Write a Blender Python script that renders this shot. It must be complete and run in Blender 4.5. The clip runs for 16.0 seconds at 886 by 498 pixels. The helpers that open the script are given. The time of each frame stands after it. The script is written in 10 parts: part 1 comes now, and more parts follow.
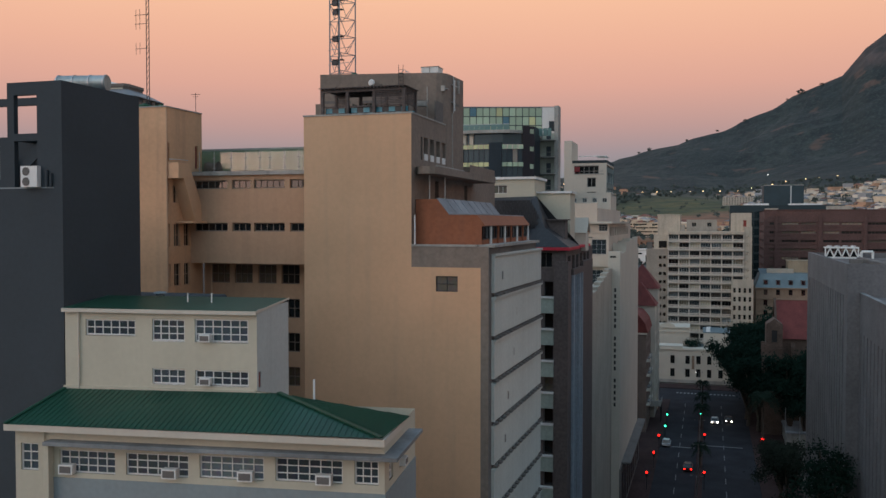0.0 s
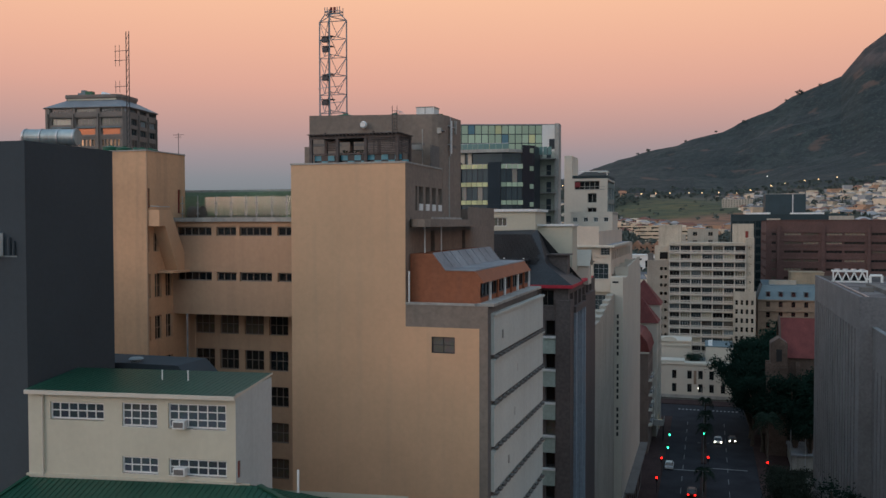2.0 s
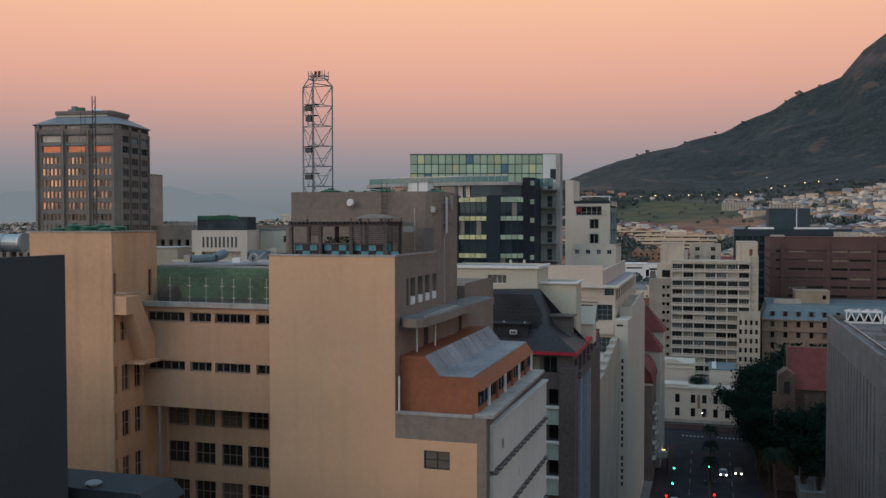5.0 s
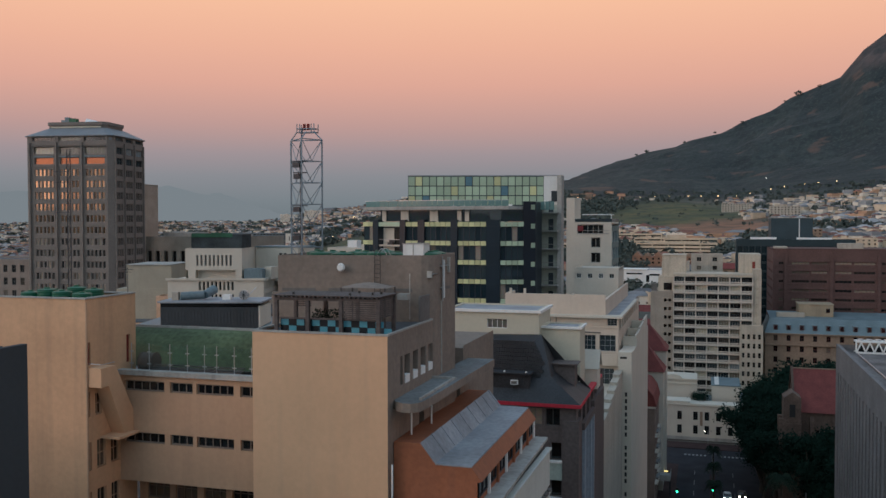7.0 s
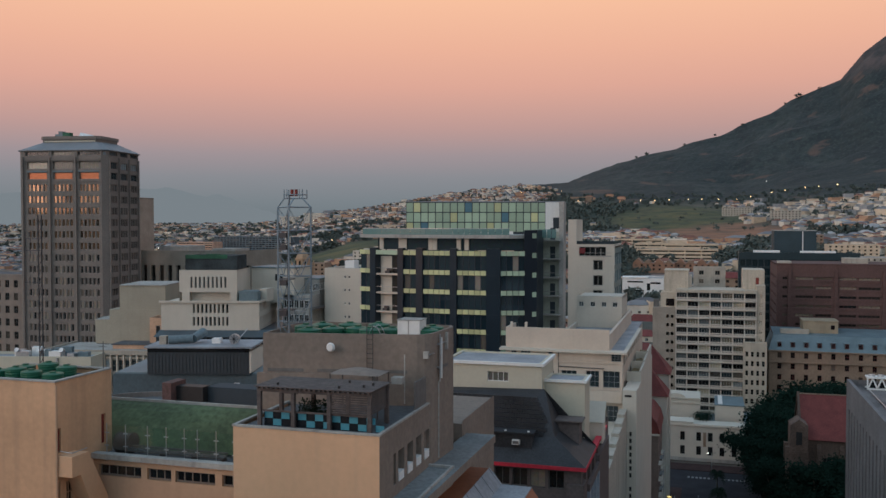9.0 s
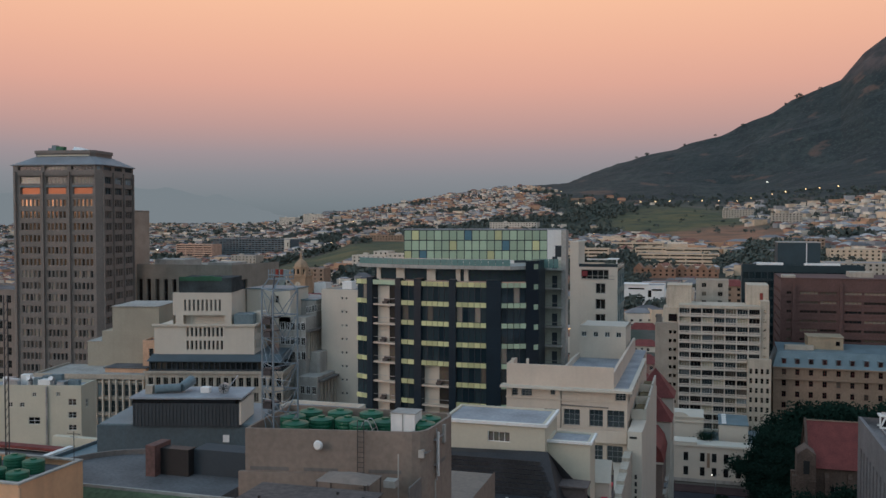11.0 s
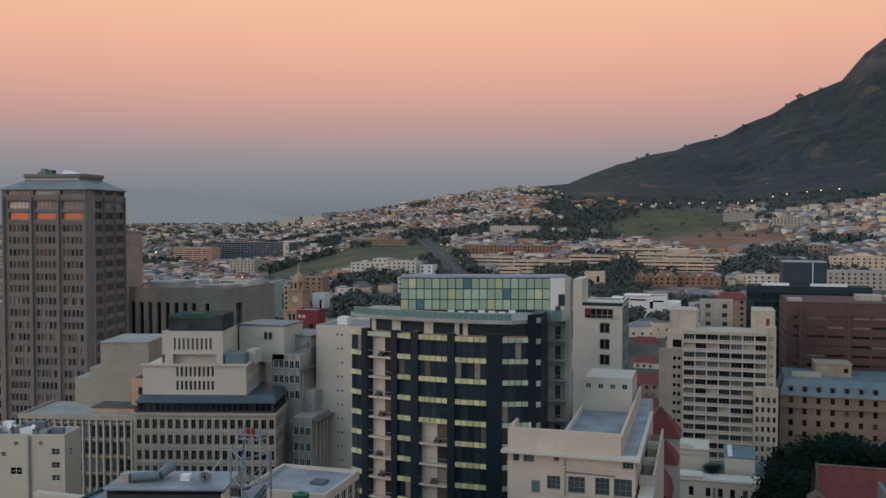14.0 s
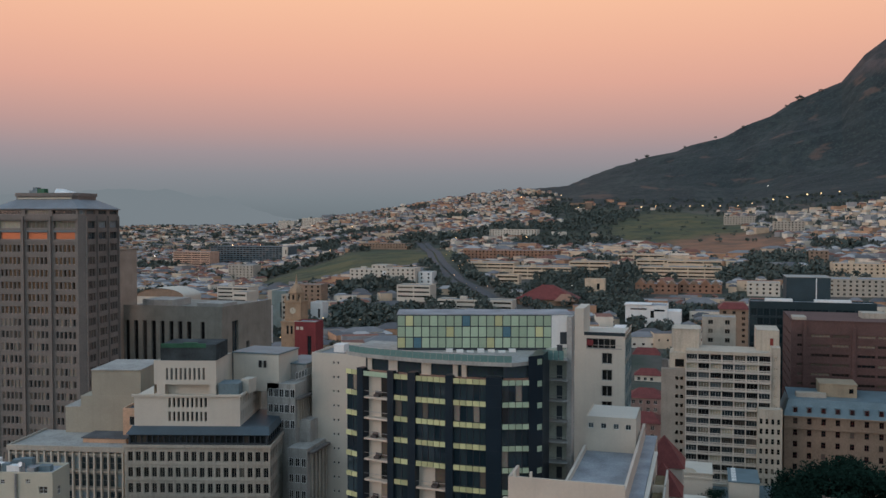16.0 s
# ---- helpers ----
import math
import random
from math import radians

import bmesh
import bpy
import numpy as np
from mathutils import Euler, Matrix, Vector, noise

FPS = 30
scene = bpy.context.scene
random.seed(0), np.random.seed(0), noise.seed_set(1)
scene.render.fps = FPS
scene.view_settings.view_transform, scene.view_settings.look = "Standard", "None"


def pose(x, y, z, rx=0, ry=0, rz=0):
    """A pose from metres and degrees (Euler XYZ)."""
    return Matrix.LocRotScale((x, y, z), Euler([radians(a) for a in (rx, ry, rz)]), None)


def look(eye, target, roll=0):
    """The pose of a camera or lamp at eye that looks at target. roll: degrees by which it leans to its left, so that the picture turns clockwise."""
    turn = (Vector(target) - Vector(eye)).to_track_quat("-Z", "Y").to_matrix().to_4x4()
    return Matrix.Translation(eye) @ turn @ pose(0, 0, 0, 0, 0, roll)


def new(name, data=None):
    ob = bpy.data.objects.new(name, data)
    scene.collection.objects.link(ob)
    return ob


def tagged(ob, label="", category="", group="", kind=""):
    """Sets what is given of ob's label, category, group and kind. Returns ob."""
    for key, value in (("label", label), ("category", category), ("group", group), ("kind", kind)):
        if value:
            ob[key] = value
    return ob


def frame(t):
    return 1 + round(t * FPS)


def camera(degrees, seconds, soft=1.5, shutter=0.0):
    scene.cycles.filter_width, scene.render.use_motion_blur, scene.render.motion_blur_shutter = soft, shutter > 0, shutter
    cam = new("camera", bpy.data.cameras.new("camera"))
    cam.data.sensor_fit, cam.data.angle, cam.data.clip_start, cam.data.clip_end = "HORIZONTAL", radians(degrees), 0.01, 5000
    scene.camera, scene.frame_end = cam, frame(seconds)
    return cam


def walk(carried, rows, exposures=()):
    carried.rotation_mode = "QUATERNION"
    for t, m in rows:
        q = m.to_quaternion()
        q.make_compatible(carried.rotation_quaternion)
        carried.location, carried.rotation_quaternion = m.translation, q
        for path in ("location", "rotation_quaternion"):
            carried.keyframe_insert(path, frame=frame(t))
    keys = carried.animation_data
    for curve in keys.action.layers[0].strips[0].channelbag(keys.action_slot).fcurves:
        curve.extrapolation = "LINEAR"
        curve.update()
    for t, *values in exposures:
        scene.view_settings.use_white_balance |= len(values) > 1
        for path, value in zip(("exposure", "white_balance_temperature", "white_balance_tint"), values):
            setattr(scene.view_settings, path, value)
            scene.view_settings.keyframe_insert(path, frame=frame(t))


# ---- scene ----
cam = camera(53.0, 16.0)
METRES, EYE, TILT, LEAN, TURN = 50.0, 50.0, -1.68, 0.0, 16.7
ROWS = [
    (0.0, 0.0, 0.0, 0.0, -0.0, 0.0, -0.0),
    (0.5, 0.0011, 0.0197, 0.019, -0.026, 0.026, 0.02),
    (1.0, 0.0019, 0.0413, 0.04, -0.044, 0.035, 0.02),
    (1.5, 0.0027, 0.0609, 0.0598, -0.052, 0.052, 0.03),
    (2.0, 0.0038, 0.082, 0.0816, -0.078, 0.017, 0.08),
    (2.5, 0.0051, 0.1014, 0.1024, -0.105, 0.026, 0.08),
    (3.0, 0.0065, 0.1219, 0.1248, -0.113, 0.026, 0.11),
    (3.5, 0.0076, 0.1414, 0.1456, -0.131, 0.026, 0.12),
    (4.0, 0.0088, 0.1631, 0.1681, -0.122, 0.026, 0.12),
    (6.5, 0.0136, 0.2662, 0.2826, -0.183, -0.087, 0.06),
    (7.0, 0.0143, 0.2877, 0.3068, -0.192, -0.087, 0.07),
    (7.5, 0.0145, 0.3084, 0.3293, -0.201, -0.07, 0.06),
    (8.0, 0.0153, 0.3299, 0.3548, -0.209, -0.061, 0.02),
    (8.5, 0.0164, 0.3505, 0.3784, -0.218, -0.044, 0.01),
    (9.0, 0.0176, 0.3724, 0.4049, -0.209, -0.026, 0.02),
    (11.5, 0.0224, 0.483, 0.539, -0.218, -0.096, 0.0),
    (12.0, 0.0235, 0.5059, 0.568, -0.218, -0.078, -0.03),
    (12.5, 0.0244, 0.5274, 0.5948, -0.235, -0.07, -0.02),
    (13.0, 0.0256, 0.5516, 0.6237, -0.218, -0.087, -0.01),
    (13.5, 0.0267, 0.5734, 0.6508, -0.218, -0.14, -0.0),
    (14.0, 0.0279, 0.597, 0.6807, -0.218, -0.183, -0.01),
    (14.5, 0.0291, 0.6185, 0.7084, -0.218, -0.201, -0.0),
    (15.0, 0.0306, 0.6412, 0.739, -0.227, -0.174, 0.01),
    (15.5, 0.0313, 0.6637, 0.7677, -0.235, -0.166, 0.01),
    (16.0, 0.0334, 0.6871, 0.7988, -0.244, -0.166, 0.02),
]
walk(cam, [(t, pose(0, 0, EYE, TILT, LEAN, TURN) @ pose(METRES * x, METRES * y, METRES * z, 90 + pitch, roll, yaw)) for t, x, y, z, yaw, pitch, roll in ROWS])

# ---- world and light: clear sky just after sunset, the glow behind the camera ----
world = bpy.data.worlds.new("dusk")
scene.world = world
world.use_nodes = True
wn, wl = world.node_tree.nodes, world.node_tree.links
wn.clear()
w_out = wn.new("ShaderNodeOutputWorld")
w_bg = wn.new("ShaderNodeBackground")
w_co = wn.new("ShaderNodeTexCoord")
w_sep = wn.new("ShaderNodeSeparateXYZ")
w_ramp = wn.new("ShaderNodeValToRGB")
wl.new(w_co.outputs["Generated"], w_sep.inputs[0])
wl.new(w_sep.outputs["Z"], w_ramp.inputs[0])


def srgb(r, g, b):
    return tuple((c / 255 / 12.92 if c < 10.3 else ((c / 255 + 0.055) / 1.055) ** 2.4) for c in (r, g, b)) + (1.0,)


SKY = ((0.0, srgb(110, 120, 126)), (0.022, srgb(121, 130, 136)), (0.05, srgb(137, 139, 145)), (0.075, srgb(159, 146, 150)), (0.105, srgb(190, 154, 149)),
       (0.15, srgb(222, 168, 151)), (0.19, srgb(236, 179, 154)), (0.245, srgb(248, 193, 160)), (0.34, srgb(210, 192, 184)), (0.5, (0.34, 0.46, 0.58, 1)), (1.0, (0.28, 0.46, 0.68, 1)))
els = w_ramp.color_ramp.elements
els[0].position, els[0].color = SKY[0]
els[1].position, els[1].color = SKY[-1]
for p, c in SKY[1:-1]:
    e = els.new(p)
    e.color = c
# afterglow round the place where the sun went down: a wide pale one and a narrow orange one low over the horizon
# away from the pink belt opposite the sunset the sky is a plain cool blue-grey
w_cool = wn.new("ShaderNodeValToRGB")
wl.new(w_sep.outputs["Z"], w_cool.inputs[0])
ce = w_cool.color_ramp.elements
ce[0].position, ce[0].color = 0.0, (0.3, 0.36, 0.4, 1)
ce[1].position, ce[1].color = 1.0, (0.28, 0.46, 0.68, 1)
k = ce.new(0.4)
k.color = (0.36, 0.47, 0.58, 1)
w_anti = wn.new("ShaderNodeVectorMath")
w_anti.operation = "DOT_PRODUCT"
w_anti.inputs[1].default_value = (0.5, 0.87, 0)
wl.new(w_co.outputs["Generated"], w_anti.inputs[0])
w_belt = wn.new("ShaderNodeMapRange")
w_belt.interpolation_type = "SMOOTHSTEP"
w_belt.inputs["From Min"].default_value, w_belt.inputs["From Max"].default_value = -0.25, 0.2
wl.new(w_anti.outputs["Value"], w_belt.inputs["Value"])
w_sky = wn.new("ShaderNodeMix")
w_sky.data_type = "RGBA"
wl.new(w_belt.outputs["Result"], w_sky.inputs["Factor"])
wl.new(w_cool.outputs["Color"], w_sky.inputs["A"])
wl.new(w_ramp.outputs["Color"], w_sky.inputs["B"])
last = w_sky.outputs["Result"]
for way, lo, power, colour in (((-0.65, -0.76, 0.3), 0.2, 2.0, (0.58, 0.585, 0.57, 1)), ((-0.65, -0.76, 0.05), 0.93, 1.5, (2.8, 0.8, 0.1, 1))):
    dot = wn.new("ShaderNodeVectorMath")
    dot.operation = "DOT_PRODUCT"
    dot.inputs[1].default_value = Vector(way).normalized()
    wl.new(w_co.outputs["Generated"], dot.inputs[0])
    rng = wn.new("ShaderNodeMapRange")
    rng.inputs["From Min"].default_value, rng.inputs["From Max"].default_value = lo, 1.0
    wl.new(dot.outputs["Value"], rng.inputs["Value"])
    pw = wn.new("ShaderNodeMath")
    pw.operation = "POWER"
    pw.inputs[1].default_value = power
    wl.new(rng.outputs["Result"], pw.inputs[0])
    add = wn.new("ShaderNodeMix")
    add.data_type, add.blend_type = "RGBA", "ADD"
    add.inputs["B"].default_value = colour
    wl.new(pw.outputs[0], add.inputs["Factor"])
    wl.new(last, add.inputs["A"])
    last = add.outputs["Result"]
wl.new(last, w_bg.inputs["Color"])
w_bg.inputs["Strength"].default_value = 1.0
wl.new(w_bg.outputs[0], w_out.inputs[0])

sun = new("sun", bpy.data.lights.new("sun", "SUN"))
sun.data.energy, sun.data.angle, sun.data.color = 0.3, radians(40), (1.0, 0.96, 0.92)
sun.matrix_world = look((-110, -130, 60), (0, 0, 20))

# ---- materials ----
MATS = {}


def mat(name, col, rough=0.8, metal=0.0, grain=0.12, blotch=0.15, streak=0.0, bump=0.15, scale=1.0, spread=0.0, emit=0.0, spec=0.4, stain=(0.08, 0.075, 0.07)):
    """A surface of one base colour with fine grain, larger blotches and, where streak is set, rain streaks running down."""
    if name in MATS:
        return MATS[name]
    m = bpy.data.materials.new(name)
    m.use_nodes = True
    n, l = m.node_tree.nodes, m.node_tree.links
    b = n["Principled BSDF"]
    b.inputs["Roughness"].default_value = rough
    b.inputs["Metallic"].default_value = metal
    b.inputs["Specular IOR Level"].default_value = spec
    co = n.new("ShaderNodeTexCoord")

    def noise_tex(s, detail=3.0, stretch=None):
        t = n.new("ShaderNodeTexNoise")
        t.inputs["Scale"].default_value, t.inputs["Detail"].default_value = s, detail
        src = co.outputs["Object"]
        if stretch:
            mp = n.new("ShaderNodeMapping")
            mp.inputs["Scale"].default_value = stretch
            l.new(src, mp.inputs[0])
            src = mp.outputs[0]
        l.new(src, t.inputs["Vector"])
        return t.outputs["Fac"]

    def vary(color, fac, lo, hi):
        r = n.new("ShaderNodeMapRange")
        r.inputs["From Min"].default_value, r.inputs["From Max"].default_value = 0.3, 0.7
        r.inputs["To Min"].default_value, r.inputs["To Max"].default_value = lo, hi
        l.new(fac, r.inputs["Value"])
        v = n.new("ShaderNodeVectorMath")
        v.operation = "SCALE"
        l.new(color, v.inputs[0])
        l.new(r.outputs[0], v.inputs["Scale"])
        return v.outputs[0]

    rgb = n.new("ShaderNodeRGB")
    rgb.outputs[0].default_value = (*col, 1)
    c = rgb.outputs[0]
    if blotch:
        c = vary(c, noise_tex(0.22 * scale, 4), 1 - blotch, 1 + blotch)
    if grain:
        c = vary(c, noise_tex(3.1 * scale, 4), 1 - grain, 1 + grain)
    if streak:
        fac = noise_tex(1.0, 4, (1.3 * scale, 1.3 * scale, 0.07 * scale))
        r = n.new("ShaderNodeMapRange")
        r.inputs["From Min"].default_value, r.inputs["From Max"].default_value = 0.5, 0.78
        r.inputs["To Max"].default_value = streak
        l.new(fac, r.inputs["Value"])
        x = n.new("ShaderNodeMix")
        x.data_type = "RGBA"
        l.new(r.outputs[0], x.inputs["Factor"])
        l.new(c, x.inputs["A"])
        x.inputs["B"].default_value = (*stain, 1)
        c = x.outputs["Result"]
    if spread:
        info = n.new("ShaderNodeObjectInfo")
        c = vary(c, info.outputs["Random"], 1 - spread, 1 + spread)
    l.new(c, b.inputs["Base Color"])
    if bump:
        bp = n.new("ShaderNodeBump")
        bp.inputs["Strength"].default_value, bp.inputs["Distance"].default_value = bump, 0.03
        l.new(noise_tex(9.0 * scale, 4), bp.inputs["Height"])
        l.new(bp.outputs[0], b.inputs["Normal"])
    if emit:
        b.inputs["Emission Color"].default_value, b.inputs["Emission Strength"].default_value = (*col, 1), emit
    MATS[name] = m
    return m


def glass_mat(name, dark, curtain, share, rough=0.05, tint=(0.02, 0.024, 0.026)):
    """Window glass in front of a dim room; a share of the panes has curtains or blinds behind them."""
    if name in MATS:
        return MATS[name]
    m = bpy.data.materials.new(name)
    m.use_nodes = True
    n, l = m.node_tree.nodes, m.node_tree.links
    b = n["Principled BSDF"]
    b.inputs["Roughness"].default_value = rough
    b.inputs["Specular IOR Level"].default_value = 0.6
    info = n.new("ShaderNodeObjectInfo")
    isl = n.new("ShaderNodeNewGeometry")
    add = n.new("ShaderNodeMath")
    l.new(info.outputs["Random"], add.inputs[0])
    l.new(isl.outputs["Random Per Island"], add.inputs[1])
    fr = n.new("ShaderNodeMath")
    fr.operation = "FRACT"
    l.new(add.outputs[0], fr.inputs[0])
    ramp = n.new("ShaderNodeValToRGB")
    ramp.color_ramp.interpolation = "CONSTANT"
    e = ramp.color_ramp.elements
    e[0].position, e[0].color = 0.0, (*tint, 1)
    e[1].position, e[1].color = 1 - share, (*[c * 0.45 for c in curtain], 1)
    for p, c in ((0.35 * (1 - share), dark), (1 - share * 0.45, curtain)):
        k = e.new(p)
        k.color = (*c, 1)
    l.new(fr.outputs[0], ramp.inputs[0])
    nz = n.new("ShaderNodeTexNoise")
    nz.inputs["Scale"].default_value = 2.2
    co = n.new("ShaderNodeTexCoord")
    l.new(co.outputs["Object"], nz.inputs["Vector"])
    mx = n.new("ShaderNodeMix")
    mx.data_type, mx.blend_type = "RGBA", "MULTIPLY"
    mx.inputs["Factor"].default_value = 0.5
    l.new(ramp.outputs[0], mx.inputs["A"])
    l.new(nz.outputs["Color"], mx.inputs["B"])
    l.new(mx.outputs["Result"], b.inputs["Base Color"])
    MATS[name] = m
    return m


def glow_mat(name, col, power, body=None):
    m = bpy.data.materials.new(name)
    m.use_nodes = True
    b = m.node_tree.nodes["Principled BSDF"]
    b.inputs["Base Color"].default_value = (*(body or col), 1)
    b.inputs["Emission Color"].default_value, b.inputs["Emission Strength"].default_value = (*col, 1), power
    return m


TAN = mat("tan_render", (0.67, 0.415, 0.25), 0.85, streak=0.14, blotch=0.05, grain=0.03, stain=(0.3, 0.24, 0.19))
TAN_DARK = mat("brown_render", (0.235, 0.19, 0.155), 0.85, streak=0.2, blotch=0.1)
TAN_FADED = mat("buff_render", (0.5, 0.325, 0.21), 0.85, streak=0.15, blotch=0.06, grain=0.04)
CONC = mat("concrete", (0.36, 0.35, 0.32), 0.85, streak=0.4, blotch=0.18)
CONC_MID = mat("stained_concrete", (0.22, 0.23, 0.23), 0.85, streak=0.4, blotch=0.3)
CONC_DK = mat("dark_concrete", (0.15, 0.14, 0.13), 0.85, streak=0.4, blotch=0.2)
PANEL = mat("pale_concrete_panel", (0.54, 0.565, 0.52), 0.8, streak=0.08, blotch=0.06, grain=0.05, spread=0.04)
CREAM = mat("cream_paint", (0.53, 0.495, 0.39), 0.75, streak=0.1, blotch=0.05, grain=0.03, stain=(0.3, 0.27, 0.22))
CREAM_W = mat("off_white_paint", (0.58, 0.53, 0.445), 0.75, streak=0.1, blotch=0.05, grain=0.03, stain=(0.3, 0.28, 0.25))
BEIGE = mat("beige_stone", (0.42, 0.38, 0.315), 0.8, streak=0.25, blotch=0.1)
WHITE = mat("white_paint", (0.76, 0.76, 0.73), 0.6, streak=0.12, blotch=0.05, grain=0.04)
GREYPAINT = mat("grey_blue_paint", (0.25, 0.295, 0.305), 0.75, streak=0.1, blotch=0.06, grain=0.05)
CHARCOAL = mat("charcoal_paint", (0.042, 0.054, 0.063), 0.85, blotch=0.08, grain=0.05, streak=0.05)
GREENROOF = mat("green_sheet_roof", (0.010, 0.060, 0.036), 0.4, grain=0.1, blotch=0.15, bump=0.05)
TANKGREEN = mat("green_plastic", (0.008, 0.105, 0.055), 0.45, grain=0.06, blotch=0.2)
ROOFGREY = mat("grey_roof_membrane", (0.27, 0.29, 0.31), 0.7, blotch=0.28, grain=0.15)
ROOFSTONE = mat("gravelled_roof", (0.17, 0.155, 0.15), 0.95, blotch=0.35, grain=0.3, spec=0.15)
ROOFDARK = mat("bitumen_roof", (0.1, 0.105, 0.11), 0.8, blotch=0.3, grain=0.2)
FINBLUE = mat("pale_blue_fin", (0.26, 0.31, 0.36), 0.6, blotch=0.1)
ROOFBLUE = mat("blue_grey_sheet", (0.135, 0.19, 0.21), 0.5, blotch=0.15)
SLATE = mat("dark_slate", (0.03, 0.031, 0.034), 0.55, blotch=0.3, grain=0.35, scale=2.0)
TERRA = mat("terracotta_paint", (0.3, 0.105, 0.05), 0.75, streak=0.15, blotch=0.1)
REDTILE = mat("red_tile", (0.17, 0.04, 0.034), 0.75, blotch=0.2, grain=0.3, scale=2.0)
REDPAINT = mat("red_paint", (0.55, 0.035, 0.06), 0.5)
BRICK = mat("brown_brick", (0.119, 0.067, 0.059), 0.85, grain=0.25, blotch=0.12)
BRICKPALE = mat("yellow_brick", (0.27, 0.19, 0.135), 0.85, grain=0.2, blotch=0.12)
GRANITE = mat("brown_granite", (0.115, 0.095, 0.09), 0.6, grain=0.2, blotch=0.1)
PALEGREEN = mat("pale_green_spandrel", (0.4, 0.48, 0.43), 0.4, blotch=0.1)
MASTSTEEL = mat("weathered_mast_steel", (0.2, 0.245, 0.275), 0.55, metal=0.2)
STEEL = mat("galvanised_steel", (0.45, 0.46, 0.47), 0.4, metal=0.9, blotch=0.15)
DARKSTEEL = mat("dark_steel", (0.06, 0.06, 0.065), 0.5, metal=0.5)
CLEARGLASS = bpy.data.materials.new("clear_green_glass")
CLEARGLASS.use_nodes = True
cg_n, cg_l = CLEARGLASS.node_tree.nodes, CLEARGLASS.node_tree.links
cg_t, cg_g, cg_m = cg_n.new("ShaderNodeBsdfTransparent"), cg_n.new("ShaderNodeBsdfGlossy"), cg_n.new("ShaderNodeMixShader")
cg_t.inputs["Color"].default_value = (0.92, 0.97, 0.96, 1)
cg_g.inputs["Roughness"].default_value = 0.08
cg_m.inputs[0].default_value = 0.06
cg_l.new(cg_t.outputs[0], cg_m.inputs[1])
cg_l.new(cg_g.outputs[0], cg_m.inputs[2])
cg_l.new(cg_m.outputs[0], cg_n["Material Output"].inputs["Surface"])
TIMBER = mat("weathered_timber", (0.1, 0.082, 0.076), 0.85, grain=0.3)
ASPHALT = mat("asphalt", (0.031, 0.032, 0.037), 0.9, spec=0.12, blotch=0.25, grain=0.2)
PAVING = mat("brick_paving", (0.052, 0.032, 0.03), 0.9, spec=0.12, blotch=0.2, grain=0.25)
PAINTLINE = mat("road_paint", (0.2, 0.2, 0.2), 0.7, grain=0.25)
BLACKGLASS = mat("dark_cladding", (0.012, 0.023, 0.034), 0.3, grain=0.05, blotch=0.15, bump=0.02, spec=0.3)
NAVY = mat("navy_window_frame", (0.02, 0.028, 0.042), 0.4, bump=0)
YELLOWPANE = mat("pale_yellow_spandrel", (0.55, 0.56, 0.3), 0.3, grain=0.05, blotch=0.1, bump=0.0, spread=0.14)
GREENPANE = mat("pale_green_glass", (0.39, 0.5, 0.36), 0.22, grain=0.05, blotch=0.12, bump=0.0, spread=0.12)
TURF = mat("artificial_turf", (0.085, 0.115, 0.058), 0.9, blotch=0.35, grain=0.3)
GLASS = glass_mat("window_glass", (0.035, 0.04, 0.045), (0.42, 0.4, 0.34), 0.22)
GLASS_CLASS = glass_mat("schoolroom_glass", (0.09, 0.12, 0.14), (0.2, 0.24, 0.26), 0.2, tint=(0.055, 0.075, 0.09))
GLASS_CREAM = glass_mat("blinded_glass", (0.2, 0.18, 0.14), (0.62, 0.57, 0.44), 0.7)
GLASS_DK = glass_mat("dark_window_glass", (0.012, 0.014, 0.016), (0.2, 0.17, 0.14), 0.15)
GLASS_BLUE = glass_mat("blue_window_glass", (0.05, 0.07, 0.08), (0.35, 0.42, 0.45), 0.3, tint=(0.03, 0.05, 0.06))
GLASS_TEAL = glass_mat("dark_teal_glass", (0.02, 0.04, 0.048), (0.05, 0.08, 0.09), 0.12, tint=(0.014, 0.03, 0.036))
GLASS_HALL = glass_mat("curtained_glass", (0.05, 0.045, 0.04), (0.4, 0.33, 0.26), 0.4)
GLASS_OLD = glass_mat("old_office_glass", (0.03, 0.026, 0.023), (0.16, 0.12, 0.09), 0.25)
# teal of the reflected sky is put into the hotel pane colour
GLASS_ROOM = glass_mat("hotel_room_glass", (0.035, 0.058, 0.07), (0.36, 0.31, 0.26), 0.14, rough=0.03, tint=(0.015, 0.032, 0.044))
CARWHITE = mat("car_paint_white", (0.6, 0.6, 0.6), 0.3, blotch=0, grain=0)
CARDARK = mat("car_paint_dark", (0.05, 0.03, 0.03), 0.3, blotch=0, grain=0)
RUBBER = mat("rubber", (0.02, 0.02, 0.02), 0.8)
LEAF = mat("leaf_green", (0.011, 0.027, 0.019), 0.85, spec=0.03, blotch=0.3, grain=0.2, bump=0)
LEAF_PALM = mat("palm_green", (0.022, 0.038, 0.026), 0.8, spec=0.06, blotch=0.2, grain=0.2, bump=0)
LEAF_PALE = mat("leaf_grey_green", (0.026, 0.034, 0.025), 0.85, spec=0.05, blotch=0.3, grain=0.2, bump=0)
BARK = mat("bark", (0.09, 0.07, 0.055), 0.9, grain=0.3)
BLUETILE = mat("blue_glazed_tile", (0.08, 0.3, 0.38), 0.3, grain=0.1)
BLACKTILE = mat("black_glazed_tile", (0.012, 0.016, 0.02), 0.25)
REDDOOR = mat("red_brown_door", (0.2, 0.03, 0.022), 0.6)
SIGNBLACK = mat("sign_black", (0.02, 0.02, 0.02), 0.5)
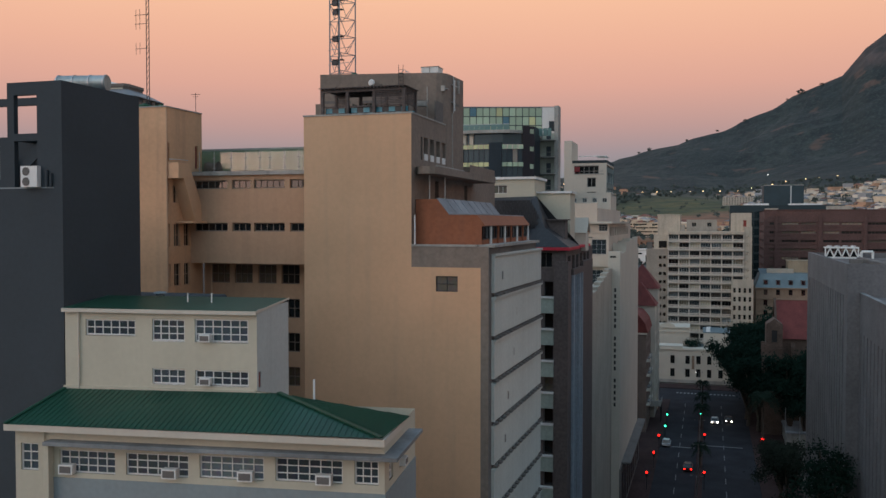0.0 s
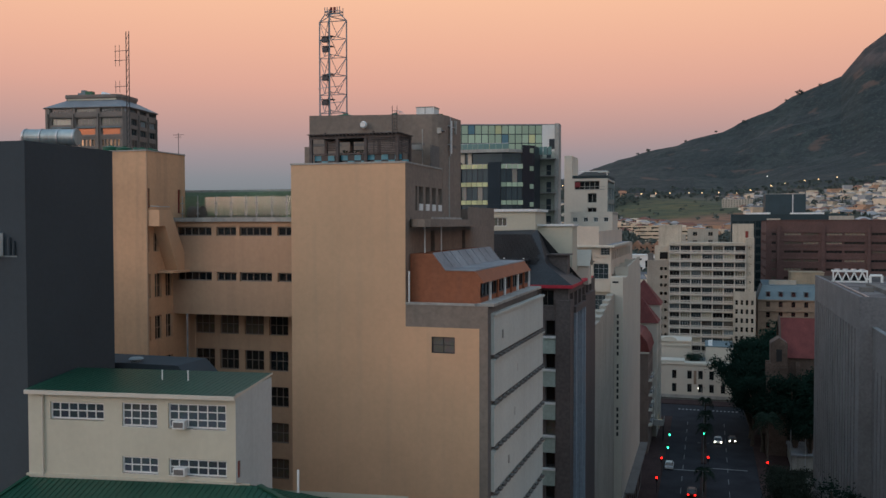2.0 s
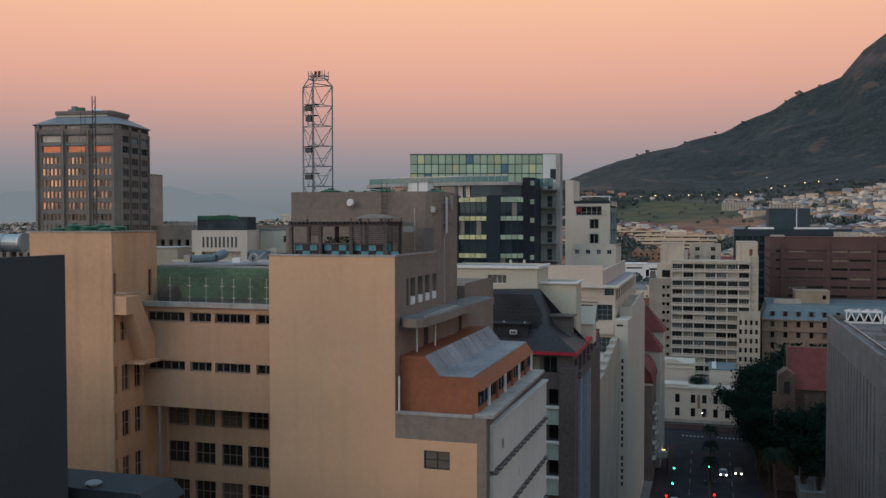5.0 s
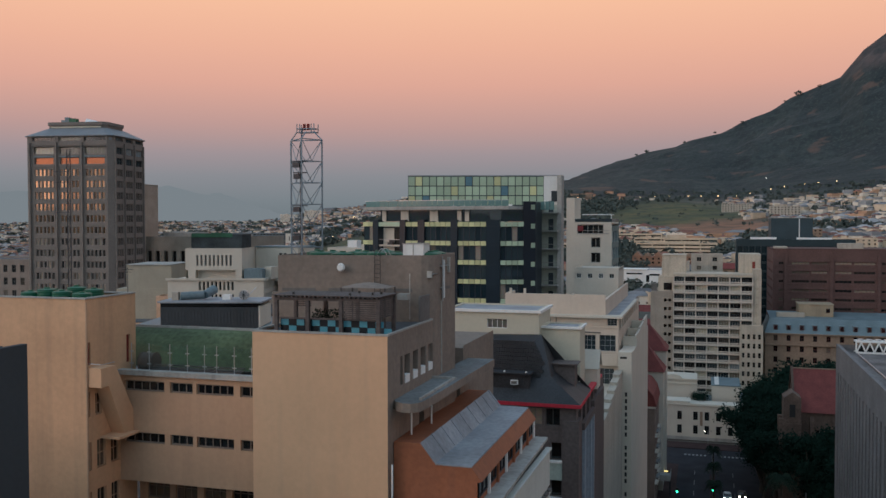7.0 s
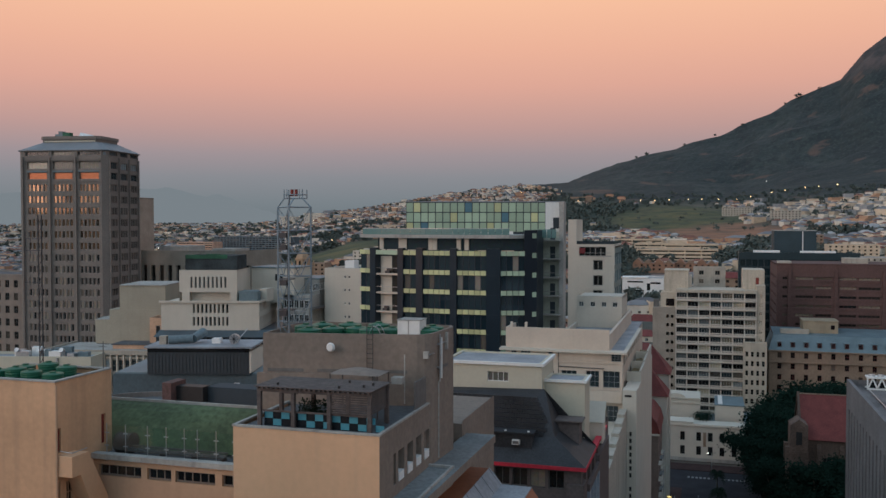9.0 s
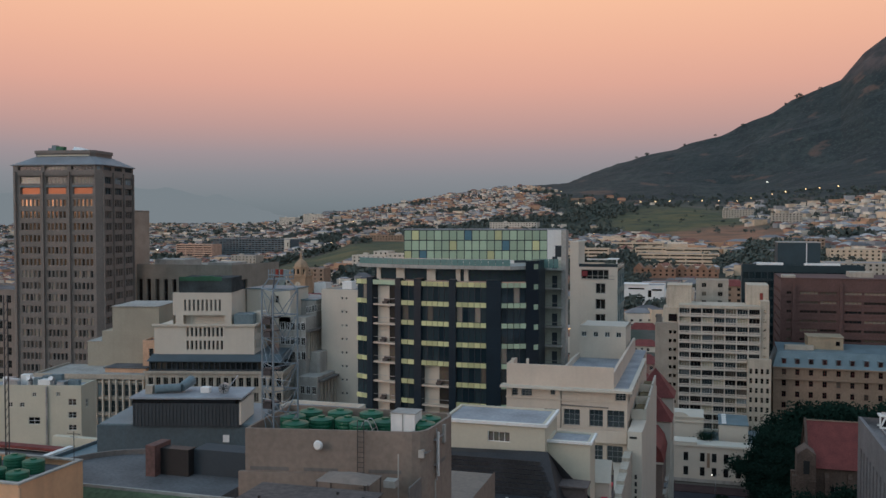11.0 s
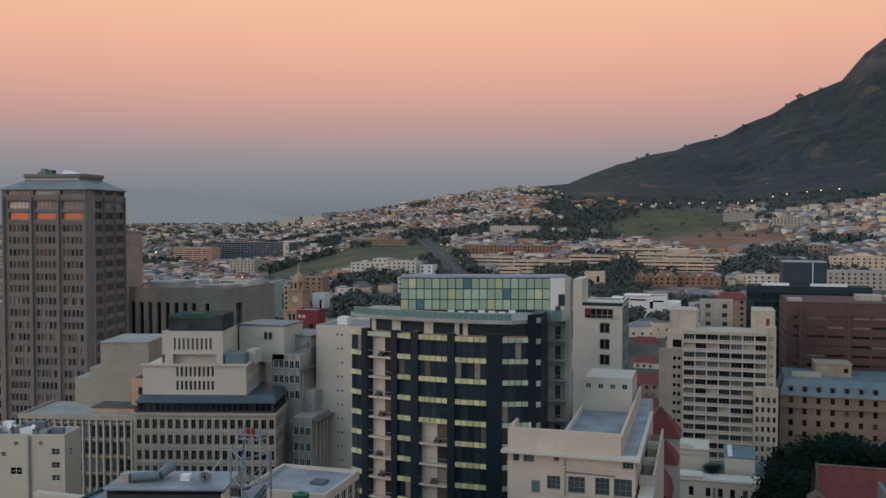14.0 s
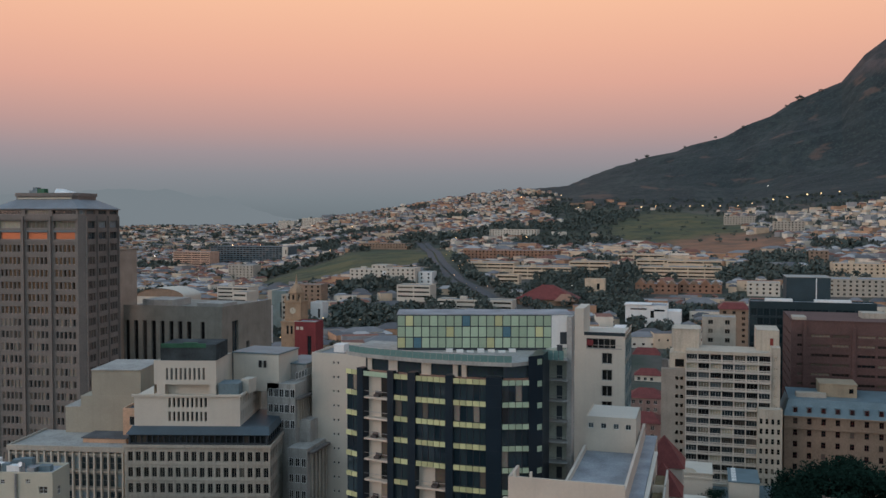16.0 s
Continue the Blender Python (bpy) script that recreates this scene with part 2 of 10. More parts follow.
L_RED, L_GREEN, L_WARM, L_WHITE = glow_mat("red_signal", (1, 0.012, 0.008), 5), glow_mat("green_signal", (0.04, 1, 0.5), 5), glow_mat("warm_lamp", (1, 0.62, 0.28), 6), glow_mat("white_lamp", (1, 0.93, 0.8), 8)

# ---- building tools ----
class Geo:
    """Faces of one mesh, gathered and then linked as one object."""

    def __init__(self):
        self.v, self.f, self.m = [], [], []

    def add(self, pts, faces, mi=0):
        o = len(self.v)
        self.v += [tuple(p) for p in pts]
        self.f += [tuple(o + i for i in f) for f in faces]
        self.m += [mi] * len(faces)
        return self

    def quad(self, a, b, c, d, mi=0):
        return self.add((a, b, c, d), ((0, 1, 2, 3),), mi)

    def tri(self, a, b, c, mi=0):
        return self.add((a, b, c), ((0, 1, 2),), mi)

    def box(self, x0, x1, y0, y1, z0, z1, mi=0):
        return self.add([(x, y, z) for z in (z0, z1) for y in (y0, y1) for x in (x0, x1)],
                        ((0, 2, 3, 1), (4, 5, 7, 6), (0, 1, 5, 4), (2, 6, 7, 3), (0, 4, 6, 2), (1, 3, 7, 5)), mi)

    def prism(self, poly, z0, z1, mi=0, top=None):
        n = len(poly)
        self.add([(x, y, z0) for x, y in poly] + [(x, y, z1) for x, y in poly], [(i, (i + 1) % n, n + (i + 1) % n, n + i) for i in range(n)] + [tuple(range(n - 1, -1, -1))], mi)
        return self.add([(x, y, z1) for x, y in poly], [tuple(range(n))], mi if top is None else top)

    def loft(self, low, high, mi=0, cap=True):
        n = len(low)
        self.add(list(low) + list(high), [(i, (i + 1) % n, n + (i + 1) % n, n + i) for i in range(n)], mi)
        if cap:
            self.add(high, [tuple(range(n))], mi)
            self.add(low, [tuple(range(n - 1, -1, -1))], mi)
        return self

    def tube(self, p, q, r0, r1=None, n=8, mi=0):
        p, q = Vector(p), Vector(q)
        r1 = r0 if r1 is None else r1
        w = (q - p).normalized()
        u = w.orthogonal().normalized()
        s = w.cross(u)
        ring = [(math.cos(2 * math.pi * i / n), math.sin(2 * math.pi * i / n)) for i in range(n)]
        return self.loft([p + (u * a + s * b) * r0 for a, b in ring], [q + (u * a + s * b) * r1 for a, b in ring], mi)

    def beam(self, p, q, w, h=None, mi=0):
        p, q = Vector(p), Vector(q)
        h = w if h is None else h
        d = (q - p).normalized()
        s = d.cross(Vector((0, 0, 1)))
        s = Vector((1, 0, 0)) if s.length < 1e-4 else s.normalized()
        t = s.cross(d)
        c = ((-1, -1), (1, -1), (1, 1), (-1, 1))
        return self.loft([p + s * a * w / 2 + t * b * h / 2 for a, b in c], [q + s * a * w / 2 + t * b * h / 2 for a, b in c], mi)

    def mesh(self, name, mats):
        """Meets at shared corners, so that what touches is one piece."""
        at, verts, ids = {}, [], []
        for p in self.v:
            k = (round(p[0], 3), round(p[1], 3), round(p[2], 3))
            if k not in at:
                at[k] = len(verts)
                verts.append(p)
            ids.append(at[k])
        faces, mi = [], []
        for f, m in zip(self.f, self.m):
            g = []
            for i in f:
                if ids[i] not in g:
                    g.append(ids[i])
            if len(g) > 2:
                faces.append(g)
                mi.append(m)
        me = bpy.data.meshes.new(name)
        me.from_pydata(verts, [], faces)
        for k in mats if isinstance(mats, (list, tuple)) else [mats]:
            me.materials.append(k)
        me.polygons.foreach_set("material_index", mi)
        me.update()
        return me


def hang(ob, parent):
    """Puts ob under parent and leaves it where it is."""
    ob.parent = parent
    ob.matrix_parent_inverse = parent.matrix_basis.inverted() if parent.parent is None else (parent.parent.matrix_basis @ parent.matrix_parent_inverse @ parent.matrix_basis).inverted()
    return ob


def part(name, geo, mats, parent, label=""):
    ob = new(name, geo.mesh(name, mats))
    hang(ob, parent)
    return tagged(ob, label)


def place(name, me, m, parent):
    """One more object on a mesh that alike pieces share."""
    ob = new(name, me)
    ob.matrix_basis = m
    ob.parent = parent
    pm = parent.matrix_basis if parent.parent is None else parent.parent.matrix_basis @ parent.matrix_parent_inverse @ parent.matrix_basis
    ob.matrix_parent_inverse = pm.inverted()
    return ob


def thing(name, at, label, category, group="", kind=""):
    ob = new(name)
    ob.matrix_basis = Matrix.Translation(at)
    return tagged(ob, label, category, group, kind)


WINDOWS = {}


def spun(x, y, degrees):
    """A turn about the upright through (x, y)."""
    return Matrix.Translation((x, y, 0)) @ Matrix.Rotation(radians(degrees), 4, "Z") @ Matrix.Translation((-x, -y, 0))


def spin(m, *things):
    for ob in things:
        ob.matrix_basis = m @ ob.matrix_basis



def boxes(name, dims, m, parent, label=""):
    """Several alike parts, one box each."""
    for d in dims:
        part(name, Geo().box(*d), m, parent, label)


def window_mesh(w, h, nx, ny, sash, pane, bar=0.06, far=False):
    """Frame and glass of a window nx by ny panes; the outside is at -y. A far one has its glass in the same mesh."""
    key = (round(w, 2), round(h, 2), nx, ny, sash.name, pane.name, bar, far)
    if key not in WINDOWS:
        f = Geo()
        us, vs = [-w / 2], [0.0]
        for i in range(nx):
            us += [-w / 2 + w * i / nx + (bar if i == 0 else bar / 3), -w / 2 + w * (i + 1) / nx - (bar if i == nx - 1 else bar / 3)]
        for j in range(ny):
            vs += [h * j / ny + (bar if j == 0 else bar / 3), h * (j + 1) / ny - (bar if j == ny - 1 else bar / 3)]
        us.append(w / 2)
        vs.append(h)
        fr, bk = -0.03, 0.04
        for i in range(len(us) - 1):
            for j in range(len(vs) - 1):
                (a, b), (c, d) = us[i:i + 2], vs[j:j + 2]
                if i % 2 and j % 2:
                    for p, q in (((a, c), (b, c)), ((b, c), (b, d)), ((b, d), (a, d)), ((a, d), (a, c))):
                        f.quad((p[0], fr, p[1]), (q[0], fr, q[1]), (q[0], bk, q[1]), (p[0], bk, p[1]))
                    if far:
                        f.quad((a, bk, c), (b, bk, c), (b, bk, d), (a, bk, d), 1)
                else:
                    f.quad((a, fr, c), (b, fr, c), (b, fr, d), (a, fr, d))
        if far:
            WINDOWS[key] = (f.mesh("window", [sash, pane]), None)
        else:
            f.box(-w / 2 - 0.04, w / 2 + 0.04, -0.12, fr, -0.05, 0.0)
            WINDOWS[key] = (f.mesh("window", sash), Geo().box(-w / 2 + 0.01, w / 2 - 0.01, bk - 0.012, bk, 0.01, h - 0.01).mesh("pane", pane))
    return WINDOWS[key]


def facing(p0, p1):
    u = Vector((p1[0] - p0[0], p1[1] - p0[1], 0))
    return u.normalized(), u.length


def set_window(parent, p0, p1, u0, u1, v0, v1, nx, ny, sash, pane, depth=0.2, far=False, bar=0.06):
    u, _ = facing(p0, p1)
    inward = Vector((-u.y, u.x, 0))
    me, pm = window_mesh(u1 - u0, v1 - v0, nx, ny, sash, pane, bar, far)
    m = Matrix.Translation(Vector((p0[0], p0[1], v0)) + u * (u0 + u1) / 2 + inward * (depth - 0.04)) @ Matrix.Rotation(math.atan2(u.y, u.x), 4, "Z")
    ob = place("window", me, m, parent)
    if pm:
        place("pane", pm, m, ob)
    return ob


def skin(geo, p0, p1, z0, z1, holes, depth=0.2, mi=0, back=None):
    """A wall from p0 to p1 (seen from outside: left to right) with holes (u0, u1, v0, v1) that have reveals."""
    u, L = facing(p0, p1)
    inward = Vector((-u.y, u.x, 0))
    o = Vector((p0[0], p0[1], 0))
    us = sorted({0.0, round(L, 4)} | {round(min(max(a, 0), L), 4) for h in holes for a in h[:2]})
    vs = sorted({z0, z1} | {round(min(max(a, z0), z1), 4) for h in holes for a in h[2:4]})

    def at(a, b, d=0.0):
        return o + u * a + Vector((0, 0, b)) + inward * d
    for j in range(len(vs) - 1):
        run = None
        for i in range(len(us) - 1):
            cu, cv = (us[i] + us[i + 1]) / 2, (vs[j] + vs[j + 1]) / 2
            hole = any(h[0] < cu < h[1] and h[2] < cv < h[3] for h in holes)
            if not hole and run is None:
                run = us[i]
            if run is not None and (hole or i == len(us) - 2):
                end = us[i] if hole else us[i + 1]
                geo.quad(at(run, vs[j]), at(end, vs[j]), at(end, vs[j + 1]), at(run, vs[j + 1]), mi)
                run = None
    for a, b, c, d in (h[:4] for h in holes):
        geo.quad(at(a, c), at(b, c), at(b, c, depth), at(a, c, depth), mi)
        geo.quad(at(a, d, depth), at(b, d, depth), at(b, d), at(a, d), mi)
        geo.quad(at(a, c), at(a, c, depth), at(a, d, depth), at(a, d), mi)
        geo.quad(at(b, c, depth), at(b, c), at(b, d), at(b, d, depth), mi)


def block(name, x0, x1, y0, y1, z0, z1, wall, roof, label, category="building", front=(), right=(), left=(), nx=2, ny=2, sash=None, pane=None, parapet=0.5, depth=0.2, far=True, group="", bar=0.06, back=()):
    """An upright building with a flat roof behind a parapet; holes in the faces towards -y (front), +x (right), -x (left)."""
    t = thing(name, ((x0 + x1) / 2, (y0 + y1) / 2, z0), label, category, group)
    sash, pane = sash or WHITE, pane or GLASS
    faces = (((x0, y0), (x1, y0), front), ((x1, y0), (x1, y1), right), ((x1, y1), (x0, y1), back), ((x0, y1), (x0, y0), left))
    w = Geo()
    for p0, p1, holes in faces:
        skin(w, p0, p1, z0, z1, holes, depth)
    k = 0.3
    w.box(x0, x1, y0, y0 + k, z1, z1 + 0.02).box(x0, x1, y1 - k, y1, z1, z1 + 0.02).box(x0, x0 + k, y0 + k, y1 - k, z1, z1 + 0.02).box(x1 - k, x1, y0 + k, y1 - k, z1, z1 + 0.02)
    for a, b in (((x0 + k, y1 - k), (x1 - k, y1 - k)), ((x0 + k, y0 + k), (x0 + k, y1 - k)), ((x1 - k, y1 - k), (x1 - k, y0 + k)), ((x1 - k, y0 + k), (x0 + k, y0 + k))):
        w.quad((*a, z1 - parapet), (*b, z1 - parapet), (*b, z1), (*a, z1))
    part("wall", w, wall, t)
    r = Geo()
    r.box(x0 + k, x1 - k, y0 + k, y1 - k, z1 - parapet - 0.3, z1 - parapet)
    part("roof", r, roof, t)
    for p0, p1, holes in faces:
        for h in holes:
            set_window(t, p0, p1, *h[:4], h[4] if len(h) > 4 else nx, h[5] if len(h) > 5 else ny, sash, pane, depth, far, bar)
    return t

# ---- ground: the city plain, the hill suburbs and the mountain, one sheet to the horizon ----
# bearing from the street's axis (degrees), then the ground's heights at 840, 1400 and 2200 m
SLOPES = ((-180, 2, 4, 8), (-52, 2, 4, 8), (-36, 3, 6, 12), (-28, 8, 14, 26), (-24.5, 16, 28, 60), (-21.9, 24, 42, 80), (-16.8, 28, 45, 108), (-11.6, 26, 52, 124), (-8.6, 26, 58, 128), (-2.0, 26, 62, 125),
          (1.5, 26, 62, 122), (4.7, 26, 70, 150), (10, 26, 72, 178), (30, 20, 60, 180), (70, 5, 20, 60), (180, 2, 4, 8))
# bearing, then the ridge: its distance and height
# the unseen ridge behind the camera is raised to cut off the low glow
RIDGE = ((-180, 4700, 60), (-160, 4700, 130), (-112, 4700, 130), (-80, 4700, 45), (-52, 4700, 52), (-36, 4700, 58), (-28, 4300, 62), (-24.5, 2700, 92), (-21.9, 2600, 106), (-16.8, 2600, 144), (-11.6, 2700, 182), (-8.6, 3100, 207),
         (-5.3, 3500, 302), (-2.0, 3600, 360), (1.5, 3700, 440), (4.7, 3800, 552), (7.4, 3800, 622), (8.6, 3800, 720), (10.0, 3800, 790), (15, 3800, 900), (30, 3800, 900), (70, 3800, 300), (180, 4700, 60))


def along(table, az):
    for a, b in zip(table, table[1:]):
        if a[0] <= az <= b[0]:
            f = (az - a[0]) / (b[0] - a[0])
            return [p + (q - p) * f for p, q in zip(a[1:], b[1:])]


def ground_z(x, y):
    az, r = math.degrees(math.atan2(x, y)), math.hypot(x, y)
    if r < 380:
        return 0.0
    h840, h1400, h2200 = along(SLOPES, az)
    rr, hr = along(RIDGE, az)
    if r < 840:
        return h840 * (r - 380) / 460
    if r < 1400:
        return h840 + (h1400 - h840) * (r - 840) / 560
    if r < 2200:
        return h1400 + (h2200 - h1400) * (r - 1400) / 800
    t = (r - 2200) / (rr - 2200)
    steep = min(max((hr - 250) / 200, 0), 1)
    bumps = 0.0
    if t > 0.02 and steep > 0:
        bumps = steep * min(t, 1) * (45 * noise.noise(Vector((x / 300, y / 420, 0))) + 18 * noise.noise(Vector((x / 90, y / 110, 3))) + 7 * noise.noise(Vector((x / 35, y / 40, 7)))) * min(1, abs(1 - t) * 4 + 0.15)
    if t <= 1:
        return h2200 + (hr - h2200) * t ** (1 + 0.45 * steep) + bumps
    return hr - (r - rr) * (0.12 + 0.2 * steep) + bumps * 0.3


bearings = [-180 + i * 8 for i in range(16)] + [-52 + i * 0.3 for i in range(214)] + [12.2 + i * 0.6 for i in range(10)] + [18.5, 22, 27, 33] + [40 + i * 10 for i in range(14)]
radii = [0, 60, 150, 260, 379] + [390 * 1.024 ** i for i in range(107)]
tv, tf = [], []
for r in radii:
    for a in bearings:
        x, y = r * math.sin(radians(a)), r * math.cos(radians(a))
        tv.append((x, y, ground_z(x, y) - 0.25))
nb = len(bearings)
for i in range(len(radii) - 1):
    for j in range(nb):
        k = (j + 1) % nb
        tf.append((i * nb + j, i * nb + k, (i + 1) * nb + k, (i + 1) * nb + j))
g_mat = bpy.data.materials.new("land")
g_mat.use_nodes = True
gn, gl = g_mat.node_tree.nodes, g_mat.node_tree.links
g_co = gn.new("ShaderNodeTexCoord")


def g_noise(s, d=5, run=1.0):
    """Noise of s features to the metre; run below 1 draws them out down the slope."""
    t = gn.new("ShaderNodeTexNoise")
    t.inputs["Scale"].default_value, t.inputs["Detail"].default_value = s, d
    mp = gn.new("ShaderNodeMapping")
    mp.inputs["Scale"].default_value = (1, run, run)
    gl.new(g_co.outputs["Object"], mp.inputs[0])
    gl.new(mp.outputs[0], t.inputs["Vector"])
    return t.outputs["Fac"]


def g_mix(fac, a, b):
    t = gn.new("ShaderNodeMix")
    t.data_type = "RGBA"
    for s, v in (("Factor", fac), ("A", a), ("B", b)):
        if isinstance(v, tuple):
            t.inputs[s].default_value = (*v, 1)
        else:
            gl.new(v, t.inputs[s])
    return t.outputs["Result"]


def g_range(v, a, b, lo=0.0, hi=1.0):
    t = gn.new("ShaderNodeMapRange")
    t.inputs["From Min"].default_value, t.inputs["From Max"].default_value, t.inputs["To Min"].default_value, t.inputs["To Max"].default_value = a, b, lo, hi
    gl.new(v, t.inputs["Value"])
    return t.outputs[0]


def g_patch(cx, cy, rx, ry, soft=0.3):
    """A field with a ragged edge."""
    mp = gn.new("ShaderNodeMapping")
    mp.vector_type = "TEXTURE"
    mp.inputs["Location"].default_value, mp.inputs["Scale"].default_value = (cx, cy, 0), (rx, ry, 1e6)
    gl.new(g_co.outputs["Object"], mp.inputs[0])
    ln = gn.new("ShaderNodeVectorMath")
    ln.operation = "LENGTH"
    gl.new(mp.outputs[0], ln.inputs[0])
    ad = gn.new("ShaderNodeMath")
    ad.inputs[1].default_value = 0
    gl.new(ln.outputs["Value"], ad.inputs[0])
    gl.new(g_range(g_noise(0.012, 4), 0.2, 0.8, -0.35, 0.35), ad.inputs[1])
    return g_range(ad.outputs[0], 1 + soft / 2, 1 - soft / 2)


# city ground lightened and scrub shifted to blue: distance haze in the colour
city = g_mix(g_range(g_noise(0.02), 0.42, 0.6), (0.1, 0.088, 0.074), (0.036, 0.05, 0.034))
scrub = g_mix(g_range(g_noise(0.005, 6, 0.5), 0.38, 0.64), (0.012, 0.021, 0.021), (0.033, 0.043, 0.037))
scrub = g_mix(g_range(g_noise(0.013, 5, 0.22), 0.46, 0.62), scrub, (0.008, 0.014, 0.015))
scrub = g_mix(g_range(g_noise(0.05, 8, 0.4), 0.44, 0.6), scrub, (0.011, 0.019, 0.018))
scrub = g_mix(g_range(g_noise(0.14, 4, 0.4), 0.54, 0.68), scrub, (0.04, 0.049, 0.042))
scrub = g_mix(g_range(g_noise(0.0085, 7, 0.7), 0.62, 0.68), scrub, (0.095, 0.058, 0.042))
g_sep = gn.new("ShaderNodeSeparateXYZ")
gl.new(g_co.outputs["Object"], g_sep.inputs[0])
rock = g_mix(g_range(g_noise(0.024, 9, 0.5), 0.4, 0.62), (0.085, 0.062, 0.055), (0.03, 0.03, 0.03))
scrub = g_mix(g_range(g_sep.outputs["Z"], 585, 640), scrub, rock)
land = g_mix(g_range(g_sep.outputs["Z"], 100, 128), city, scrub)
meadow = g_mix(g_range(g_noise(0.018, 6), 0.4, 0.62), (0.105, 0.092, 0.032), (0.046, 0.06, 0.024))
meadow = g_mix(g_range(g_noise(0.05, 6), 0.56, 0.66), meadow, (0.02, 0.03, 0.016))
bare = g_mix(g_range(g_noise(0.03, 6), 0.4, 0.65), (0.27, 0.125, 0.068), (0.145, 0.08, 0.047))
heath = g_mix(g_range(g_noise(0.025, 6), 0.42, 0.6), (0.016, 0.026, 0.017), (0.034, 0.045, 0.024))
land = g_mix(g_patch(-190, 1700, 130, 420, 0.4), land, heath)
land = g_mix(g_patch(-60, 1600, 110, 340, 0.6), land, meadow)
land = g_mix(g_patch(24, 1300, 74, 165, 0.5), land, bare)
land = g_mix(g_patch(100, 1150, 40, 60, 0.5), land, bare)
land = g_mix(g_patch(-430, 1120, 115, 220, 0.6), land, meadow)
gb = gn["Principled BSDF"]
gl.new(land, gb.inputs["Base Color"])
gb.inputs["Roughness"].default_value = 0.95
g_bp = gn.new("ShaderNodeBump")
g_bp.inputs["Strength"].default_value, g_bp.inputs["Distance"].default_value = 0.7, 14.0
gl.new(g_noise(0.022, 8, 0.4), g_bp.inputs["Height"])
gl.new(g_bp.outputs[0], gb.inputs["Normal"])
me = bpy.data.meshes.new("ground")
me.from_pydata(tv, [], tf)
me.materials.append(g_mat)
tagged(new("ground", me), "city plain rising to scrub-covered mountain slope at dusk", "ground", kind="structure")

# far blue mountains on the horizon; the sheet glows in a painted haze colour
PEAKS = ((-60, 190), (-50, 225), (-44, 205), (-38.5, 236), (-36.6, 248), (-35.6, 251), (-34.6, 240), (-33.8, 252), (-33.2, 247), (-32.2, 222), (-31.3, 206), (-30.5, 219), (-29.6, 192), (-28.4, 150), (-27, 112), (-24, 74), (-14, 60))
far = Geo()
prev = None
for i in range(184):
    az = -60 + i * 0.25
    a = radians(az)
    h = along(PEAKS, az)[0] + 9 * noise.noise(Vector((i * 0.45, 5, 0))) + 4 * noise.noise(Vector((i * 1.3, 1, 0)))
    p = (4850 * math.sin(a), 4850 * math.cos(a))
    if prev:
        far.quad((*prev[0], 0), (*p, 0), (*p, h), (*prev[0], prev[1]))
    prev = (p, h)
tagged(new("backdrop", far.mesh("backdrop", glow_mat("far_haze", srgb(117, 126, 132)[:3], 1.0, (0.0, 0.0, 0.0)))), "hazy blue mountain range on the horizon", "mountains", kind="structure")

# the street: carriageway, kerbs and pavements, running straight ahead
road = Geo().box(-10.2, 9.6, 20, 276, -0.2, 0.0).box(-60, 60, 258, 276, -0.2, 0.004)
tagged(new("road", road.mesh("road", ASPHALT)), "worn dark asphalt street with painted lanes", "road", kind="structure")
pav = Geo().box(-15.6, -10.2, 20, 258, -0.2, 0.16).box(9.6, 17, 20, 258, -0.2, 0.16).box(-2.3, -1.0, 40, 200, -0.2, 0.17).box(-2.3, -1.0, 210, 250, -0.2, 0.17).box(-40, 40, 276, 283, -0.2, 0.16)
tagged(new("pavement", pav.mesh("pavement", PAVING)), "brick-paved pavements and raised median of the street", "pavement", kind="structure")
lines = Geo()
for y in range(60, 250, 9):
    for x in (-6.0, 3.4):
        lines.box(x - 0.06, x + 0.06, y, y + 4, 0.0, 0.008)
for i in range(16):
    if not -3 < -9 + i * 1.05 < -0.5:
        lines.box(-9 + i * 1.05, -9 + i * 1.05 + 0.6, 268.5, 270.0, 0.004, 0.016)
lines.box(-9, -2.8, 203.5, 204, 0, 0.01).box(-0.6, 7.5, 206.5, 207, 0, 0.01)
tagged(new("trim", lines.mesh("trim", PAINTLINE)), "white painted lane lines and crossing on asphalt", "road marking", kind="structure")

# ---- the cream building with green roofs ----
def air_conditioner(x, y, z, turn=0, big=False):
    """A window unit: casing, grille, fan ring."""
    t = thing("air_conditioner", (x, y, z), "white boxed window air conditioner with a dark grille", "air conditioner", "air conditioners")
    s = 1.25 if big else 1.0
    part("casing", Geo().box(-0.36 * s, 0.36 * s, -0.42, 0.0, 0, 0.42 * s), WHITE, t).parent = t
    g = Geo().box(-0.29 * s, 0.29 * s, -0.44, -0.42, 0.07, 0.35 * s)
    gr = part("grille", g, CONC_DK, t)
    for ob in t.children:
        ob.matrix_parent_inverse = Matrix()
    t.matrix_basis = pose(x, y, z, 0, 0, turn)
    return t


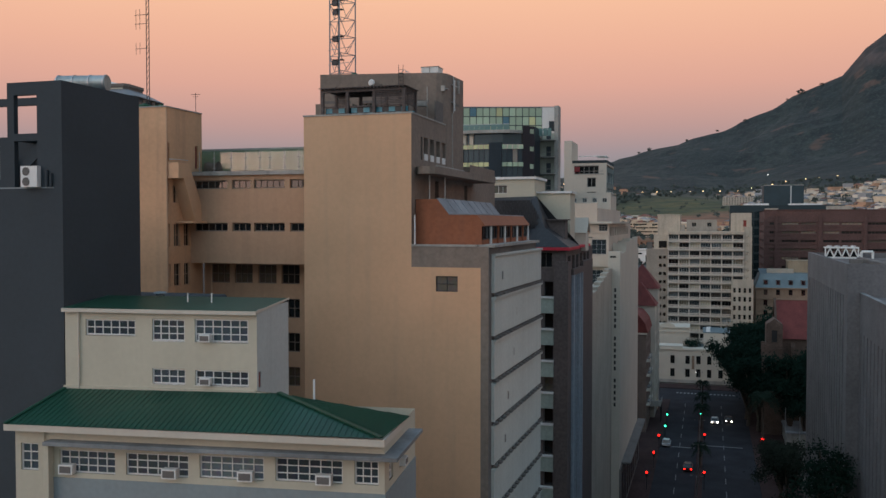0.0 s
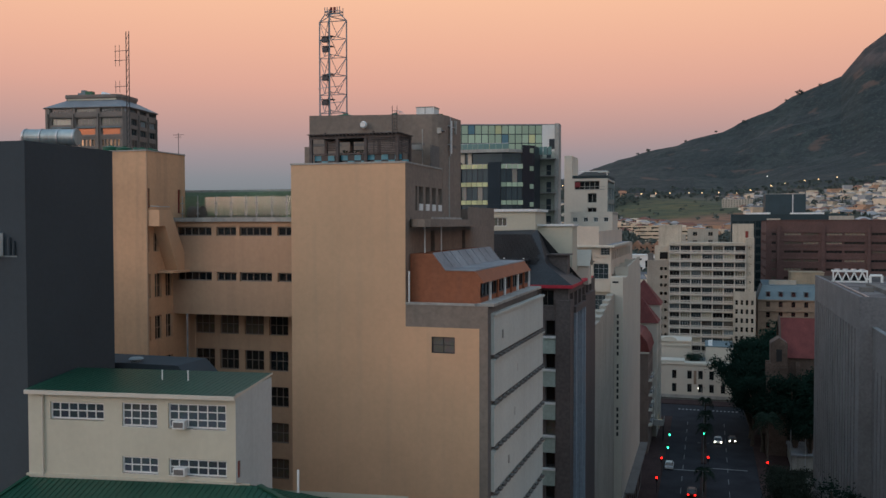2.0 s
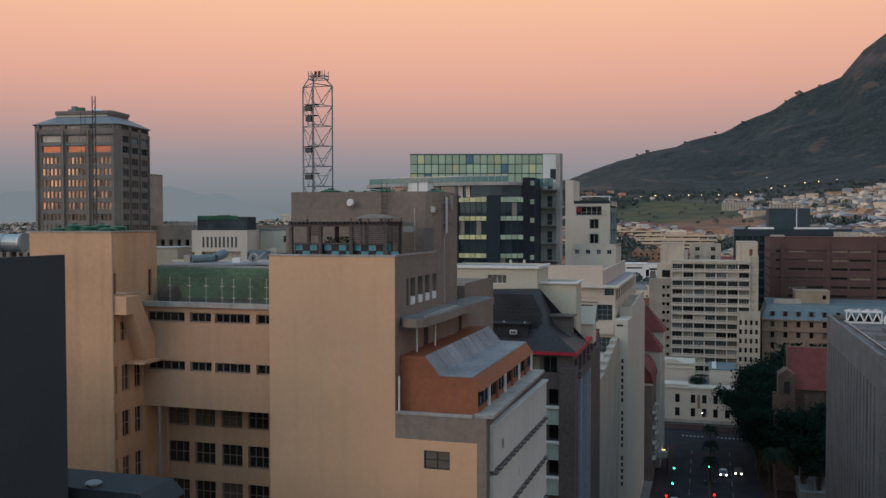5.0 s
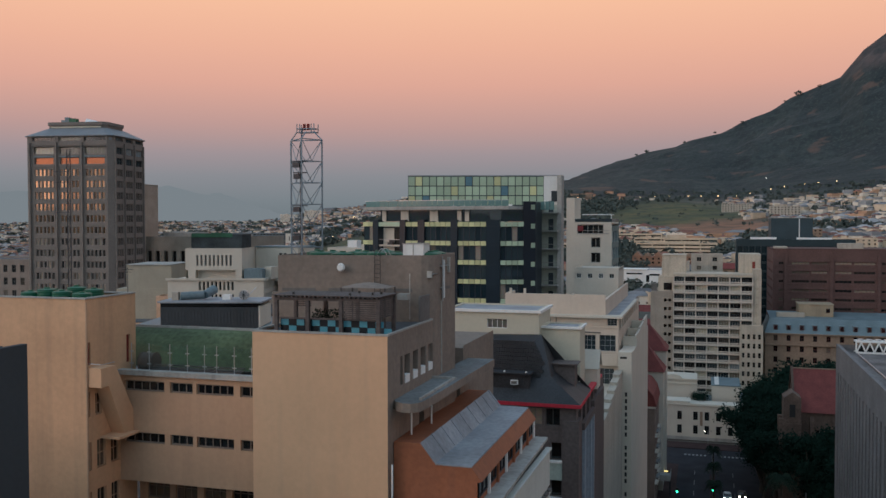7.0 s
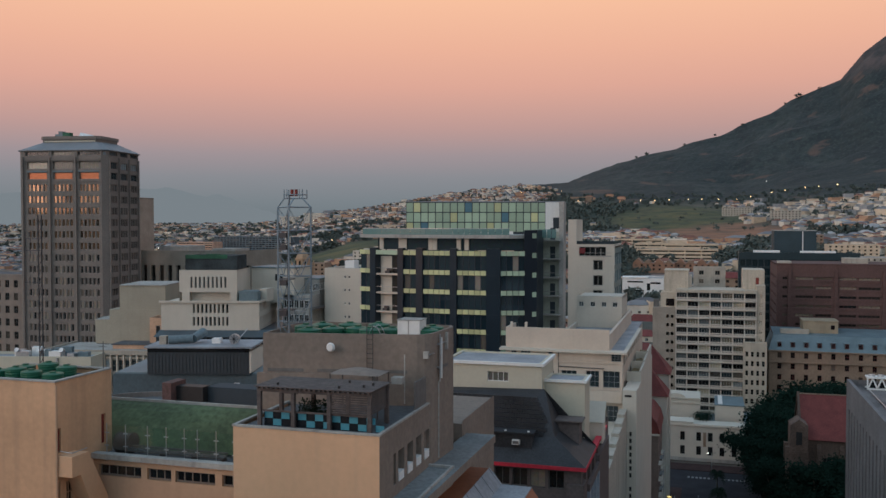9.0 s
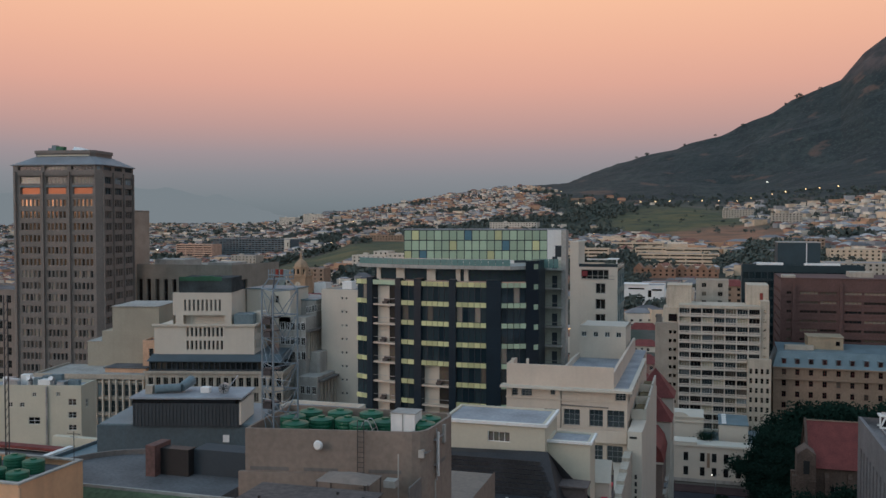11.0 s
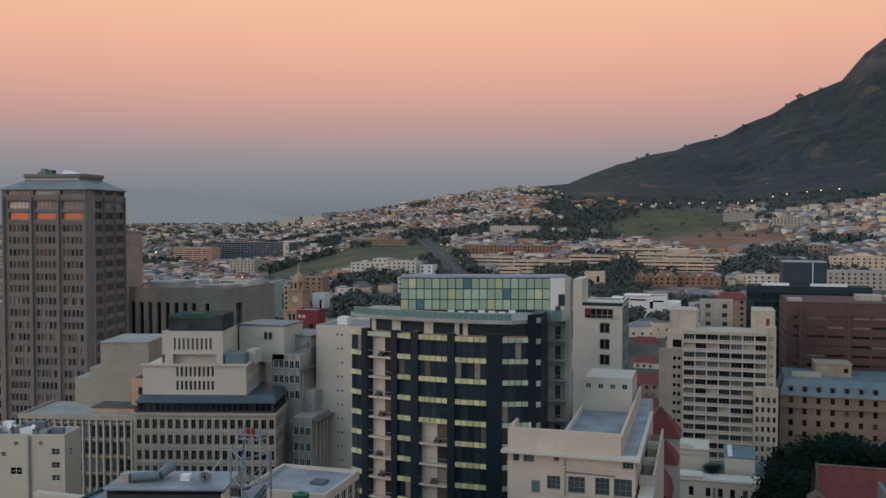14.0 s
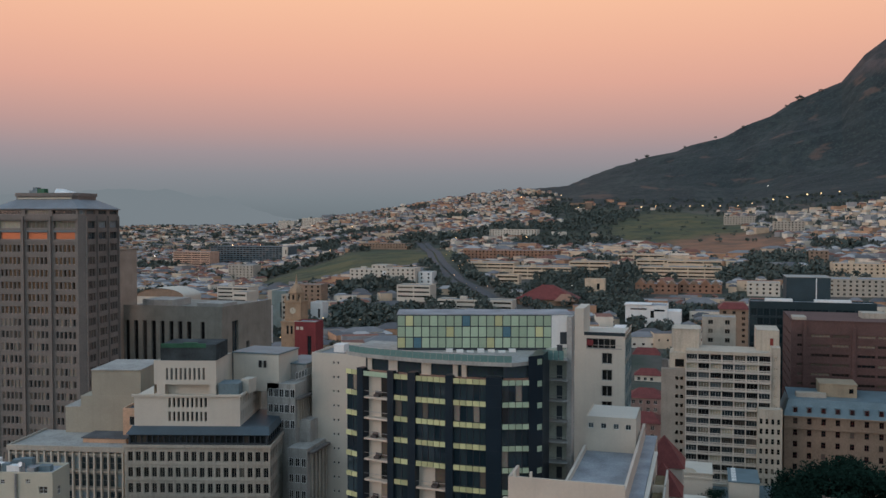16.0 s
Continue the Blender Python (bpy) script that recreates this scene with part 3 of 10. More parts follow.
def school():
    t = thing("cream_building", (-27, 46, 0), "cream-painted two-tier building with green sheet-metal roofs", "building")
    lx0, lx1, ly0, ly1, ez = -38.75, -15.75, 42.35, 50.0, 38.95
    front = [(-35.83, -32.2, 36.38, 37.62, 6), (-31.5, -27.55, 36.42, 37.62, 6), (-26.85, -22.9, 36.47, 37.68, 6), (-22.2, -18.2, 36.52, 37.74, 6), (-17.5, -16.1, 36.55, 37.78, 3), (-38.38, -37.23, 36.4, 37.9, 2)]
    low = Geo()
    rows = [f for f in front]
    for k in range(1, 5):
        rows += [(a, b, c - 3.4 * k, d - 3.4 * k, n) for a, b, c, d, n in front]
    skin(low, (lx0, ly0), (lx1, ly0), 0, ez, [(a - lx0, b - lx0, c, d) for a, b, c, d, n in rows], 0.18)
    side = [(1.0, 1.9, 36.5, 37.7), (3.4, 4.4, 36.5, 37.7)]
    skin(low, (lx1, ly0), (lx1, ly1), 0, ez, side, 0.18)
    skin(low, (lx1, ly1), (lx0, ly1), 0, ez, [])
    skin(low, (lx0, ly1), (lx0, ly0), 0, ez, [])
    part("wall", low, CREAM, t)
    for a, b, c, d, n in rows:
        set_window(t, (lx0, ly0), (lx1, ly0), a - lx0, b - lx0, c, d, n, 3, WHITE, GLASS_CLASS, 0.18, bar=0.075)
    for h in side:
        set_window(t, (lx1, ly0), (lx1, ly1), *h, 2, 3, WHITE, GLASS_CLASS, 0.18, bar=0.075)
    # grey panels under the windows, concrete sunshade above them
    part("band", Geo().box(-36.2, lx1 + 0.06, ly0 - 0.06, ly0, 33.4, 36.1).box(lx1, lx1 + 0.06, ly0, ly1, 33.4, 36.1), GREYPAINT, t, "blue-grey painted wall band")
    part("sunshade", Geo().box(-36.4, lx1 + 0.9, ly0 - 0.75, ly0 + 0.02, 37.98, 38.18).box(lx1, lx1 + 0.9, ly0 + 0.02, 48.2, 37.98, 38.18), CONC_MID, t, "stained concrete sunshade slab")
    part("pilaster", Geo().box(-36.5, -36.2, ly0 - 0.5, ly0, 0, 38.0), CREAM, t)
    part("downpipe", Geo().tube((-36.75, ly0 - 0.12, 20), (-36.75, ly0 - 0.12, 38.7), 0.06), CREAM, t)
    part("fascia", Geo().box(-39.0, -15.6, 41.68, 41.8, 38.7, 39.06).box(-15.7, -15.58, 41.8, 46.8, 38.7, 39.06).box(-39.0, -15.7, 41.8, 42.35, 38.7, 38.78), CREAM_W, t)
    # hipped lower roof with standing ribs
    e0, e1, ap, w0 = (-38.9, 41.65, 39.06), (-15.75, 41.65, 39.16), (-23.35, 45.7, 40.44), (-37.8, 45.7, 40.3)
    roof = Geo().quad(e0, e1, ap, w0)
    be = (-15.3, 46.8, 39.2)
    roof.tri(e1, be, ap)
    roof.quad(be, (-25, 49.5, 39.06), (-25, 45.9, 40.5), ap)
    roof.tri(e0, w0, (-39.05, 52, 39.06))
    part("roof", roof, GREENROOF, t)
    ribs = Geo()
    n = 64
    for i in range(n):
        f = i / n
        p = Vector(e0).lerp(Vector(e1), f)
        top_f = min(max((p.x - w0[0]) / (ap[0] - w0[0]), 0), 1)
        if p.x < w0[0]:
            q = Vector(e0).lerp(Vector(w0), (p.x - e0[0]) / (w0[0] - e0[0]))
        elif p.x > ap[0]:
            q = Vector(e1).lerp(Vector(ap), (e1[0] - p.x) / (e1[0] - ap[0]))
        else:
            q = Vector(w0).lerp(Vector(ap), top_f)
        ribs.beam((p.x, p.y, p.z + 0.015), (p.x, q.y, q.z + 0.015), 0.03, 0.03)
    for i in range(1, 26):
        p = Vector(e1).lerp(Vector(be), i / 26)
        g = min(1, (p.y - e1[1]) / (ap[1] - e1[1]))
        q = Vector(e1).lerp(Vector(ap), g) if g < 1 else Vector(ap).lerp(Vector(be), (p.y - ap[1]) / (be[1] - ap[1]))
        ribs.beam((p.x, p.y, p.z + 0.015), (q.x, p.y, q.z + 0.015), 0.03, 0.03)
    part("roof_rib", ribs, GREENROOF, t)
    part("hip_cap", Geo().beam((e1[0], e1[1], e1[2] + 0.05), (ap[0], ap[1], ap[2] + 0.06), 0.28, 0.07), GREENROOF, t)
    part("hip_cap", Geo().beam((w0[0], w0[1], w0[2] + 0.05), (e0[0], e0[1], e0[2] + 0.05), 0.25, 0.07), GREENROOF, t)
    # upper tier
    ux0, ux1, uy0, uy1 = -37.95, -24.88, 46.0, 51.2
    uh = [(-36.5, -33.05, 43.45, 44.37, 6, 2), (-31.9, -29.68, 43.2, 44.45, 4, 3), (-29.0, -25.45, 43.2, 44.5, 6, 3), (-31.92, -29.66, 40.7, 41.58, 4, 2), (-29.0, -25.44, 40.7, 41.57, 6, 2)]
    up = Geo()
    skin(up, (ux0, uy0), (ux1, uy0), 39.6, 45.0, [(a - ux0, b - ux0, c, d) for a, b, c, d, _, _ in uh], 0.16)
    sidew = Geo()
    skin(sidew, (ux1, uy0), (ux1, uy1), 38.6, 45.1, [(0.25, 0.6, 40.6, 41.5)], 0.16)
    part("side_wall", sidew, mat("pale_grey_paint", (0.47, 0.5, 0.48), 0.75, streak=0.1, blotch=0.06, grain=0.05), t, "pale grey painted side wall")
    skin(up, (ux1, uy1), (ux0, uy1), 38.6, 45.1, [])
    skin(up, (ux0, uy1), (ux0, uy0), 39.6, 45.0, [])
    up.box(ux0 - 0.1, ux1 + 0.9, uy0 - 0.12, uy0, 40.25, 40.45)
    part("wall", up, CREAM, t, "cream upper storey")
    for a, b, c, d, nx, ny in uh:
        set_window(t, (ux0, uy0), (ux1, uy0), a - ux0, b - ux0, c, d, nx, ny, WHITE, GLASS_CLASS, 0.16, bar=0.08)
    part("door", Geo().box(ux1 - 0.1, ux1 - 0.06, uy0 + 0.25, uy0 + 0.6, 40.6, 41.5), REDDOOR, t, "small red-brown door")
    u = Geo().add([(ux0 - 0.05, uy0 - 0.25, 45.0), (ux1 + 0.05, uy0 - 0.25, 45.0), (ux1 + 0.04, uy1 + 0.1, 45.32), (ux0 - 0.4, uy1 + 0.1, 45.32)], ((0, 1, 2, 3),))
    u.quad((ux0 - 0.05, uy0 - 0.25, 45.0), (ux0 - 0.4, uy1 + 0.1, 45.32), (ux0 - 0.2, uy1, 45.0), (ux0 - 0.2, uy0, 45.0))
    part("roof", u, GREENROOF, t)
    ur = Geo()
    for i in range(1, 40):
        x = ux0 + (ux1 - ux0) * i / 40
        y1 = uy1 + 0.1
        ur.beam((x, uy0 - 0.25, 45.01), (x, y1, 45.33), 0.022, 0.022)
    part("roof_rib", ur, GREENROOF, t)
    part("fascia", Geo().box(ux0 - 0.06, ux1 + 0.06, uy0 - 0.3, uy0 - 0.25, 44.8, 45.02).add([(ux1 + 0.06, uy0 - 0.3, 44.88), (ux1 + 0.05, uy1 + 0.1, 45.24), (ux1 + 0.05, uy1 + 0.1, 45.36), (ux1 + 0.06, uy0 - 0.3, 45.03)], ((0, 1, 2, 3),)), CREAM_W, t)
    part("downpipe", Geo().tube((ux0 + 1.0, uy0 - 0.1, 40.3), (ux0 + 1.0, uy0 - 0.1, 44.8), 0.06), CREAM_W, t)
    for x in (-31.0, -29.3):
        part("vent_pipe", Geo().tube((x, 48.9, 45.1), (x, 48.9, 45.75), 0.045), WHITE, t)
    part("vent_pipe", Geo().tube((-21.36, 46.5, 39.8), (-21.36, 46.5, 41.14), 0.07), WHITE, t)
    turn = Matrix.Translation((-15.8, 41.8, 0)) @ Matrix.Rotation(radians(6.8), 4, "Z") @ Matrix.Diagonal((0.91, 1, 1, 1)) @ Matrix.Translation((15.8, -41.8, 0))
    t.matrix_basis = turn @ t.matrix_basis
    units = []
    for x, z in ((-35.25, 36.35), (-28.64, 36.39), (-23.95, 36.46), (-19.26, 36.48)):
        units.append(air_conditioner(x, ly0 + 0.1, z, big=True))
    for z in (43.22, 40.73):
        units.append(air_conditioner(-28.23, uy0 + 0.1, z))
    units.append(air_conditioner(lx1 - 0.1, 46.3, 36.6, 90))
    for a in units:
        a.matrix_basis = turn @ a.matrix_basis


school()


# ---- the charcoal building ----
def charcoal():
    t = thing("charcoal_building", (-45, 48, 0), "charcoal-painted blank-walled building with an open stair tower", "building")
    x0, x1, y0, y1 = -41.4, -37.4, 44.8, 52.4
    part("side_wall", Geo().box(x1 - 0.35, x1, y0 + 0.35, y1, 0, 58.58), CHARCOAL, t)
    part("front_wall", Geo().box(-60, x1, y0, y0 + 0.35, 0, 52.1), CHARCOAL, t)
    # stair tower: two piers, lintel, open to the sky behind
    part("pier", Geo().box(x0, x0 + 0.5, y0, y0 + 0.35, 52.1, 58.58), CHARCOAL, t)
    part("pier", Geo().box(-39.2, x1, y0, y0 + 0.35, 52.1, 58.58), CHARCOAL, t)
    part("lintel", Geo().box(x0 + 0.5, -39.2, y0, y0 + 0.35, 57.8, 58.58), CHARCOAL, t)
    part("landing", Geo().box(x0 + 0.5, -39.2, y0, y0 + 1.6, 55.0, 55.45), CHARCOAL, t)
    part("stair_back", Geo().box(-43.5, -39.2, y0 + 1.6, y0 + 1.8, 50.9, 55.45), CHARCOAL, t)
    part("inner_wall", Geo().box(-39.2, -38.95, y0 + 0.35, y1, 50.9, 58.4), CHARCOAL, t)
    part("back_beam", Geo().box(-52, -38.95, y1 - 2.4, y1 - 2.0, 58.0, 58.5), CHARCOAL, t)
    part("roof", Geo().box(-38.95, x1 - 0.35, y0 + 0.35, y1, 58.1, 58.3), ROOFDARK, t)
    part("rear_roof", Geo().box(-60, -39.2, y0 + 0.35, y1, 50.7, 51.0), ROOFDARK, t)
    part("back_wall", Geo().box(-60, -39.2, y1 - 0.35, y1, 0, 51.9), CHARCOAL, t)
    part("coping", Geo().box(-60, -38.0, y0 - 0.04, y0 + 0.3, 52.1, 52.18), GREYPAINT, t)
    st = Geo()
    for i in range(14):
        st.box(-39.4 - i * 0.26 - 0.28, -39.4 - i * 0.26, y0 + 0.4, y0 + 1.5, 54.75 - i * 0.2, 54.83 - i * 0.2)
    tagged(part("tread", st, CHARCOAL, t), kind="stuff")
    part("stringer", Geo().beam((-39.3, y0 + 0.4, 54.6), (-43.0, y0 + 0.4, 51.7), 0.08, 0.75), CHARCOAL, t, "dark steel escape stair")
    part("pipe", Geo().tube((-38.45, y0 - 0.08, 52.2), (-38.45, y0 - 0.08, 53.2), 0.12).tube((-38.15, y0 - 0.08, 52.2), (-38.15, y0 - 0.08, 53.0), 0.09), CHARCOAL, t)
    d = thing("ventilation_duct", (-40, 50.2, 58.5), "fat round galvanised ventilation duct on the roof beam", "duct")
    ax, bx = Vector((-41.7, 49.75, 59.32)), Vector((-38.3, 50.3, 59.28))
    galv = mat("weathered_galvanised", (0.3, 0.36, 0.37), 0.45, metal=0.6, blotch=0.4, streak=0.3)
    part("duct", Geo().tube(tuple(ax), tuple(bx), 0.5, n=22), galv, d)
    for k in (0.02, 0.34, 0.67, 0.97):
        q = ax.lerp(bx, k)
        e = (bx - ax).normalized() * 0.04
        part("flange", Geo().tube(tuple(q - e), tuple(q + e), 0.54, n=22), STEEL, d)
    part("mouth", Geo().tube(tuple(ax), tuple(ax - (bx - ax).normalized() * 0.08), 0.46, 0.44, n=22), STEEL, d, "bright round end plate")
    for k in (0.15, 0.8):
        q = ax.lerp(bx, k)
        part("bracket", Geo().box(q.x - 0.08, q.x + 0.08, 50.02, 50.38, 58.5, 58.95), DARKSTEEL, d)
    a = thing("air_conditioner", (-39.5, 44.6, 52.18), "white outdoor air conditioner with two stacked fans", "air conditioner", "air conditioners")
    part("casing", Geo().box(-40.1, -38.9, 44.4, 44.75, 52.18, 53.45), WHITE, a)
    for z in (52.5, 53.12):
        part("fan", Geo().tube((-39.7, 44.4, z), (-39.7, 44.37, z), 0.26, n=16), CONC_DK, a)


charcoal()


rb_ = thing("dark_roof_house", (-37, 55, 0), "low charcoal rooftop block with a small white vent", "building")
part("body", Geo().box(-41.5, -33.6, 53.6, 57, 0, 44.85), CHARCOAL, rb_)
part("slope", Geo().add([(-33.6, 53.6, 44.85), (-33.6, 57, 44.85), (-32.7, 57, 44.0), (-32.7, 53.6, 44.0), (-33.6, 53.6, 40), (-32.7, 53.6, 40)], ((0, 3, 2, 1), (4, 5, 3, 0))), CHARCOAL, rb_)
part("vent", Geo().tube((-37.1, 54.2, 44.85), (-37.1, 54.2, 45.05), 0.25, 0.35, 12).tube((-37.1, 54.2, 45.05), (-37.1, 54.2, 45.15), 0.5, 0.4, 12), GREYPAINT, rb_)


# ---- the tan office complex: blank tower, wing with terrace, left tower ----
def water_tank(x, y, z, r, h, group="water tanks"):
    t = thing("water_tank", (x, y, z), "dark green ribbed plastic water tank with a low conical top", "water tank", group)
    g = Geo()
    n = 20
    prof = [(r * 0.97, 0)]
    for i in range(4):
        b = h * (0.06 + 0.2 * i)
        prof += [(r * 0.97, b), (r, b + 0.05 * h), (r, b + 0.11 * h), (r * 0.97, b + 0.16 * h)]
    prof += [(r * 1.01, h * 0.87), (r * 0.95, h * 0.9), (r * 0.5, h * 0.97), (r * 0.32, h * 0.98)]
    rings = [[(x + a * math.cos(2 * math.pi * i / n), y + a * math.sin(2 * math.pi * i / n), z + b) for i in range(n)] for a, b in prof]
    for p, q in zip(rings, rings[1:]):
        g.loft(p, q, cap=False)
    g.add(rings[-1], [tuple(range(n))])
    part("body", g, TANKGREEN, t)
    part("lid", Geo().tube((x, y, z + h * 0.97), (x, y, z + h + 0.06), r * 0.3, n=14), TANKGREEN, t)
    return t


def tan_tower():
    t = thing("tan_office_tower", (-24, 72, 0), "tan-rendered blank-fronted office tower with stepped top", "building")
    x0, xm, x1, y0 = -30.2, -21.4, -15.45, 63.1
    g = Geo()
    skin(g, (x0, y0), (xm, y0), 0, 58.2, [])
    skin(g, (xm, y0), (-16.05, y0), 0, 46.7, [(1.9, 3.6, 44.9, 46.05)], 0.18)
    skin(g, (x0, 86), (x0, y0), 0, 58.2, [])
    part("wall", g, TAN, t, "smooth tan rendered wall with faint streaks")
    set_window(t, (xm, y0), (-16.05, y0), 1.9, 3.6, 44.9, 46.05, 2, 2, DARKSTEEL, GLASS_DK, 0.18)
    d = Geo()
    skin(d, (xm, y0), (x1, y0), 46.7, 48.25, [])
    skin(d, (-16.05, y0), (x1, y0), 0, 46.7, [])
    slots = [(2.25, 2.7, 54.9, 56.68)] + [(3.05 + i * 1.62, 4.12 + i * 1.62, 54.9, 56.68) for i in range(4)]
    skin(d, (xm, y0), (xm, 72), 53.8, 58.2, slots, 0.45)
    skin(d, (xm, 72), (x0, 72), 58.2, 58.3, [])
    part("wall", d, TAN_DARK, t, "grey-brown rendered side wall")
    for s in slots[1:]:
        part("pane", Geo().box(xm - 0.44, xm - 0.4, y0 + s[0], y0 + s[1], s[2], s[3]), GLASS_DK, t)
        part("sill_box", Geo().box(xm - 0.3, xm + 0.02, y0 + s[0] + 0.1, y0 + s[1] - 0.1, 54.9, 55.4), WHITE, t, "white box on the sill")
    part("coping", Geo().box(x0 - 0.05, xm + 0.05, y0 - 0.05, y0 + 0.14, 58.2, 58.32).box(xm - 0.14, xm + 0.05, y0 + 0.14, 72, 58.2, 58.32).box(x0 - 0.05, x0 + 0.14, y0 + 0.14, 72, 58.2, 58.32), CONC, t)
    part("roof", Geo().box(x0 + 0.3, xm - 0.3, y0 + 0.3, 72, 57.9, 58.1), ROOFDARK, t)
    # service block with its rounded corner
    poly = [(-31.9, 69.9), (-22.6, 71.6)] + [(-22.6 + 1.3 * math.sin(a), 72.9 - 1.3 * math.cos(a)) for a in (0.4, 0.8, 1.2, 1.57)] + [(-21.1, 76.6), (-21.4, 77.3), (-32.5, 76.9)]

    def front(x):
        return 69.9 + (x + 31.9) * 0.183
    s = Geo().prism(poly, 44, 61.6)
    cx, cy = -27, 74
    rim = [(x + (cx - x) * 0.03, y + (cy - y) * 0.05) for x, y in poly]
    s.loft([(x, y, 61.6) for x, y in poly], [(x, y, 62.62) for x, y in poly], cap=False)
    s.loft([(x, y, 62.62) for x, y in poly], [(x, y, 62.62) for x, y in rim], cap=False)
    s.loft([(x, y, 62.62) for x, y in rim], [(x, y, 61.6) for x, y in rim], cap=False)
    part("service_block", s, TAN_DARK, t, "grey-brown rendered lift and service block")
    # dark strips stand in for the shade in the gap slots
    for a, b in ((-31.6, -29.3), (-28.4, -26.4), (-24.6, -22.7)):
        part("louvre_slot", Geo().add([(x, front(x) - d, z) for z in (60.15, 60.36) for d in (0.03, -0.05) for x in (a, b)], ((0, 1, 5, 4), (4, 5, 7, 6), (0, 4, 6, 2), (1, 3, 7, 5), (0, 2, 3, 1))), CONC_DK, t, "dark strip painted as a shaded gap")
    part("louvre_slot", Geo().box(-21.3, -21.16, 73.6, 76.2, 60.15, 60.35), CONC_DK, t)
    part("shoulder", Geo().add([(-32.2, 69.6, 44), (-24.8, 71.05, 44), (-24.8, 71.3, 44), (-32.2, 69.85, 44), (-32.2, 69.6, 60.1), (-24.8, 71.05, 60.1), (-24.8, 71.3, 60.1), (-32.2, 69.85, 60.1)], ((0, 1, 5, 4), (4, 5, 6, 7), (0, 4, 7, 3), (1, 2, 6, 5))), TAN_DARK, t, "slightly projecting lower storey of the service block")
    part("drainpipe", Geo().tube((-21.25, 73.6, 54.4), (-21.25, 73.6, 59.4), 0.06), CONC, t)
    # concrete canopy over the penthouse
    part("canopy", Geo().prism([(-21.5, 64.4), (-21.1, 63.75), (-20.6, 63.45), (-20.1, 63.45), (-19.75, 63.75), (-19.6, 64.4), (-19.5, 68.0), (-19.25, 81.3), (-21.5, 81.3)], 53.7, 54.25, 0, 1), [TAN_DARK, mat("weathered_deck", (0.16, 0.175, 0.175), 0.85, blotch=0.35, grain=0.2)], t, "cantilevered grey-brown canopy with a rounded nose and grey deck")
    part("deck_kerb", Geo().box(-21.4, -19.75, 71.9, 72.1, 54.25, 54.4).box(-19.95, -19.8, 64.6, 71.9, 54.25, 54.4), CONC, t)
    rb = Geo()
    skin(rb, (xm, y0), (xm, 90), 48.25, 53.8, [(6, 7, 51.2, 53.4), (9, 10.2, 51.3, 53.4), (12, 13, 51.2, 53.4), (15, 16, 51.2, 53.4)], 0.35)
    skin(rb, (xm, 80), (xm, 90), 53.8, 55.4, [])
    rb.box(-30, xm - 0.02, 80, 90, 40, 55.2)
    part("rear_wall", rb, TAN_DARK, t)
    part("doorway", Geo().box(xm - 0.4, xm - 0.3, 69, 80, 51, 53.6), GLASS_DK, t)
    for x, y, z, zz in ((-20.9, 66.0, 51.7, 53.8), (-20.6, 69.2, 51.7, 53.8), (-21.2, 63.3, 48.3, 50.6)):
        part("pipe", Geo().tube((x, y, z), (x, y, zz), 0.06), WHITE, t)
    # terracotta penthouse, sloping glass roof, window band to the street
    ya, yb = 64.0, 81.2
    prof = [(-21.35, 48.2), (-16.2, 48.2), (-16.2, 49.75), (-15.95, 49.8), (-16.55, 50.6), (-18.72, 50.62), (-19.65, 51.8), (-21.35, 51.8)]
    h = Geo()
    n = len(prof)
    h.add([(x, ya, z) for x, z in prof], [tuple(range(n))])
    h.add([(x, yb, z) for x, z in prof], [tuple(range(n - 1, -1, -1))])
    for k in (2, 3, 6):
        (xa, za), (xb, zb) = prof[k], prof[k + 1]
        h.quad((xa, ya, za), (xa, yb, za), (xb, yb, zb), (xb, ya, zb))
    h.quad((-16.2, ya, 48.2), (-16.2, yb, 48.2), (-16.2, yb, 48.75), (-16.2, ya, 48.75))
    part("penthouse", h, TERRA, t, "terracotta-painted rooftop penthouse")
    sr = Geo()
    for (xa, za), (xb, zb) in ((prof[4], prof[5]), (prof[5], prof[6])):
        sr.loft([(xa, ya - 0.06, za), (xb, ya - 0.06, zb), (xb, ya - 0.06, zb + 0.08), (xa, ya - 0.06, za + 0.08)], [(xa, yb, za), (xb, yb, zb), (xb, yb, zb + 0.08), (xa, yb, za + 0.08)])
    part("sloping_roof", sr, ROOFGREY, t, "sloping pale grey sheet roof")
    for i in range(8):
        y = ya + 2.1 * (i + 1)
        part("roof_seam", Geo().beam((-18.72, y, 50.72), (-19.65, y, 51.9), 0.05, 0.05), ROOFGREY, t)
    for i in range(7):
        y = ya + 0.3 + i * 2.42
        place("window", window_mesh(2.1, 1.0, 2, 1, DARKSTEEL, GLASS_DK, 0.08, True)[0], Matrix.Translation((-16.2, y + 1.05, 48.75)) @ Matrix.Rotation(radians(90), 4, "Z"), t)
        part("post", Geo().box(-16.25, -16.05, y + 2.15, y + 2.4, 48.2, 49.78), TERRA if i % 2 else WHITE, t)
    # street front: pale concrete panels between toothed ledges
    part("backing", Geo().box(x1 - 0.2, x1, y0 + 0.01, 81.5, 0, 48.2), CONC_DK, t)
    pm = Geo().box(0, 0.3, 0, 17.3, 0, 2.89)
    pm.box(0.3, 0.46, 0, 17.3, 2.73, 2.89).box(0.3, 0.36, 0, 0.3, 0, 2.7)
    pan = pm.mesh("panel", PANEL)
    dent = Geo()
    for i in range(15):
        dent.box(0.26, 0.55, 0.2 + i * 1.15, 0.78 + i * 1.15, 0.05, 0.2)
    ledge = dent.mesh("ledge", CONC_DK)
    lean = Matrix.Rotation(radians(-1.2), 4, "Z")
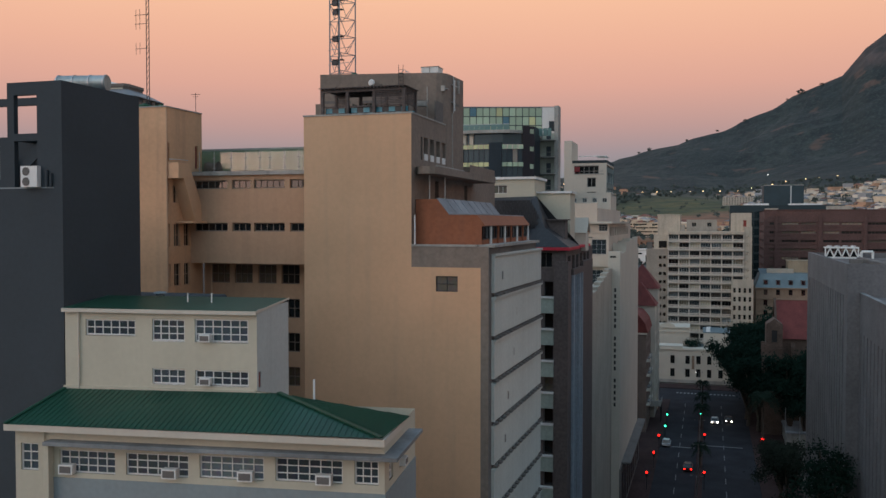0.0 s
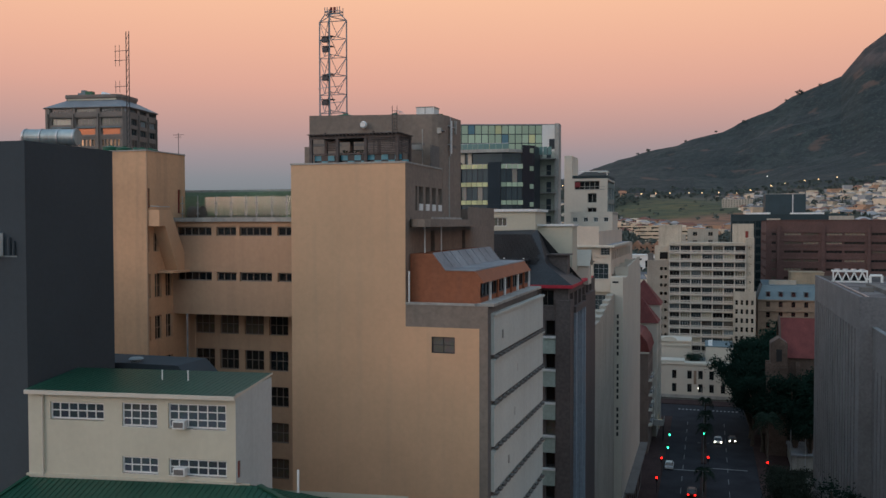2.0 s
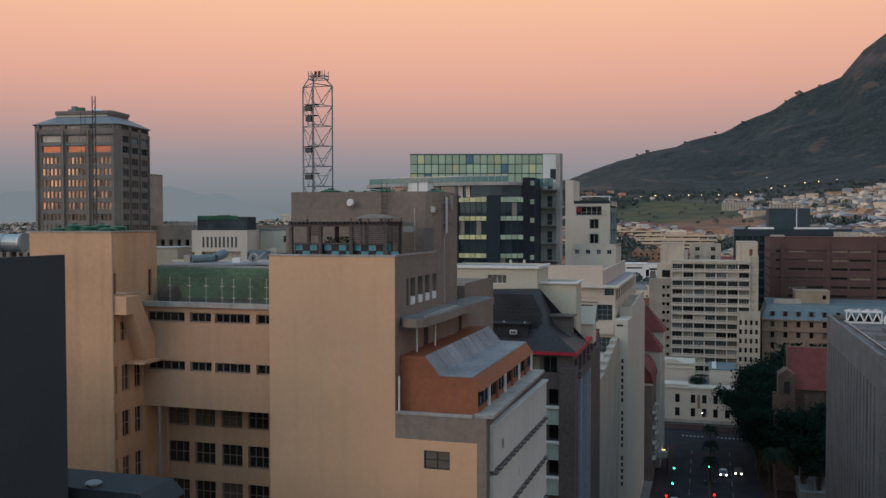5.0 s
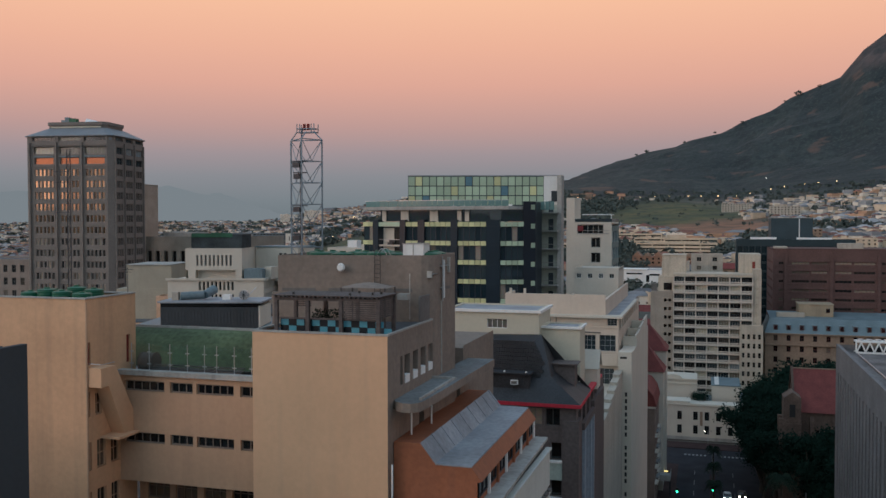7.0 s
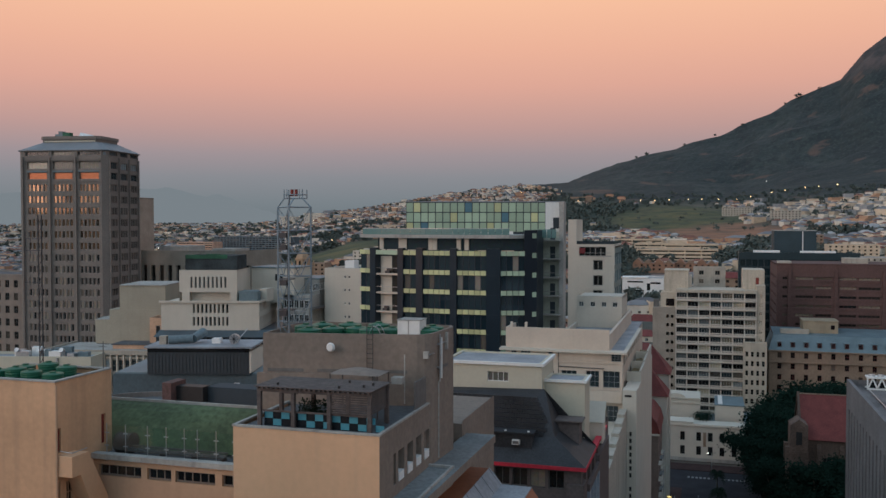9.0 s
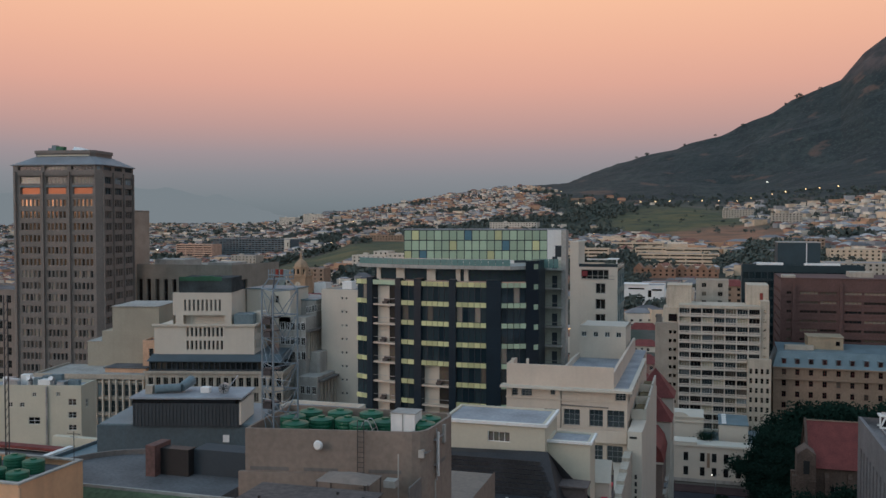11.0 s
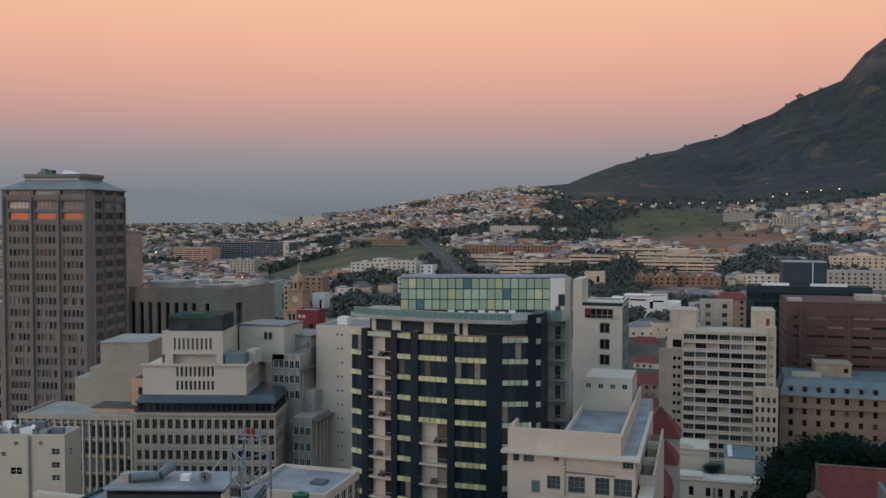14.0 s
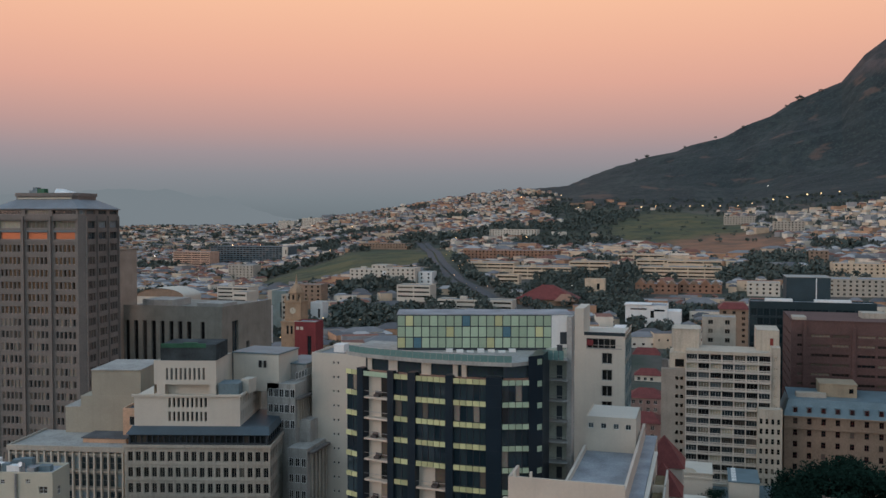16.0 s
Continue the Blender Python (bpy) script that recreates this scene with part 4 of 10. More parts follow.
    for k in range(15):
        z = 44.8 - 3.205 * k
        m = Matrix.Translation((x1 - 0.12, 64.0, z)) @ lean
        place("panel", pan, m, t)
        tagged(place("ledge_teeth", ledge, m @ Matrix.Translation((0, 0, -0.31)), t), kind="stuff")
        for q in range(2):
            part("vent", Geo().box(x1 + 0.26, x1 + 0.34, 66.4 + (5 * k + 7 * q) % 13, 66.6 + (5 * k + 7 * q) % 13, z + 0.9, z + 1.5), CONC, t)
    part("coping", Geo().box(x1 - 0.9, x1 + 0.34, y0 + 0.4, 81.5, 48.2, 48.4).box(xm, x1 - 0.9, y0 - 0.05, y0 + 0.35, 48.25, 48.4), CONC, t)
    part("terrace", Geo().box(xm, x1 - 0.2, y0 + 0.35, 81.5, 47.7, 48.2), ROOFGREY, t)
    # rooftop bar: timber pergola, tiled counter
    p = thing("pergola", (-25.5, 66, 58.1), "weathered dark timber pergola with slatted screens", "pergola")
    px0, px1, py0, py1, pz = -29.0, -22.3, 64.0, 66.7, 60.1
    for x in (px0, -26.9, -24.7, px1):
        for y in (py0, py1):
            part("post", Geo().box(x - 0.11, x + 0.11, y - 0.11, y + 0.11, 58.1, pz), TIMBER, p)
    for y in (py0, py1):
        part("beam", Geo().box(px0 - 0.15, px1 + 0.15, y - 0.08, y + 0.08, pz, pz + 0.2), TIMBER, p)
    for i in range(24):
        x = px0 + (px1 - px0) * i / 23
        part("slat", Geo().box(x - 0.05, x + 0.05, py0 - 0.3, py1 + 0.3, pz + 0.2, pz + 0.3), TIMBER, p)
    for i in range(12):
        y = py0 - 0.3 + i * 0.275
        part("roof_board", Geo().box(px0 - 0.2, px1 + 0.2, y, y + 0.262, pz + 0.3, pz + 0.35), TIMBER, p)
    for k, (x, y) in enumerate(((-28.0, 64.3), (-24.2, 64.2), (-23.0, 64.9), (-22.7, 65.6), (-24.3, 66.0))):
        part("spotlight", Geo().box(x - 0.05, x + 0.05, y - 0.06, y + 0.06, pz + 0.35, pz + 0.5), SIGNBLACK, p)
    pl = thing("planter", (-26.3, 65.9, 58.1), "dark planter with low green shrubs under the pergola", "planter")
    part("trough", Geo().box(-27.4, -25.2, 65.6, 66.2, 58.1, 58.7), CONC_DK, pl)
    lf, gq = Geo(), random.Random(6)
    for _ in range(420):
        q = Vector((-27.4 + 2.2 * gq.random(), 65.6 + 0.6 * gq.random(), 58.65 + 0.75 * gq.random() ** 1.6))
        u = Vector((gq.gauss(0, 1), gq.gauss(0, 1), gq.gauss(0, 1))).normalized() * 0.09
        v = u.orthogonal().normalized() * 0.05
        lf.add((q - u, q + v, q + u, q - v), ((0, 1, 2, 3),))
    part("shrubs", lf, LEAF_PALM, pl)
    for i in range(10):
        z = 59.1 + i * 0.125
        part("screen_slat", Geo().box(-24.7, px1, py0 - 0.06, py0 - 0.02, z, z + 0.085), TIMBER, p)
        part("screen_slat", Geo().box(px1 + 0.02, px1 + 0.06, py0, 66.4, z, z + 0.08), TIMBER, p)
        if i > 2:
            part("screen_slat", Geo().box(px0, -27.9, py1 - 0.06, py1 - 0.02, z, z + 0.08), TIMBER, p)
    part("rail", Geo().box(px0, px1, py0 + 0.02, py0 + 0.1, 58.95, 59.05), TIMBER, p)
    c = thing("tiled_counter", (-25.5, 64.4, 58.1), "rooftop counter front in blue and black chequered tiles", "counter")
    part("body", Geo().box(px0 + 0.15, px1 - 0.2, 64.25, 64.6, 58.1, 58.93), BLACKTILE, c)
    tl = Geo().box(0, 0.5, -0.03, 0, 0, 0.36).mesh("tile", BLUETILE)
    for i in range(14):
        for j in range(2):
            if (i + j) % 2 and (i, j) not in ((3, 0), (9, 1)):
                place("tile", tl, Matrix.Translation((px0 + 0.2 + i * 0.52, 64.25, 58.14 + j * 0.4)), c)
    f = thing("canvas_cover", (-24.6, 68.2, 58.1), "sagging grey-brown canvas cover over the pergola", "tarpaulin")
    cv = Geo()
    for i in range(8):
        for j in range(5):
            def zz(a, b):
                return 60.68 + 0.3 * math.sin(a / 8 * math.pi) * math.sin(b / 5 * math.pi) + 0.08 * noise.noise(Vector((a, b, 0)))
            cv.quad(*[(-26.2 + (i + a) * 0.4, 67.2 + (j + b) * 0.42, zz(i + a, j + b)) for a, b in ((0, 0), (1, 0), (1, 1), (0, 1))])
    part("canvas", cv, mat("canvas", (0.2, 0.165, 0.14), 0.95, blotch=0.3), f)
    for x in (-26.1, -23.1):
        for y in (67.3, 69.2):
            part("post", Geo().tube((x, y, 58.1), (x, y, 60.7), 0.05, n=6), TIMBER, f)
    # plant boxes and antennas
    w = thing("roof_cabin", (-23.1, 73.7, 61.6), "small white plant cabin on the roof", "cabin")
    part("body", Geo().box(-23.85, -22.35, 73.0, 74.4, 61.6, 63.35), WHITE, w)
    part("seam", Geo().box(-23.13, -23.07, 72.97, 73.0, 61.6, 63.35).box(-23.9, -22.3, 72.95, 74.45, 63.35, 63.4), CONC, w)
    for i, (x, y) in enumerate(((-30.2, 75.4), (-28.2, 75.5), (-26.1, 75.6), (-24.1, 75.8), (-22.2, 75.4), (-30.5, 73.4), (-28.6, 73.5), (-26.9, 73.7), (-25.6, 72.7), (-24.6, 74.1), (-22.1, 73.9), (-29.5, 71.7))):
        water_tank(x, y, 61.6, 0.76 + 0.05 * (i % 2), 1.16 + 0.05 * (i % 3))
    hp = thing("hoop_rail", (-25.0, 72.4, 62.6), "pale steel hoop rails at the head of the roof ladder", "rail")
    for y in (72.0, 72.7):
        pts = [(-25.6 + 1.1 * k / 10, y, 61.7 + 1.35 * math.sin(math.pi * (0.1 + 0.8 * k / 10))) for k in range(11)]
        hg = Geo()
        for p, q in zip(pts, pts[1:]):
            hg.tube(p, q, 0.025, n=5)
        part("hoop", hg, STEEL, hp)
    for k in range(3):
        part("bar", Geo().tube((-25.4 + 0.35 * k, 72.0, 62.5), (-25.4 + 0.35 * k, 72.7, 62.5), 0.02, n=5), STEEL, hp)
    an = thing("panel_antenna", (-21.2, 72.4, 59), "white mobile-phone panel antennas on a wall bracket", "antenna")
    part("antenna", Geo().box(-21.16, -21.02, 73.6, 73.74, 59.6, 62.25), WHITE, an)
    part("antenna", Geo().box(-21.2, -21.05, 74.9, 75.25, 61.3, 62.4), CONC, an)
    part("radio_box", Geo().box(-21.75, -21.42, 71.85, 72.1, 61.1, 61.55), CONC, an)
    part("bracket", Geo().tube((-21.1, 73.45, 59.4), (-21.1, 73.45, 62.5), 0.04).box(-21.32, -21.1, 73.3, 75.2, 61.8, 61.86).box(-21.32, -21.1, 73.3, 73.7, 60.3, 60.36).box(-21.7, -21.3, 72.1, 73.3, 61.3, 61.36), STEEL, an)
    di = thing("dish_antenna", (-27.4, 70.6, 61.6), "small white dish antenna fixed to the wall", "antenna")
    part("dish", Geo().tube((-27.4, 70.35, 61.8), (-27.4, 70.2, 61.8), 0.3, 0.22, 14), WHITE, di)
    part("arm", Geo().tube((-27.4, 70.8, 61.6), (-27.4, 70.35, 61.75), 0.04), DARKSTEEL, di)
    lad = thing("roof_ladder", (-25, 71.9, 58), "thin steel cat ladder on the service block", "ladder")
    for x in (-25.2, -24.8):
        part("rail", Geo().tube((x, 71.0, 58.2), (x, 71.0, 63.3), 0.025, n=6), DARKSTEEL, lad)
    for i in range(16):
        part("rung", Geo().tube((-25.2, 71.0, 58.4 + i * 0.3), (-24.8, 71.0, 58.4 + i * 0.3), 0.018, n=6), DARKSTEEL, lad)
    cl = thing("cable_ladder", (-21, 70.6, 58.3), "leaning grey mesh screen beside a white plant box", "screen")
    part("mesh_panel", Geo().box(-21.6, -21.5, 69.6, 71.7, 58.3, 60.0), CONC_DK, cl)
    part("plant_box", Geo().box(-23.3, -22.6, 70.2, 70.9, 59.7, 60.1), CONC, cl)
    part("pole", Geo().tube((-22.75, 71.2, 58.3), (-22.75, 71.2, 61.4), 0.04), CONC, cl)


tan_tower()


def lattice_mast():
    t = thing("lattice_mast", (-30.9, 72, 61.6), "tall blue-grey steel lattice radio mast with a small antenna head", "mast")
    z0, z1 = 61.6, 70.7
    cs = [(-32.19, 72.6), (-30.55, 70.9), (-29.77, 72.6)]
    cx, cy = -31.05, 72.3
    for x, y in cs:
        part("leg", Geo().tube((x, y, z0), (x, y, z1), 0.06, n=7), MASTSTEEL, t)
        part("foot_plate", Geo().box(x - 0.18, x + 0.18, y - 0.18, y + 0.18, z0, z0 + 0.05), MASTSTEEL, t)
    n = 6
    h = (z1 - z0) / n
    for k in range(n + 1):
        z = z0 + h * k
        for i in range(3):
            a, b = cs[i], cs[(i + 1) % 3]
            part("girt", Geo().tube((*a, z), (*b, z), 0.04 if k == n else 0.03, n=5), MASTSTEEL, t)
            if k:
                mid = ((a[0] + b[0]) / 2, (a[1] + b[1]) / 2, z - h)
                part("brace", Geo().tube((*a, z), mid, 0.026, n=5), MASTSTEEL, t)
                part("brace", Geo().tube((*b, z), mid, 0.026, n=5), MASTSTEEL, t)
    # dark cable bundle and equipment on the near leg
    part("cable_riser", Geo().tube((-30.7, 71.1, z0), (-30.7, 71.1, 70.2), 0.06, n=6).tube((-30.7, 71.1, 70.2), (-30.95, 71.9, 71.5), 0.05, n=6), DARKSTEEL, t)
    for z, w in ((68.7, 0.34), (67.9, 0.26), (65.6, 0.3), (63.6, 0.34)):
        part("equipment_box", Geo().box(-30.95 - w, -30.75, 70.95, 71.3, z, z + 0.35).box(-30.95 - w, -30.6 + w, 70.9, 71.35, z + 0.4, z + 0.46), DARKSTEEL, t, "dark equipment box on a bracket")
    part("dipole_frame", Geo().tube((-32.3, 72.5, 65.2), (-29.7, 71.6, 65.2), 0.025, n=5).tube((-32.3, 72.5, 63.9), (-29.7, 71.6, 63.9), 0.025, n=5), STEEL, t)
    head = [(-31.71, 72.6), (-30.38, 72.6), (-30.38, 73.3), (-31.71, 73.3)]
    for (x, y), (hx, hy) in zip(cs, (head[0], (-30.9, 72.4), head[1])):
        part("cap_brace", Geo().tube((x, y, z1), (hx, hy, 71.3), 0.045, n=5), MASTSTEEL, t)
    for z in (71.3, 71.55):
        hr = Geo()
        for i in range(4):
            hr.tube((*head[i], z), (*head[(i + 1) % 4], z), 0.035, n=5)
        part("head_rail", hr, MASTSTEEL, t)
    for x, y in head + [(-31.5, 72.6), (-30.6, 72.6)]:
        part("head_post", Geo().tube((x, y, 71.25), (x, y, 71.9), 0.035, n=5), MASTSTEEL, t)
    for x in (-31.2, -30.9):
        part("drum", Geo().tube((x, 72.75, 71.45), (x, 72.75, 71.9), 0.11, n=10), REDDOOR, t, "small dull red antenna drum")


lattice_mast()


def left_tower():
    t = thing("tan_stair_tower", (-51, 67.5, 0), "tan-rendered tower and wing with roof terrace", "building")
    x0, x1, y0, y1, top = -50.7, -43.6, 64.7, 70.2, 59.7
    g = Geo()
    skin(g, (x0, y0), (x1, y0), 0, top, [])
    side = [(a, b, z, z + 1.95) for a, b in ((0.1, 0.5), (1.05, 2.0), (2.55, 3.45)) for z in (48.0, 44.6, 41.2, 37.8)] + [(0.1, 0.4, 51.7, 53.4), (0.95, 1.6, 51.7, 53.2)]
    doors = [(0.1, 0.5, 55.2, 56.75), (4.4, 4.85, 54.8, 56.8)]
    skin(g, (x1, y0), (x1, y1), 0, top, side + doors, 0.2)
    skin(g, (x1, y1), (x0, y1), 0, top, [])
    part("wall", g, mat("stained_tan_render", (0.62, 0.38, 0.225), 0.88, streak=0.28, blotch=0.1, grain=0.05, stain=(0.22, 0.165, 0.12)), t)
    for a in side:
        set_window(t, (x1, y0), (x1, y1), *a, 2, 2, TAN_FADED, GLASS_OLD, 0.2)
    for a in doors:
        part("door", Geo().box(x1 - 0.2, x1 - 0.14, y0 + a[0], y0 + a[1], a[2], a[3]), REDDOOR, t, "dull red steel door")
    part("coping", Geo().box(x0, x1 + 0.06, y0 - 0.06, y0 + 0.25, top, top + 0.1).box(x1 - 0.25, x1 + 0.06, y0 + 0.25, y1, top, top + 0.1).box(x0, x1 - 0.25, y1 - 0.25, y1, top, top + 0.1), CONC, t)
    part("roof", Geo().box(x0, x1 - 0.25, y0 + 0.25, y1 - 0.25, top - 0.6, top - 0.35), ROOFDARK, t)
    part("downpipe", Geo().tube((x1 + 0.05, y0 + 0.05, 20), (x1 + 0.05, y0 + 0.05, 59.5), 0.07), TAN_FADED, t)
    # outside stair: landing, sloping solid balustrade
    part("landing", Geo().box(x1, x1 + 1.12, y0 + 0.12, y0 + 1.7, 53.75, 55.05), TAN, t, "tan rendered stair landing with solid balustrade")
    fl = [(y0 + 0.9, 53.8), (y0 + 1.72, 55.0), (y0 + 3.95, 51.0), (y0 + 3.95, 50.15), (y0 + 2.6, 50.15)]
    part("outside_stair", Geo().loft([(x1, y, z) for y, z in fl], [(x1 + 1.1, y, z) for y, z in fl]), TAN, t, "steep tan rendered outside stair")
    part("foot_slab", Geo().box(x1, x1 + 1.6, y0 + 1.4, y0 + 5.5, 49.98, 50.15), TAN, t)
    part("handrail", Geo().tube((x1 + 0.1, y0 + 0.2, 55.35), (x1 + 1.08, y0 + 0.2, 55.3), 0.03).tube((x1 + 1.08, y0 + 0.2, 55.3), (x1 + 1.08, y0 + 1.6, 55.3), 0.03), STEEL, t)
    # wing with window bands
    w0, w1, wy = x1, -30.2, 68.3
    h1 = [(-43.2, -39.95), (-39.5, -37.7), (-37.4, -34.5), (-34.0, -30.6)]
    bands = [(a - w0, b - w0, z, z + 0.74) for a, b in h1 for z in (52.95, 49.27)]
    wg = Geo()
    skin(wg, (w0, wy), (w1, wy), 46.5, 54.2, bands, 0.25)
    wg.quad((w0, wy, 46.5), (w0, wy + 2.2, 46.5), (w1, wy + 2.2, 46.5), (w1, wy, 46.5))
    lows = [(a - w0, b - w0, z, z + 1.68) for a, b in ((-42.95, -41.05), (-40.55, -38.77), (-38.22, -36.43), (-35.95, -34.2), (-33.7, -31.9)) for z in (44.66, 41.68, 38.7, 35.7, 32.7)]
    skin(wg, (w0, wy + 2.2), (w1, wy + 2.2), 0, 46.5, lows, 0.25)
    part("wing_wall", wg, TAN_FADED, t, "tan wing with narrow window bands")
    for b in bands:
        set_window(t, (w0, wy), (w1, wy), *b, max(2, round((b[1] - b[0]) / 0.62)), 1, TAN_DARK, GLASS_DK, 0.25, bar=0.09)
    for b in lows:
        set_window(t, (w0, wy + 2.2), (w1, wy + 2.2), *b, 3, 2, TAN_DARK, GLASS_OLD, 0.25, bar=0.07)
    part("cornice", Geo().box(w0, w1, wy - 0.3, wy + 0.3, 54.1, 54.45), CONC, t)
    part("terrace", Geo().box(w0, w1, wy + 0.3, 80, 53.9, 54.1), ROOFDARK, t)
    part("downpipe", Geo().tube((-42.3, wy + 1.2, 20), (-42.3, wy + 1.2, 46.3), 0.07), TAN_FADED, t)
    gr = thing("turf_roof", (-39, 73, 54.1), "sloping green artificial-turf roof behind the terrace", "roof")
    sl = Geo()
    for i in range(6):
        a0, a1 = i / 6, (i + 1) / 6
        f = lambda a: (70.6 + 3.2 * a, 54.3 + 2.45 * math.sin(a * 1.5))
        (ya, za), (yb, zb) = f(a0), f(a1)
        sl.quad((-50, ya, za), (-31, ya, za), (-31, yb, zb), (-50, yb, zb))
    sl.quad((-31, 70.6, 54.3), (-31, 73.9, 54.3), (-31, 73.9, 56.84), (-31, 73.9, 56.84))
    part("turf", sl, TURF, gr)
    part("ridge_trim", Geo().box(-50, -31, 73.9, 74.05, 54.1, 56.92), CONC, gr)
    fe = thing("terrace_fence", (-39, 69.2, 54.1), "clear greenish glass terrace fence on slim steel posts", "fence")
    xs = [-43.1, -41.64, -39.94, -38.53, -37.17, -36.2, -34.83, -33.5, -32.2, -31.0]
    for x in xs:
        part("post", Geo().tube((x, 69.0, 54.1), (x, 69.0, 56.25), 0.03, n=6), STEEL, fe)
        for z in (54.75, 55.6):
            part("clamp", Geo().box(x - 0.16, x + 0.16, 68.96, 69.04, z, z + 0.06), STEEL, fe)
    for xa, xb in zip(xs, xs[1:]):
        part("pane", Geo().box(xa + 0.05, xb - 0.05, 68.99, 69.01, 54.5, 56.15), CLEARGLASS, fe).visible_shadow = False
    dk = thing("timber_deck", (-39, 69.8, 54.1), "weathered timber bench steps along the terrace", "deck")
    for i in range(3):
        part("board", Geo().box(-42.0, -34.6, 69.5 + i * 0.22, 69.68 + i * 0.22, 54.3 + 0.12 * i, 54.38 + 0.12 * i), TIMBER, dk)
    boxes("joist", [(x, x + 0.1, 69.5, 70.15, 54.1, 54.3) for x in (-41.8, -39.4, -37.0, -34.8)], TIMBER, dk)
    sp = thing("spool", (-42.6, 70.1, 54.1), "weathered timber cable drum lying on the terrace", "drum")
    part("drum", Geo().tube((-42.9, 70.1, 54.75), (-41.9, 70.1, 54.75), 0.64, n=18).tube((-42.96, 70.1, 54.75), (-42.9, 70.1, 54.75), 0.7, n=18).tube((-41.9, 70.1, 54.75), (-41.84, 70.1, 54.75), 0.7, n=18), TIMBER, sp)
    for i, (x, y) in enumerate(((-45, 66.2), (-46.5, 66.0), (-47.9, 66.2), (-49.4, 66.3), (-45.6, 68.2), (-47.2, 68.4), (-49.0, 68.3))):
        water_tank(x, y, top - 0.35, 0.66, 0.7 + 0.12 * (i % 3), "water tanks on the stair tower")
    ant = thing("tv_antenna", (-44.0, 69.8, top), "thin rooftop television aerial", "antenna")
    part("pole", Geo().tube((-44.0, 69.9, top), (-44.0, 69.9, top + 1.9), 0.025, n=6), DARKSTEEL, ant)
    part("element", Geo().tube((-44.5, 69.9, top + 1.75), (-43.5, 69.9, top + 1.75), 0.02, n=5).tube((-44.3, 69.9, top + 1.55), (-43.7, 69.9, top + 1.55), 0.015, n=5), DARKSTEEL, ant)


left_tower()


def guyed_mast():
    t = thing("guyed_mast", (-48.2, 68.9, 59.3), "thin latticed radio mast with whip aerials", "mast")
    x, y = -48.2, 68.9
    for a in (-0.14, 0.14):
        part("leg", Geo().tube((x + a, y, 59.3), (x + a, y, 70.2), 0.04, n=5), DARKSTEEL, t)
    for i in range(19):
        z = 59.4 + i * 0.56
        part("lacing", Geo().tube((x - 0.14, y, z), (x + 0.14, y, z + 0.5), 0.02, n=4), DARKSTEEL, t)
    for z in (65.6, 67.8, 68.6):
        part("aerial", Geo().tube((x - 1.3, y, z), (x + 0.2, y, z), 0.025, n=5).tube((x - 1.2, y, z - 0.5), (x - 1.2, y, z + 0.5), 0.02, n=4).tube((x - 0.8, y, z - 0.5), (x - 0.8, y, z + 0.5), 0.02, n=4), DARKSTEEL, t)


guyed_mast()


